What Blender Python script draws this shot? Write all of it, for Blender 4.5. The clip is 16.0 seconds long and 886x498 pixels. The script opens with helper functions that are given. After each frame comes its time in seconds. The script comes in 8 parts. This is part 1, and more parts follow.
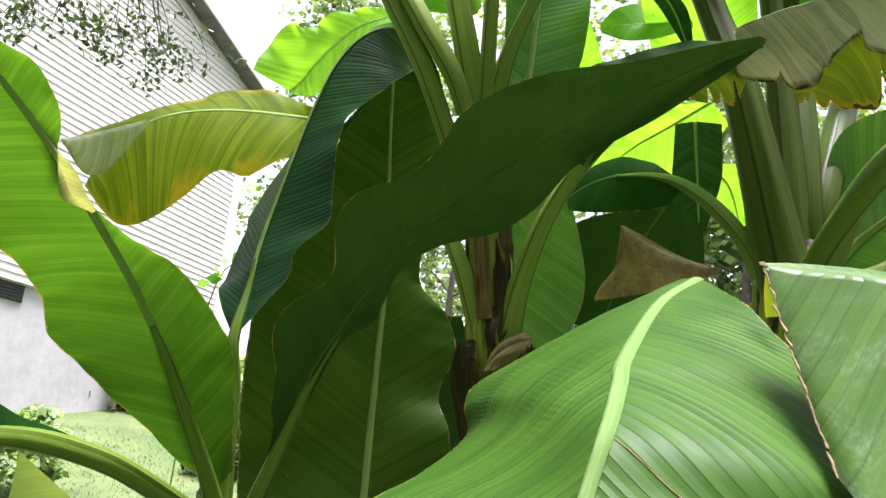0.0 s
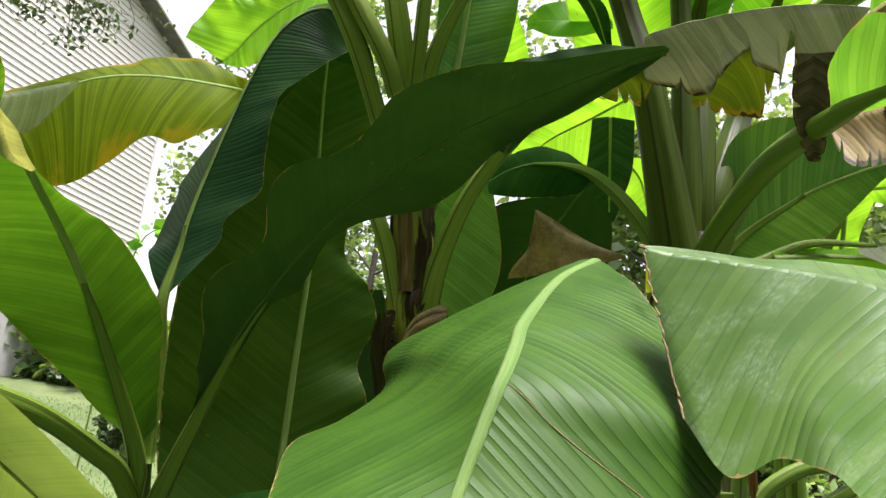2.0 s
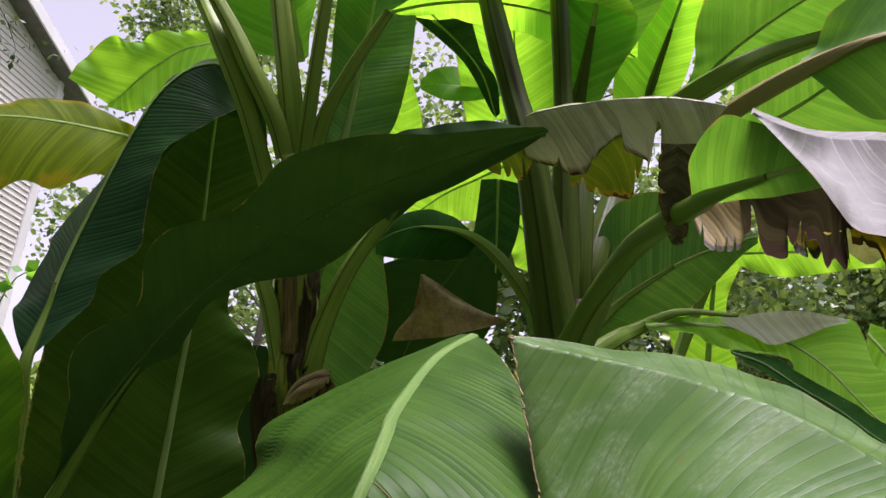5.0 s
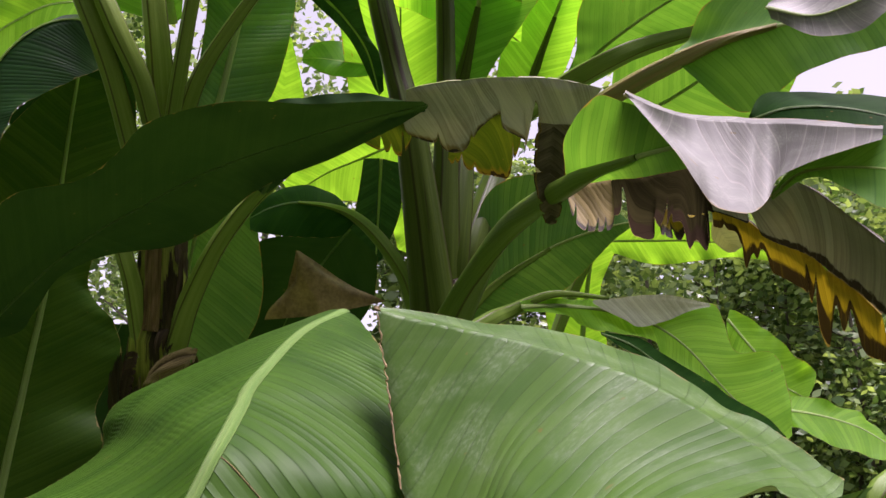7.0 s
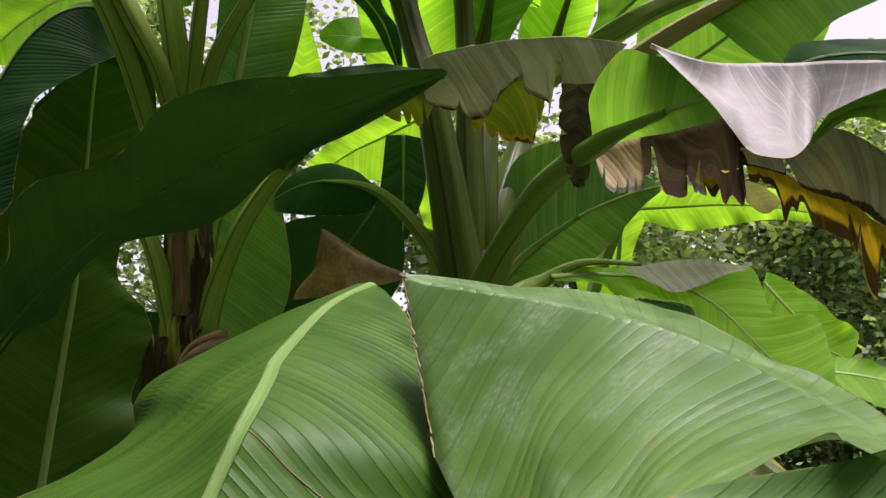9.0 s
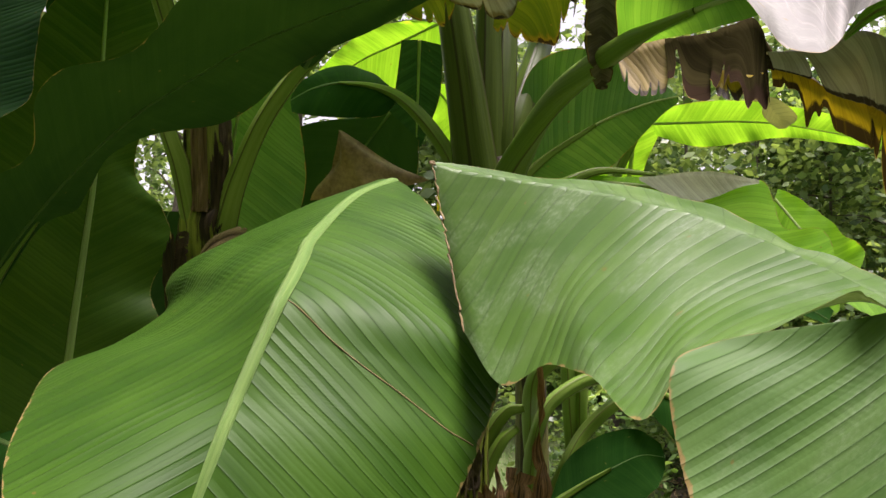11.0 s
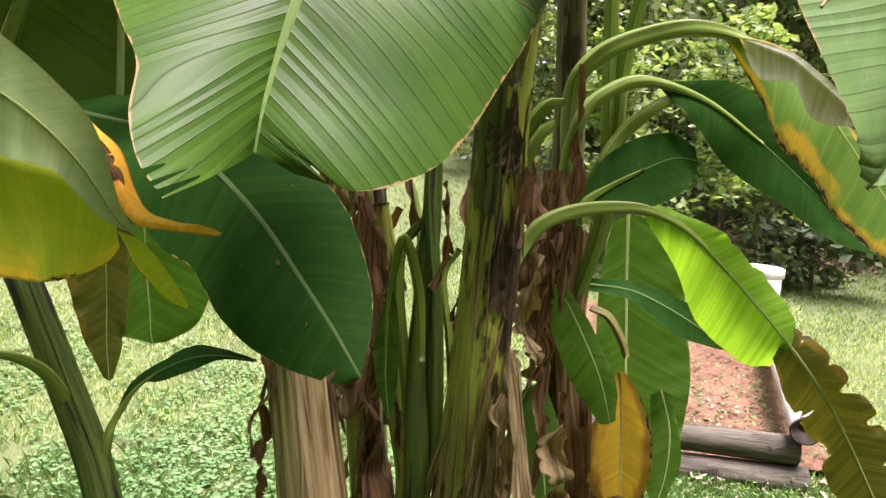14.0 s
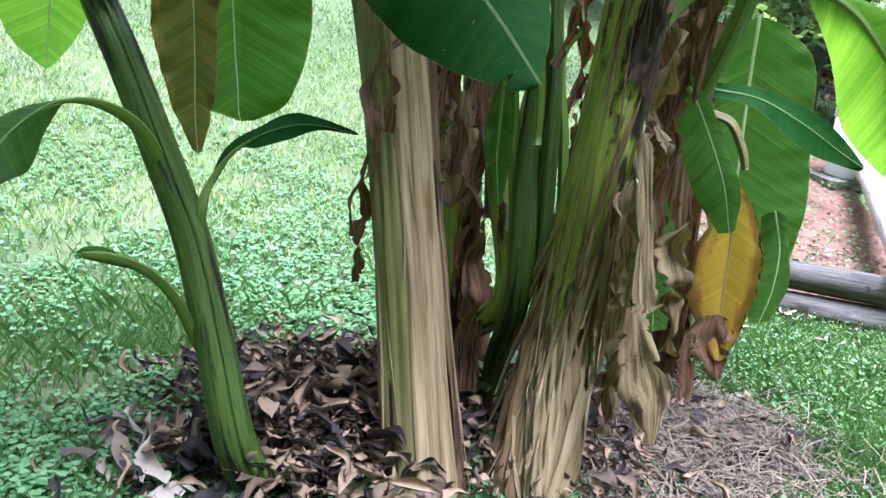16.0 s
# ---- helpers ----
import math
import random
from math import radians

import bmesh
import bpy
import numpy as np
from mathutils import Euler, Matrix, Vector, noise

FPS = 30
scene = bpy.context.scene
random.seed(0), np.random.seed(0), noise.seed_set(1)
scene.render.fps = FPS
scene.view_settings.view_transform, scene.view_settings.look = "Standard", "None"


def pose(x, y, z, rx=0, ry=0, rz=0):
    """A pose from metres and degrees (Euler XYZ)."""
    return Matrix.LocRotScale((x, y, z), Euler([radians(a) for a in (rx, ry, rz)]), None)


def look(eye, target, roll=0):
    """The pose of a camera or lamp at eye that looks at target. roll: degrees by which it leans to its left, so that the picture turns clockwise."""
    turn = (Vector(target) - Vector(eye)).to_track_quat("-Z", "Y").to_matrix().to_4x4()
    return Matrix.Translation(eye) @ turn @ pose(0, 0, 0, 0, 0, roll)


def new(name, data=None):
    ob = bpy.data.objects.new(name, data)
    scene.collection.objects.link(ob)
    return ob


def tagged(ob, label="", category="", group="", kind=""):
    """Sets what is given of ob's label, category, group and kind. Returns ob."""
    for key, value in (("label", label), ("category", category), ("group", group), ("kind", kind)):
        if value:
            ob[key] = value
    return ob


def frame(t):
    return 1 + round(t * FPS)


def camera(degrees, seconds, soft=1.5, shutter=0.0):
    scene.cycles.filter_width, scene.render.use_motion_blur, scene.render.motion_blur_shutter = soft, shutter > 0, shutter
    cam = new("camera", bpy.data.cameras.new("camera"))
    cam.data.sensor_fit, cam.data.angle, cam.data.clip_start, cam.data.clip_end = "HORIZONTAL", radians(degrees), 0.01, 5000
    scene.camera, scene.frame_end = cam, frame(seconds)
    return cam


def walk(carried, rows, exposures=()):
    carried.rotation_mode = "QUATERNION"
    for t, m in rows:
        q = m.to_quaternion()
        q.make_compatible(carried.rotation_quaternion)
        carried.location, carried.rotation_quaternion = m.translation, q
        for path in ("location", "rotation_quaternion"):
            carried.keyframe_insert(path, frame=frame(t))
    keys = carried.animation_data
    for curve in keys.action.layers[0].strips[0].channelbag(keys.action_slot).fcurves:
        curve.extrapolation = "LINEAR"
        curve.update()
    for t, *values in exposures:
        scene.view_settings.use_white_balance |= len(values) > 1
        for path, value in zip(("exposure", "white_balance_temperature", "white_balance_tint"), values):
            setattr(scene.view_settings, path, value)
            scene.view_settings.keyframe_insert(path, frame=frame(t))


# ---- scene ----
cam = camera(58.9, 16.0)
PATH = [
    (0, (0.132, 0.074, 1.697), (-0.008, 1.994, 2.242), 4.5),
    (0.5, (0.138, 0.042, 1.702), (0.029, 1.953, 2.283), 3.8),
    (1, (0.153, 0.011, 1.702), (0.076, 1.905, 2.338), 3.7),
    (1.5, (0.163, -0.009, 1.686), (0.158, 1.897, 2.29), 4.7),
    (2, (0.135, -0.025, 1.661), (0.194, 1.907, 2.173), 5.6),
    (2.5, (0.104, -0.04, 1.648), (0.208, 1.901, 2.118), 6.3),
    (3, (0.111, -0.041, 1.647), (0.232, 1.907, 2.086), 5.7),
    (3.5, (0.123, -0.017, 1.655), (0.317, 1.933, 2.054), 4.5),
    (4, (0.147, -0.018, 1.68), (0.38, 1.902, 2.187), 4.7),
    (4.5, (0.14, -0.041, 1.697), (0.393, 1.86, 2.263), 5.3),
    (5, (0.151, -0.055, 1.711), (0.459, 1.818, 2.343), 4.8),
    (7.5, (0.189, -0.012, 1.702), (0.802, 1.79, 2.317), 3.3),
    (8, (0.196, 0.001, 1.703), (0.779, 1.82, 2.297), 2.2),
    (10.5, (0.18, 0.003, 1.667), (0.665, 1.885, 2.14), 2.7),
    (11, (0.168, -0.003, 1.656), (0.705, 1.888, 2.024), 3.1),
    (11.5, (0.166, 0.003, 1.633), (0.757, 1.889, 1.941), 5.5),
    (12, (0.15, -0.006, 1.618), (0.753, 1.887, 1.854), 6.0),
    (12.5, (0.144, -0.013, 1.581), (0.736, 1.895, 1.686), 5.9),
    (13, (0.116, -0.026, 1.544), (0.673, 1.894, 1.608), 4.3),
    (13.5, (0.123, -0.016, 1.515), (0.661, 1.907, 1.387), 4.3),
    (14, (0.138, -0.039, 1.489), (0.641, 1.88, 1.241), 4.0),
    (14.5, (0.103, -0.025, 1.455), (0.557, 1.895, 1.126), 4.1),
    (15, (0.108, -0.021, 1.384), (0.533, 1.883, 0.945), 4.3),
    (15.5, (0.108, 0.023, 1.335), (0.513, 1.906, 0.796), 5.3),
    (16, (0.025, 0.131, 1.256), (0.426, 1.989, 0.632), 7.0),
]
EXPOSURES = [(0, 1.86, 5900, 28), (1, 1.5, 5700, 32), (2, 1.45, 6200, 24), (3.5, 1.38, 6500, 16), (5, 0.85, 6000, 34), (7.5, 0.88, 6200, 38), (8, 0.88, 6200, 36), (10.5, 1.08, 6500, 28), (11, 1.15, 6520, 27), (11.5, 1.44, 6550, 26), (12.5, 1.46, 6600, 25), (13, 1.52, 6500, 38), (13.5, 1.83, 6400, 39), (14, 1.67, 6400, 41), (14.5, 1.83, 6600, 42), (15, 2.01, 6000, 38), (16, 1.92, 4900, 37)]
walk(cam, [(t, look(eye, target, roll)) for t, eye, target, roll in PATH], EXPOSURES)
SKY, SUN = 0.13, 4.4

# ---- light ----
world = bpy.data.worlds.new("overcast_sky")
scene.world = world
world.use_nodes = True
wn = world.node_tree
sky = wn.nodes.new("ShaderNodeTexSky")
sky.sky_type, sky.sun_disc = "NISHITA", False
sky.sun_elevation, sky.sun_rotation = radians(78), radians(129)
sky.air_density, sky.dust_density = 1.0, 3.0
grey = wn.nodes.new("ShaderNodeHueSaturation")
grey.inputs["Saturation"].default_value = 0.12
wn.links.new(sky.outputs[0], grey.inputs["Color"])
wn.links.new(grey.outputs[0], wn.nodes["Background"].inputs["Color"])
wn.nodes["Background"].inputs["Strength"].default_value = SKY
sun_data = bpy.data.lights.new("sun", "SUN")
sun_data.energy, sun_data.angle, sun_data.color = SUN, radians(26), (1.0, 0.96, 0.88)
sun = new("sun", sun_data)
sun.matrix_world = look((2.0, -1.6, 12), (0, 0, 0))

# ---- materials ----
def graph(name):
    m = bpy.data.materials.new(name)
    m.use_nodes = True
    t = m.node_tree
    t.nodes.clear()
    return m, t


def node(t, kind, **values):
    n = t.nodes.new(kind)
    for key, v in values.items():
        if key in n.inputs:
            n.inputs[key].default_value = v
    return n


def math_node(t, op, a, b=0.0, c=0.0, clamp=False):
    n = t.nodes.new("ShaderNodeMath")
    n.operation, n.use_clamp = op, clamp
    for k, v in enumerate((a, b, c)):
        if hasattr(v, "default_value"):
            t.links.new(v, n.inputs[k])
        else:
            n.inputs[k].default_value = v
    return n.outputs[0]


def blend(t, fac, a, b):
    n = t.nodes.new("ShaderNodeMix")
    n.data_type = "RGBA"
    for k, v in ((0, fac), (6, a), (7, b)):
        if hasattr(v, "default_value"):
            t.links.new(v, n.inputs[k])
        else:
            n.inputs[k].default_value = (*v, 1) if isinstance(v, tuple) else v
    return n.outputs[2]


def step(t, v, low, high):
    n = t.nodes.new("ShaderNodeMapRange")
    n.interpolation_type = "SMOOTHSTEP"
    t.links.new(v, n.inputs[0])
    n.inputs[1].default_value, n.inputs[2].default_value = low, high
    return n.outputs[0]


def vec(t, x, y, z=0.0):
    n = t.nodes.new("ShaderNodeCombineXYZ")
    for k, v in enumerate((x, y, z)):
        if hasattr(v, "default_value"):
            t.links.new(v, n.inputs[k])
        else:
            n.inputs[k].default_value = v
    return n.outputs[0]


def grain(t, where, scale, detail=3.0, rough=0.55):
    n = node(t, "ShaderNodeTexNoise", Scale=scale, Detail=detail, Roughness=rough)
    if where:
        t.links.new(where, n.inputs["Vector"])
    return n.outputs[0]


def coords(t, kind="UV"):
    n = t.nodes.new("ShaderNodeTexCoord")
    return n.outputs[kind]


def split(t, v):
    n = t.nodes.new("ShaderNodeSeparateXYZ")
    t.links.new(v, n.inputs[0])
    return n.outputs


def finish(m, t, colour, rough=0.5, bump=None, strength=0.3, distance=0.002, through_light=0.0, glow=(1, 1, 1), metal=0.0, spec=0.5, coat=0.0):
    out = t.nodes.new("ShaderNodeOutputMaterial")
    p = node(t, "ShaderNodeBsdfPrincipled", Metallic=metal, **{"Specular IOR Level": spec, "Coat Weight": coat})
    for v, key in ((colour, "Base Color"), (rough, "Roughness")):
        if hasattr(v, "default_value"):
            t.links.new(v, p.inputs[key])
        else:
            p.inputs[key].default_value = (*v, 1) if isinstance(v, tuple) else v
    if bump is not None:
        b = node(t, "ShaderNodeBump", Strength=strength, Distance=distance)
        t.links.new(bump, b.inputs["Height"])
        t.links.new(b.outputs[0], p.inputs["Normal"])
    shader = p.outputs[0]
    if through_light:
        tr = t.nodes.new("ShaderNodeBsdfTranslucent")
        t.links.new(tint(t, colour, glow), tr.inputs["Color"])
        mix = node(t, "ShaderNodeMixShader", Fac=through_light)
        t.links.new(shader, mix.inputs[1])
        t.links.new(tr.outputs[0], mix.inputs[2])
        shader = mix.outputs[0]
    t.links.new(shader, out.inputs["Surface"])
    return m


def tint(t, colour, by):
    n = t.nodes.new("ShaderNodeMix")
    n.data_type, n.blend_type = "RGBA", "MULTIPLY"
    n.clamp_result = False
    n.inputs[0].default_value = 1.0
    if hasattr(colour, "default_value"):
        t.links.new(colour, n.inputs[6])
    else:
        n.inputs[6].default_value = (*colour, 1)
    n.inputs[7].default_value = (*by, 1)
    return n.outputs[2]


def banana_leaf(name, low, high, edge, through_light=0.35, rough=0.42, scorch=0.0, rim=0.012, pleat=0.5, yellow=0.0, wax=0.0, char=0.0, relief=0.35, gloss=0.13, streak=0.7, bands=0.24, veins=None):
    """A banana blade: UV x runs from one margin (0) over the midrib (0.5) to the other (1), y is metres along the midrib."""
    m, t = graph(name)
    u, v, _ = split(t, coords(t))
    off = math_node(t, "MULTIPLY", math_node(t, "ABSOLUTE", math_node(t, "SUBTRACT", u, 0.5)), 2.0)
    own = t.nodes.new("ShaderNodeObjectInfo").outputs["Random"]
    seed = math_node(t, "MULTIPLY", own, 37.0)
    fine = grain(t, vec(t, math_node(t, "MULTIPLY", v, 420.0), math_node(t, "MULTIPLY", u, 1.5), seed), 1.0, 3)
    broad = grain(t, vec(t, math_node(t, "MULTIPLY", v, 70.0), math_node(t, "MULTIPLY", u, 2.0), seed), 1.0, 2)
    cloud = grain(t, vec(t, math_node(t, "MULTIPLY", v, 9.0), math_node(t, "MULTIPLY", u, 4.0), seed), 1.0, 4)
    mixed = math_node(t, "ADD", math_node(t, "MULTIPLY", fine, 0.8 * streak), math_node(t, "ADD", math_node(t, "MULTIPLY", broad, 0.4 * streak), math_node(t, "MULTIPLY", cloud, 0.35)))
    span = 1.2 * streak + 0.35
    # every band between two veins has a tone of its own
    lay = t.nodes.new("ShaderNodeUVMap")
    lay.uv_map = "pleat"
    phase = split(t, lay.outputs[0])[0]
    band = t.nodes.new("ShaderNodeTexWhiteNoise")
    band.noise_dimensions = "2D"
    t.links.new(vec(t, math_node(t, "FLOOR", phase), seed), band.inputs["Vector"])
    mixed = math_node(t, "ADD", mixed, math_node(t, "MULTIPLY", math_node(t, "SUBTRACT", band.outputs["Value"], 0.5), bands * span))
    tone = step(t, mixed, span * 0.26, span * 0.74)
    colour = blend(t, tone, low, high)
    if yellow:
        y = step(t, math_node(t, "ADD", math_node(t, "MULTIPLY", cloud, 1.2), math_node(t, "MULTIPLY", off, 0.7)), 1.25 - yellow, 1.55 - yellow)
        colour = blend(t, y, colour, edge)
    if wax:
        bloom = step(t, grain(t, vec(t, math_node(t, "MULTIPLY", v, 14.0), math_node(t, "MULTIPLY", u, 7.0), math_node(t, "ADD", seed, 9.0)), 1.0, 3), 0.38, 0.72)
        flecks = step(t, grain(t, vec(t, math_node(t, "MULTIPLY", v, 260.0), math_node(t, "MULTIPLY", u, 60.0), seed), 1.0, 5, 0.7), 0.42, 0.68)
        colour = blend(t, math_node(t, "MULTIPLY", math_node(t, "MULTIPLY", bloom, math_node(t, "ADD", 0.25, math_node(t, "MULTIPLY", flecks, 0.75))), wax), colour, (0.52, 0.58, 0.48))
    # narrow dry margin and spots
    wander = math_node(t, "MULTIPLY", math_node(t, "SUBTRACT", grain(t, vec(t, math_node(t, "MULTIPLY", v, 40.0), math_node(t, "MULTIPLY", u, 3.0), seed), 1.0, 4), 0.5), 0.10 + scorch * 0.5)
    edge_at = math_node(t, "ADD", off, wander)
    if scorch:
        patchy = grain(t, vec(t, math_node(t, "MULTIPLY", v, 28.0), math_node(t, "MULTIPLY", u, 7.0), math_node(t, "ADD", seed, 3.0)), 1.0, 5, 0.65)
        burn_at = math_node(t, "ADD", off, math_node(t, "MULTIPLY", math_node(t, "SUBTRACT", patchy, 0.5), 0.2 + 1.3 * scorch))
        colour = blend(t, math_node(t, "MULTIPLY", step(t, burn_at, 1.0 - scorch * 1.6, 1.0 - scorch * 0.6), 0.85), colour, (0.17, 0.118, 0.012))
        black = char or scorch * 0.45
        colour = blend(t, step(t, burn_at, 1.0 - black * 1.2, 1.0 - black * 0.8), colour, (0.026, 0.017, 0.011))
    colour = blend(t, step(t, edge_at, 1.0 - rim, 1.0 - rim * 0.3), colour, (0.22, 0.16, 0.06))
    spots = step(t, grain(t, vec(t, math_node(t, "MULTIPLY", v, 55.0), math_node(t, "MULTIPLY", u, 24.0), seed), 1.0, 1), 0.77, 0.80)
    colour = blend(t, math_node(t, "MULTIPLY", spots, 0.6), colour, (0.16, 0.11, 0.03))
    furrow = math_node(t, "SQRT", math_node(t, "PINGPONG", phase, 0.5))
    height = math_node(t, "ADD", math_node(t, "MULTIPLY", furrow, pleat), math_node(t, "ADD", math_node(t, "MULTIPLY", fine, 0.14 * streak), math_node(t, "MULTIPLY", broad, 0.22 * streak)))
    vein = math_node(t, "SUBTRACT", 1.0, step(t, furrow, 0.05, 0.32))
    colour = blend(t, math_node(t, "MULTIPLY", vein, min(0.9 * pleat, 0.6)), colour, veins or tuple(0.55 * c for c in low))
    sheen = math_node(t, "ADD", rough, math_node(t, "MULTIPLY", math_node(t, "SUBTRACT", cloud, 0.5), 0.12))
    return finish(m, t, colour, sheen, height, relief, 0.003, through_light, (1.9, 1.75, 0.5), spec=gloss)


def fibrous(name, low, high, mark, amount=0.5, rough=0.6, through_light=0.0, stretch=6.5, edges=(), bump=0.6):
    """Stems and dry sheaths: UV x goes round, y along in metres; streaks run along."""
    m, t = graph(name)
    u, v, _ = split(t, coords(t))
    seed = math_node(t, "MULTIPLY", t.nodes.new("ShaderNodeObjectInfo").outputs["Random"], 23.0)
    fine = grain(t, vec(t, math_node(t, "MULTIPLY", u, 46.0), math_node(t, "MULTIPLY", v, 5.0), seed), 1.0, 4)
    broad = grain(t, vec(t, math_node(t, "MULTIPLY", u, 9.0), math_node(t, "MULTIPLY", v, 3.0), seed), 1.0, 3)
    patch = grain(t, vec(t, math_node(t, "MULTIPLY", u, 9.0), math_node(t, "MULTIPLY", v, stretch), math_node(t, "ADD", seed, 5.0)), 1.0, 5)
    hair = grain(t, vec(t, math_node(t, "MULTIPLY", u, 170.0), math_node(t, "MULTIPLY", v, 9.0), seed), 1.0, 3)
    mixed = math_node(t, "ADD", math_node(t, "MULTIPLY", hair, 0.3), math_node(t, "ADD", math_node(t, "MULTIPLY", fine, 0.35), math_node(t, "MULTIPLY", broad, 0.35)))
    colour = blend(t, step(t, mixed, 0.38, 0.62), low, high)
    colour = blend(t, step(t, math_node(t, "ADD", patch, math_node(t, "MULTIPLY", fine, 0.25)), 0.80 - amount * 0.3, 0.88 - amount * 0.3), colour, mark)
    for at in edges:
        # brown dry edge of a petiole's channel
        near = math_node(t, "ABSOLUTE", math_node(t, "SUBTRACT", math_node(t, "ADD", u, math_node(t, "MULTIPLY", math_node(t, "SUBTRACT", patch, 0.5), 0.02)), at))
        colour = blend(t, math_node(t, "MULTIPLY", math_node(t, "SUBTRACT", 1.0, step(t, near, 0.006, 0.016)), 0.75), colour, mark)
    height = math_node(t, "ADD", math_node(t, "ADD", fine, math_node(t, "MULTIPLY", hair, 0.4)), math_node(t, "MULTIPLY", broad, 0.8))
    return finish(m, t, colour, rough, height, bump, 0.004, through_light, (1.4, 1.2, 0.6), spec=0.22)


def mottled(name, a, b, scale=8.0, rough=0.7, bump=0.4, distance=0.01, through_light=0.0, glow=(1.5, 1.5, 0.6), own=0.0, kind="Object"):
    m, t = graph(name)
    where = coords(t, kind)
    big, small = grain(t, where, scale, 4), grain(t, where, scale * 9, 3)
    fac = math_node(t, "ADD", math_node(t, "MULTIPLY", big, 0.65), math_node(t, "MULTIPLY", small, 0.35))
    if own:
        island = t.nodes.new("ShaderNodeNewGeometry").outputs["Random Per Island"]
        fac = math_node(t, "ADD", math_node(t, "MULTIPLY", fac, 1 - own), math_node(t, "MULTIPLY", island, own))
    colour = blend(t, step(t, fac, 0.25, 0.75), a, b)
    return finish(m, t, colour, rough, fac, bump, distance, through_light, glow)


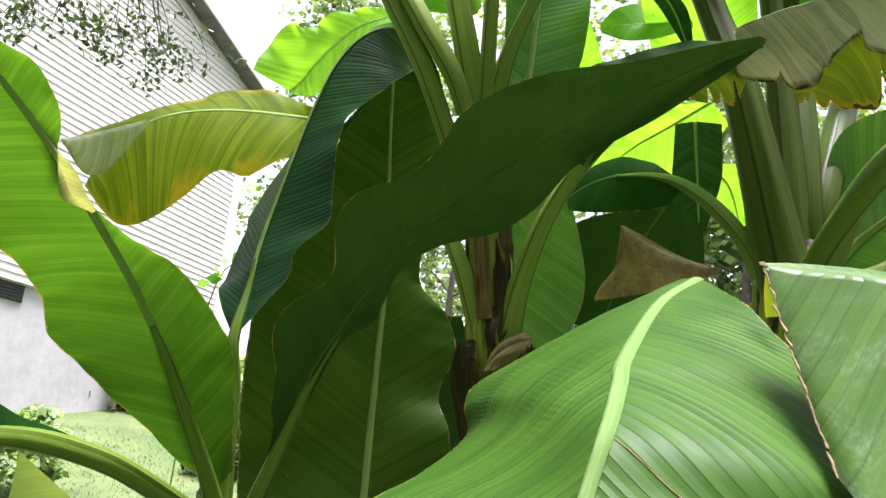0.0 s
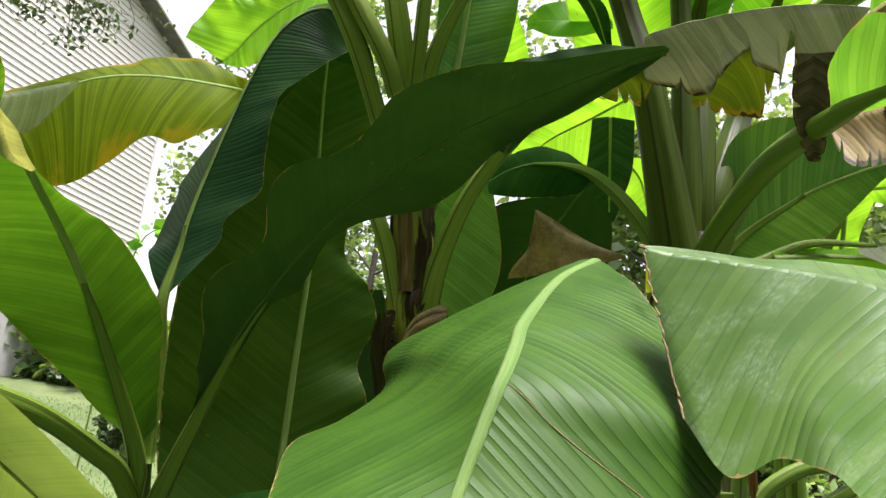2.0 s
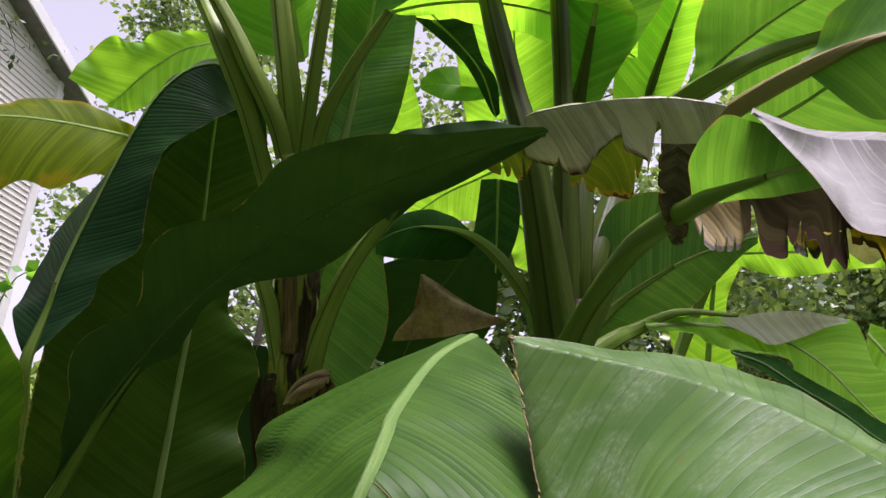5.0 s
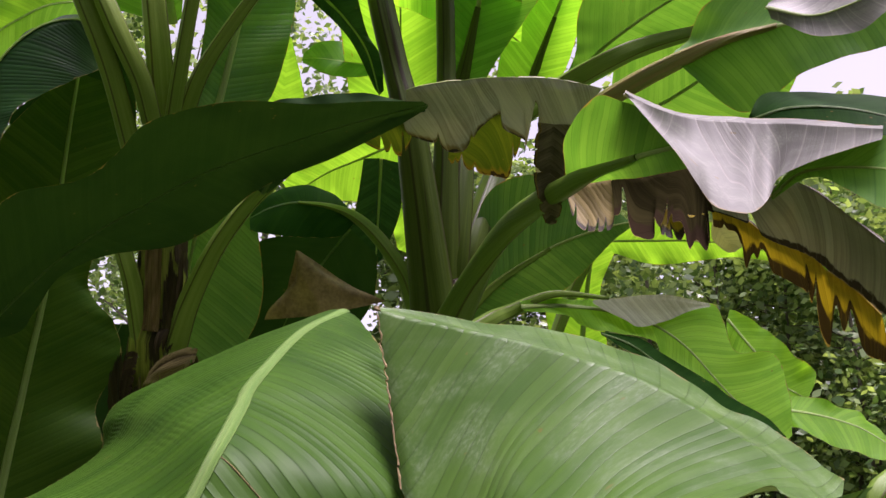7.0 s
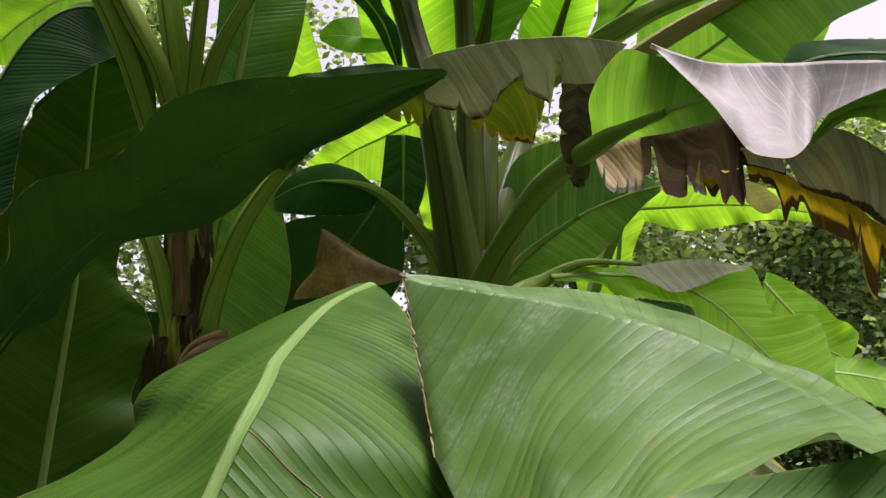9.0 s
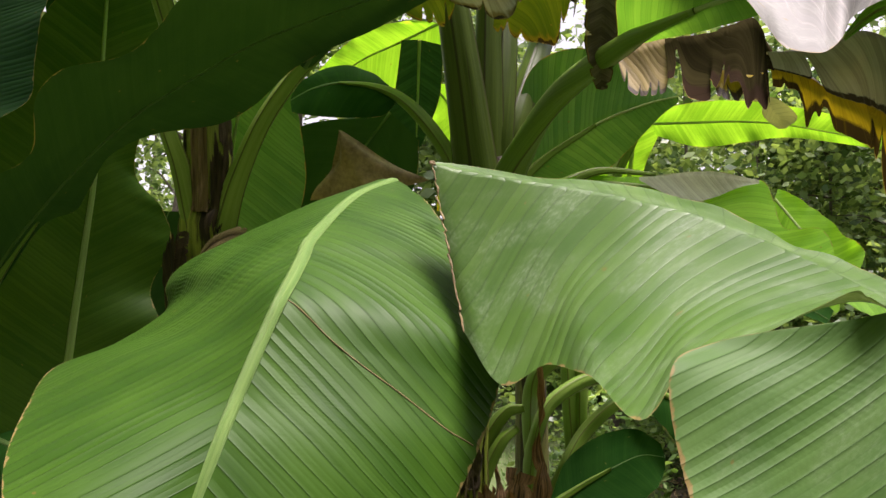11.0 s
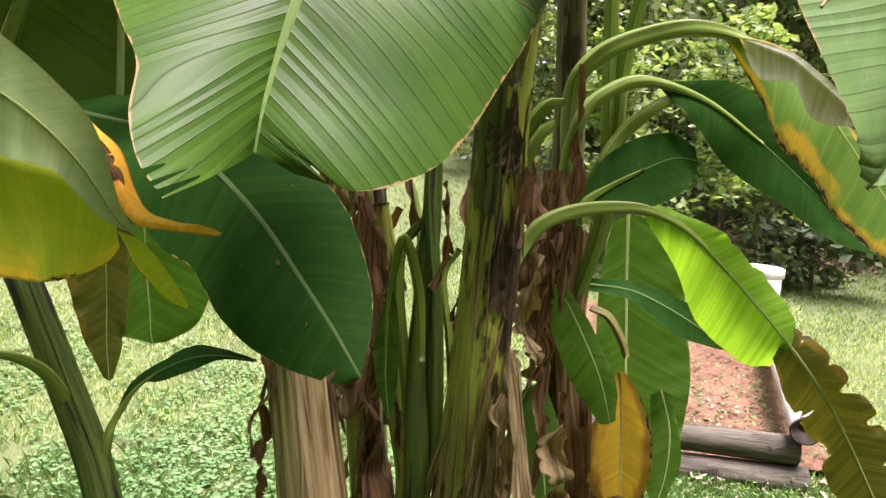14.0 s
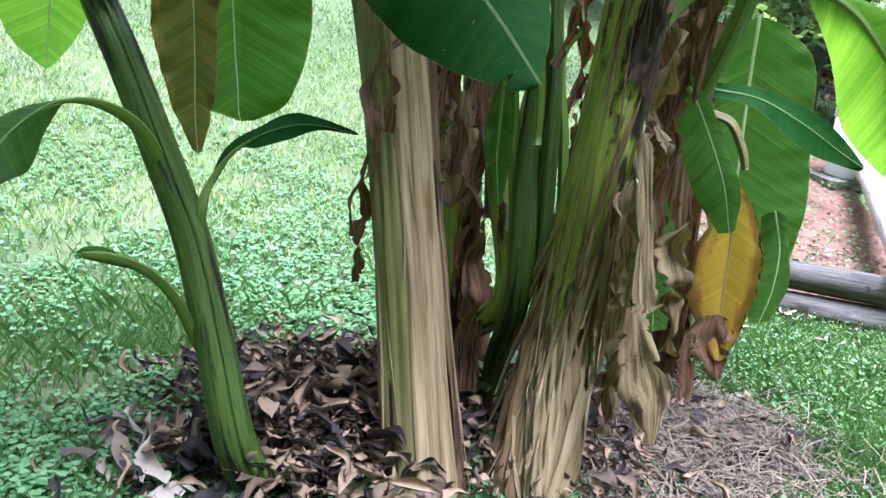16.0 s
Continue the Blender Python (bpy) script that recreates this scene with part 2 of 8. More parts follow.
EDGES = (0.14, 0.385)  # where round a petiole its channel's edges run
MAT = {
    "fresh": banana_leaf("leaf_fresh", (0.017, 0.056, 0.003), (0.039, 0.098, 0.007), (0.3, 0.3, 0.05), 0.12, 0.46, relief=0.7, pleat=0.62, rim=0.010, gloss=0.11, streak=0.2, bands=0.16),
    "fresh2": banana_leaf("leaf_waxy", (0.036, 0.090, 0.012), (0.068, 0.138, 0.022), (0.3, 0.3, 0.05), 0.06, 0.38, wax=0.22, relief=0.75, pleat=0.5, rim=0.004, gloss=0.22, streak=0.2, bands=0.18),
    "fresh3": banana_leaf("leaf_pale_ribbed", (0.055, 0.125, 0.028), (0.097, 0.182, 0.050), (0.3, 0.3, 0.05), 0.22, 0.48, wax=0.12, relief=0.6, pleat=0.6, rim=0.014, gloss=0.08, streak=0.15, bands=0.12),
    "white": banana_leaf("leaf_wax_grey", (0.125, 0.122, 0.115), (0.205, 0.198, 0.188), (0.3, 0.3, 0.1), 0.08, 0.5, wax=0.25, gloss=0.12, relief=0.5, streak=0.8, veins=(0.34, 0.32, 0.30)),
    # Backlit copy of the leaf green, the sun's brightness put into its colour.
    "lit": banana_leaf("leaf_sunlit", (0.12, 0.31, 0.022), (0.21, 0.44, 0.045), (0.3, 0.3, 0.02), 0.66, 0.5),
    "lit3": banana_leaf("leaf_soft_green", (0.031, 0.095, 0.007), (0.058, 0.143, 0.013), (0.3, 0.3, 0.02), 0.40, 0.5),
    "lit2": banana_leaf("leaf_olive_green", (0.026, 0.066, 0.007), (0.047, 0.094, 0.013), (0.3, 0.3, 0.02), 0.16, 0.5, streak=0.4, relief=0.3, gloss=0.05),
    "mid": banana_leaf("leaf_mid_green", (0.06, 0.175, 0.03), (0.105, 0.25, 0.048), (0.3, 0.3, 0.05), 0.48, 0.48, streak=0.4),
    "dark": banana_leaf("leaf_blue_green", (0.009, 0.036, 0.013), (0.021, 0.068, 0.024), (0.3, 0.3, 0.05), 0.10, 0.42, relief=0.5, pleat=0.7),
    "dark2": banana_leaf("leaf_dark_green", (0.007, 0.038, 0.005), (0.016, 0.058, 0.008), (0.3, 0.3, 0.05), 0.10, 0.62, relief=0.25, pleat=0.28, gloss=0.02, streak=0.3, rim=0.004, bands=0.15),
    # Shaded copy: the dimness under the crown is put into this green.
    "shade": banana_leaf("leaf_shaded", (0.014, 0.046, 0.010), (0.025, 0.064, 0.016), (0.3, 0.3, 0.05), 0.08, 0.6, pleat=0.12, relief=0.12, streak=0.2, rim=0.003, gloss=0.08, bands=0.07),
    "olive": banana_leaf("leaf_yellowing_olive", (0.060, 0.092, 0.003), (0.150, 0.20, 0.008), (0.26, 0.19, 0.008), 0.55, 0.5, yellow=0.10, gloss=0.08, streak=1.0, bands=0.22),
    "yellowing": banana_leaf("leaf_turning_yellow", (0.20, 0.29, 0.014), (0.30, 0.38, 0.025), (0.60, 0.36, 0.02), 0.45, 0.45, scorch=0.03, yellow=0.08, streak=0.2, pleat=0.15, relief=0.15, bands=0.1),
    "oliveside": fibrous("sheath_olive", (0.11, 0.11, 0.03), (0.21, 0.20, 0.065), (0.07, 0.045, 0.025), 0.3, 0.6),
    "yellow": banana_leaf("leaf_yellow", (0.40, 0.28, 0.02), (0.55, 0.36, 0.03), (0.30, 0.14, 0.03), 0.40, 0.5, scorch=0.22, char=0.03, yellow=0.35, relief=0.15, pleat=0.12, streak=0.4),
    "olivedark": banana_leaf("leaf_dying_olive", (0.053, 0.066, 0.010), (0.098, 0.106, 0.016), (0.22, 0.14, 0.03), 0.35, 0.55, scorch=0.02, yellow=0.05),
    "orange": banana_leaf("leaf_orange", (0.55, 0.28, 0.02), (0.65, 0.38, 0.04), (0.25, 0.10, 0.03), 0.35, 0.5, yellow=0.1),
    "burnt": banana_leaf("leaf_scorched_grey", (0.247, 0.234, 0.182), (0.572, 0.559, 0.481), (0.32, 0.22, 0.02), 0.10, 0.36, scorch=0.07, wax=0.3, streak=0.7, bands=0.22, gloss=0.4, veins=(0.5, 0.48, 0.42)),
    "burntdark": banana_leaf("leaf_scorched_black", (0.013, 0.011, 0.005), (0.034, 0.029, 0.012), (0.12, 0.08, 0.02), 0.06, 0.9, scorch=0.03, char=0.24, gloss=0.0, relief=0.2, streak=1.0),
    "burntgrey": banana_leaf("leaf_scorched_pale", (0.19, 0.175, 0.15), (0.33, 0.31, 0.28), (0.25, 0.17, 0.02), 0.08, 0.5, scorch=0.04, char=0.09, gloss=0.2, veins=(0.12, 0.105, 0.085)),
    "flapbrown": banana_leaf("leaf_withered_brown", (0.050, 0.042, 0.022), (0.150, 0.130, 0.080), (0.2, 0.14, 0.05), 0.08, 0.6, scorch=0.12, char=0.08, streak=1.0, bands=0.4),
    "scorchgreen": banana_leaf("leaf_green_scorched", (0.07, 0.17, 0.02), (0.13, 0.25, 0.03), (0.45, 0.30, 0.02), 0.45, 0.45, scorch=0.10, yellow=0.22),
    "underscorch": banana_leaf("leaf_underside_scorched", (0.040, 0.074, 0.005), (0.085, 0.115, 0.009), (0.30, 0.19, 0.01), 0.3, 0.55, scorch=0.09, char=0.05, streak=1.0),
    "tanflap": banana_leaf("leaf_withered_tan", (0.10, 0.075, 0.022), (0.24, 0.185, 0.075), (0.3, 0.2, 0.06), 0.15, 0.6, scorch=0.04, char=0.14),
    "burntyellow": banana_leaf("leaf_burnt_yellow", (0.19, 0.145, 0.008), (0.34, 0.25, 0.012), (0.3, 0.18, 0.01), 0.3, 0.55, scorch=0.16, char=0.36),
    "ylpale": banana_leaf("leaf_pale_green_top", (0.15, 0.245, 0.100), (0.23, 0.335, 0.145), (0.60, 0.36, 0.02), 0.22, 0.45, streak=0.3, pleat=0.15, relief=0.2, bands=0.1),
    "ribbed": banana_leaf("leaf_ribbed_green", (0.048, 0.132, 0.036), (0.096, 0.207, 0.062), (0.3, 0.3, 0.05), 0.30, 0.42, relief=0.5, pleat=0.7, streak=0.4),
    "drytan": mottled("dry_tan_leaf", (0.085, 0.055, 0.022), (0.33, 0.235, 0.105), 13, 0.75, 0.6, 0.006, 0.15),
    # Petiole copy darkened in colour for the deep shade inside the crown.
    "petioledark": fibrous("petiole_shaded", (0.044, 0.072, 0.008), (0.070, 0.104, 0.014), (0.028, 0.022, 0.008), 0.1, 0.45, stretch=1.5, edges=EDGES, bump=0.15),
    "drybrown": fibrous("dry_brown_leaf", (0.085, 0.046, 0.018), (0.245, 0.145, 0.066), (0.04, 0.024, 0.011), 0.5, 0.75, 0.15),
    "drygrey": fibrous("dry_grey_leaf", (0.114, 0.085, 0.033), (0.285, 0.229, 0.098), (0.067, 0.047, 0.020), 0.45, 0.8, 0.15),
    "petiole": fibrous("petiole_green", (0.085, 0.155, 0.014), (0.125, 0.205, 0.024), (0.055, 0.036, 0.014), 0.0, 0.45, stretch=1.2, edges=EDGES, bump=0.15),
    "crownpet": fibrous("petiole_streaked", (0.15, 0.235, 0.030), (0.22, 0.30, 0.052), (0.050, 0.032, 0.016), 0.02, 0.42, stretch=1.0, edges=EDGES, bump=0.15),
    "greytop": banana_leaf("leaf_grey_green", (0.20, 0.22, 0.15), (0.31, 0.33, 0.24), (0.3, 0.3, 0.1), 0.3, 0.5, streak=0.4),
    "palepet": fibrous("petiole_pale", (0.115, 0.20, 0.026), (0.165, 0.26, 0.044), (0.09, 0.07, 0.022), 0.0, 0.45, stretch=1.2, edges=EDGES, bump=0.15),
    "redpet": fibrous("petiole_reddish", (0.22, 0.25, 0.07), (0.33, 0.22, 0.10), (0.14, 0.08, 0.03), 0.2, 0.42),
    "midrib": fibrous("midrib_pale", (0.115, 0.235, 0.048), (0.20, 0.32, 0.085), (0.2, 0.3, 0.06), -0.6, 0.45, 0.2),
    # Lit copy of the pale midrib, brightened in colour for leaves with light behind.
    "midriblit": fibrous("midrib_lit", (0.28, 0.42, 0.11), (0.40, 0.52, 0.18), (0.2, 0.3, 0.06), -0.6, 0.45, 0.35),
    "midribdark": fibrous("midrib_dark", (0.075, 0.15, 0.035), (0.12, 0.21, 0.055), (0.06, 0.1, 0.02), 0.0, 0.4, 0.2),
    "stemgreen": fibrous("stem_green", (0.030, 0.066, 0.006), (0.078, 0.130, 0.015), (0.014, 0.015, 0.006), 0.40, 0.6, stretch=3.0),
    "stemyellow": fibrous("stem_yellow_green", (0.13, 0.17, 0.018), (0.33, 0.36, 0.052), (0.030, 0.020, 0.010), 0.52, 0.55),
    "stembrown": fibrous("stem_brown", (0.057, 0.047, 0.020), (0.133, 0.135, 0.039), (0.028, 0.021, 0.011), 0.6, 0.65),
    "sheath": fibrous("dry_sheath_tan", (0.209, 0.152, 0.063), (0.409, 0.326, 0.161), (0.17, 0.115, 0.04), 0.2, 0.6, stretch=2.5),
    "sheathbrown": fibrous("dry_sheath_brown", (0.095, 0.060, 0.024), (0.22, 0.150, 0.062), (0.04, 0.026, 0.012), 0.4, 0.7),
    "sheathblack": fibrous("dry_sheath_black", (0.020, 0.014, 0.007), (0.062, 0.043, 0.019), (0.15, 0.115, 0.05), 0.25, 0.7),
    "litter": mottled("dead_leaves", (0.020, 0.013, 0.007), (0.28, 0.20, 0.105), 22, 0.7, 0.5, 0.006, own=0.75),
    "palelitter": mottled("pale_dead_leaves", (0.209, 0.166, 0.108), (0.475, 0.426, 0.300), 14, 0.75, 0.5, 0.006, own=0.4),
    "straw": mottled("dry_straw", (0.067, 0.049, 0.028), (0.228, 0.182, 0.101), 10, 0.8, 0.3, 0.003, own=0.7),
    "ground": mottled("lawn_soil", (0.045, 0.075, 0.018), (0.11, 0.145, 0.045), 1.6, 0.9, 0.6, 0.02),
    "grass": mottled("grass_blades", (0.065, 0.165, 0.036), (0.175, 0.31, 0.09), 0.8, 0.8, 0.1, 0.002, 0.35, own=0.45),
    # Far lawn in open sun: its glare is put into a paler colour.
    "grassfar": mottled("sunlit_lawn_grass", (0.30, 0.42, 0.15), (0.54, 0.63, 0.33), 0.5, 0.9, 0.1, 0.002, 0.35, own=0.4),
    "drygrass": mottled("dry_thatch", (0.16, 0.13, 0.065), (0.36, 0.30, 0.17), 2.0, 0.9, 0.1, 0.002, 0.2, own=0.5),
    "clover": mottled("clover_leaves", (0.084, 0.218, 0.062), (0.185, 0.358, 0.134), 1.5, 0.6, 0.1, 0.002, 0.3, own=0.55),
    "weed": mottled("broad_weed_leaves", (0.060, 0.152, 0.032), (0.144, 0.271, 0.076), 1.5, 0.6, 0.1, 0.002, 0.35, own=0.6),
    "mulch": mottled("straw_soil", (0.032, 0.024, 0.013), (0.109, 0.085, 0.047), 9.0, 0.95, 0.9, 0.02),
    "soil": mottled("red_soil", (0.085, 0.036, 0.018), (0.21, 0.112, 0.066), 5.0, 0.95, 0.9, 0.03),
    "log": fibrous("weathered_timber", (0.043, 0.040, 0.029), (0.142, 0.135, 0.098), (0.028, 0.025, 0.016), 0.25, 0.8),
    "logpale": fibrous("bleached_timber", (0.34, 0.31, 0.27), (0.62, 0.58, 0.52), (0.16, 0.13, 0.10), 0.15, 0.8),
    "logend": mottled("timber_end", (0.03, 0.025, 0.02), (0.10, 0.08, 0.06), 30, 0.9),
    "plastic": mottled("white_plastic", (0.74, 0.74, 0.72), (0.82, 0.82, 0.80), 3, 0.35, 0.05, 0.002),
    "siding": mottled("vinyl_siding", (0.607, 0.580, 0.524), (0.681, 0.653, 0.607), 1.2, 0.5, 0.1, 0.003),
    "trim": mottled("white_trim", (0.72, 0.71, 0.69), (0.82, 0.81, 0.79), 1.5, 0.45, 0.1, 0.003),
    "stucco": mottled("painted_block", (0.331, 0.324, 0.317), (0.475, 0.468, 0.461), 1.3, 0.9, 0.6, 0.01),
    "vent": mottled("vent_dark", (0.02, 0.02, 0.022), (0.05, 0.05, 0.05), 20, 0.6),
    "roof": mottled("roof_shingle", (0.10, 0.09, 0.085), (0.2, 0.19, 0.18), 6, 0.9),
    "bark": mottled("tree_bark", (0.05, 0.04, 0.03), (0.13, 0.11, 0.085), 9, 0.9, 0.8, 0.02),
    "canopy": mottled("tree_leaves", (0.065, 0.125, 0.038), (0.29, 0.39, 0.16), 0.6, 0.35, 0.1, 0.002, 0.40, own=0.65),
    # Lighter copy of the tree leaves; full sunlight is put into its greens.
    "canopylight": mottled("sunlit_shrub_leaves", (0.11, 0.20, 0.06), (0.31, 0.42, 0.19), 0.6, 0.4, 0.1, 0.002, 0.42, own=0.65),
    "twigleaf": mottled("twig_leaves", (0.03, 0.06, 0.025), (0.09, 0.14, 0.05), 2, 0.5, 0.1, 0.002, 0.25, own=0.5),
    "ivy": mottled("vine_leaves", (0.10, 0.26, 0.03), (0.2, 0.42, 0.06), 2, 0.5, 0.1, 0.002, 0.45, own=0.5),
}

# ---- mesh helpers ----
ORIGIN = {}


def thing(name, at, label, category, group="", kind=""):
    """A top-level Empty at its base."""
    ob = new(name)
    ob.location = at
    ob.empty_display_size = 0.1
    ORIGIN[ob] = np.array(at, float)
    return tagged(ob, label, category, group, kind)


def mesh(name, verts, faces, material, parent=None, label="", uvs=None, smooth=True, pleats=None):
    """One mesh object from places in the world, under a thing or a part."""
    verts = np.asarray(verts, float)
    base = ORIGIN[parent] if parent else np.zeros(3)
    data = bpy.data.meshes.new(name)
    data.from_pydata((verts - base).tolist(), [], [list(map(int, f)) for f in faces])
    if uvs is not None:
        layer = data.uv_layers.new(name="uv")
        loops = np.zeros(len(data.loops), np.int64)
        data.loops.foreach_get("vertex_index", loops)
        layer.data.foreach_set("uv", np.asarray(uvs, float)[loops].ravel())
    if pleats is not None:
        data.uv_layers.new(name="pleat").data.foreach_set("uv", np.asarray(pleats, float)[loops].ravel())
    data.polygons.foreach_set("use_smooth", [smooth] * len(data.polygons))
    data.materials.append(MAT[material])
    ob = new(name, data)
    if parent:
        ob.parent = parent
    ORIGIN[ob] = base
    return tagged(ob, label)


def unit(v):
    v = np.asarray(v, float)
    return v / np.maximum(np.linalg.norm(v, axis=-1, keepdims=True), 1e-9)


def glide(points, n):
    """A Catmull-Rom curve through rows of numbers, at n even steps of its parameter."""
    p = np.asarray(points, float)
    p = np.vstack([2 * p[0] - p[1], p, 2 * p[-1] - p[-2]])
    s = np.linspace(0, len(p) - 3 - 1e-9, n)
    k = s.astype(int)
    f = (s - k)[:, None]
    a, b, c, d = p[k], p[k + 1], p[k + 2], p[k + 3]
    return 0.5 * (2 * b + (c - a) * f + (2 * a - 5 * b + 4 * c - d) * f**2 + (3 * b - a - 3 * c + d) * f**3)


def tube(name, rows, material, parent, label="", sides=12, n=28, lump=0.0, squash=1.0, arc=(0.0, 360.0), seed=0, cap=True, ridges=()):
    """A round bar through rows of (x, y, z, radius); arc: the part of its round that is kept."""
    rng = np.random.default_rng(seed)
    c = glide(rows, n)
    p, r = c[:, :3], np.maximum(c[:, 3], 0.0008)
    tang = unit(np.gradient(p, axis=0))
    side = unit(np.cross(tang, (0.31, -0.95, 0.02)))
    over = np.cross(side, tang)
    whole = arc[1] - arc[0] >= 359
    a = np.radians(np.linspace(arc[0], arc[1], sides + 1))
    bumps = 1 + lump * np.sin(a * 3 + rng.uniform(0, 6)) * 0.5 + lump * np.sin(a * 5 + rng.uniform(0, 6)) * 0.5
    for at in ridges:
        bumps = bumps + 0.16 * np.exp(-(((a / (2 * np.pi) - at) / 0.022) ** 2))
    if ridges:
        bumps = bumps - 0.10 * np.exp(-(((a / (2 * np.pi) - np.mean(ridges)) / 0.08) ** 2))
    ring = r[:, None] * bumps[None] * (1 + lump * 0.5 * np.sin(np.linspace(0, 9, n) + rng.uniform(0, 6)))[:, None]
    v = p[:, None] + ring[..., None] * (np.cos(a)[None, :, None] * side[:, None] + squash * np.sin(a)[None, :, None] * over[:, None])
    length = np.r_[0, np.cumsum(np.linalg.norm(np.diff(p, axis=0), axis=1))]
    uv = np.stack(np.broadcast_arrays(np.linspace(arc[0], arc[1], sides + 1)[None] / 360, length[:, None]), -1)
    w = sides + 1
    faces = [(i * w + j, i * w + j + 1, (i + 1) * w + j + 1, (i + 1) * w + j) for i in range(n - 1) for j in range(sides)]
    if whole and cap:
        faces += [tuple(range(sides)), tuple((n - 1) * w + j for j in reversed(range(sides)))]
    return mesh(name, v.reshape(-1, 3), faces, material, parent, label, uv.reshape(-1, 2))


LEAFSEED = [0]
# metres from vein to vein, and how deep the blade folds between them
PLEATS = {"fresh": (0.0165, 0.0013), "fresh2": (0.019, 0.00035), "fresh3": (0.0185, 0.0014), "white": (0.024, 0.0006), "dark": (0.013, 0.0), "burnt": (0.020, 0.0), "burntgrey": (0.022, 0.0), "mid": (0.015, 0.0), "ribbed": (0.014, 0.0), "ylpale": (0.020, 0.0006)}


def leaf(plant, material, label, stations, rib=0.006, arch=0.05, wave=0.004, ragged=0.0, tears=(), burn=0.0, vein=(32, 32), crack=(), dry_end=0.0):
    """A banana leaf. Station: midrib x, y, z; then for either half its width, roll about the midrib and sweep to the tip."""
    LEAFSEED[0] += 1
    dead = material.startswith("dry")
    if dead:
        wave *= 0.4
    rng = np.random.default_rng(LEAFSEED[0])
    st = np.array(stations, float)
    mid = st[:, :3]
    tang = unit(np.vstack([mid[1] - mid[0], mid[2:] - mid[:-2], mid[-1] - mid[-2]]))
    x = unit(np.cross(tang, (0, 0, 1.0)))
    y = np.cross(x, tang)
    halves = []
    for w, roll, sweep in ((st[:, 3], st[:, 4], st[:, 5]), (st[:, 6], st[:, 7], st[:, 8])):
        roll, sweep = np.radians(roll)[:, None], np.radians(sweep)[:, None]
        halves.append(w[:, None] * (np.sin(sweep) * tang + np.cos(sweep) * (np.cos(roll) * x + np.sin(roll) * y)))
    gap, deep = PLEATS.get(material, (0.0125, 0.0))
    n, k = 25 + 8 * len(st) + (60 if ragged else 0) + (90 if tears else 0), 9
    if deep:
        run = np.linalg.norm(np.diff(mid, axis=0), axis=1).sum() + st[:, [3, 6]].max()
        n, k = max(n, min(int(8 * run / gap), 420)), 44
    warp = rng.uniform(0, 6, 3)
    m = glide(mid, n)
    tg = unit(np.gradient(m, axis=0))
    length = np.r_[0, np.cumsum(np.linalg.norm(np.diff(m, axis=0), axis=1))]
    along = np.linspace(0, 1, n)
    s = np.linspace(0, 1, k + 1)
    cols = []
    for sign, half, sweep in ((-1, halves[0], vein[0]), (1, halves[1], vein[1])):
        h = glide(half, n)
        width = np.linalg.norm(h, axis=1)
        out = unit(np.cross(tg, h)) * sign
        cut = np.ones(n)
        if ragged:
            rough = sum(g * np.interp(along, np.linspace(0, 1, c), rng.random(c)) for c, g in ((9, 0.5), (23, 0.35), (60, 0.25), (140, 0.12)))
            cut -= ragged * rough
            for _ in range(int(4 + 30 * ragged)):
                bite, at, wide = rng.uniform(0.1, 0.55), rng.uniform(0.02, 0.98), rng.uniform(0.004, 0.03)
                cut -= bite * np.exp(-((np.abs(along - at) / wide) ** rng.choice((1.0, 1.0, 2.0, 3.0))))
        for which, at, keep, wide in tears:
            if (which == "L") == (sign < 0):
                cut -= (1 - keep) * np.exp(-(((along - at) / wide) ** 4))
        cut = np.clip(cut, 0.04, 1)
        phase, pace = rng.uniform(0, 6), rng.uniform(32, 55)
        swell = np.interp(along, np.linspace(0, 1, 7), rng.uniform(0.15, 1.0, 7))
        ripple = swell * (np.sin(length * pace * 0.8 + phase + 1.5 * np.sin(length * 9 + phase)) + 0.4 * np.sin(length * pace * 1.9 + phase * 2))
        q = s[None] * cut[:, None]
        lift = (0.4 if dead else 1.0) * arch * width[:, None] * 4 * q * (1 - q) * 0.5 + wave * ripple[:, None] * q**2.5
        if dead:
            lift = lift + 0.12 * np.minimum(width, 0.07)[:, None] * (np.sin(length * 27 + phase)[:, None] * np.sin(5 * q + phase) + 0.5 * np.sin(length[:, None] * 63 - 7 * q) * q)
        ahead = np.convolve(np.pad((h * tg).sum(1), n // 10, "edge"), np.ones(2 * (n // 10) + 1) / (2 * (n // 10) + 1), "valid")
        across = np.sqrt(np.maximum(width**2 - ahead**2, 0))
        veins = length[:, None] + (ahead - across * math.tan(radians(sweep)))[:, None] * q
        pleat = veins / gap + 0.3 * np.sin(veins * 37 + warp[0]) + 0.15 * np.sin(veins * 83 + warp[1] + sign) + 0.07 * np.sin(veins * 171 + warp[2])
        lift = lift + deep * (np.sqrt(np.abs(np.sin(np.pi * pleat))) - 0.6) * np.minimum(1, 6 * q) * (0.6 + 0.4 * np.sin(veins * 23 + warp[1]))
        margin = q if not ragged else s[None] * np.ones((n, 1))
        cols.append((m[:, None] + h[:, None] * q[..., None] + out[:, None] * lift[..., None], 0.5 + sign * 0.5 * margin, veins, pleat))
    v = np.concatenate([cols[0][0][:, :0:-1], cols[1][0]], 1)
    u = np.concatenate([cols[0][1][:, :0:-1], cols[1][1]], 1)
    w = v.shape[1]
    uv = np.stack([u, np.concatenate([cols[0][2][:, :0:-1], cols[1][2]], 1)], -1)
    faces = [(i * w + j, i * w + j + 1, (i + 1) * w + j + 1, (i + 1) * w + j) for i in range(n - 1) for j in range(w - 1)]
    if burn:
        material = "scorchgreen" if material == "lit" else material
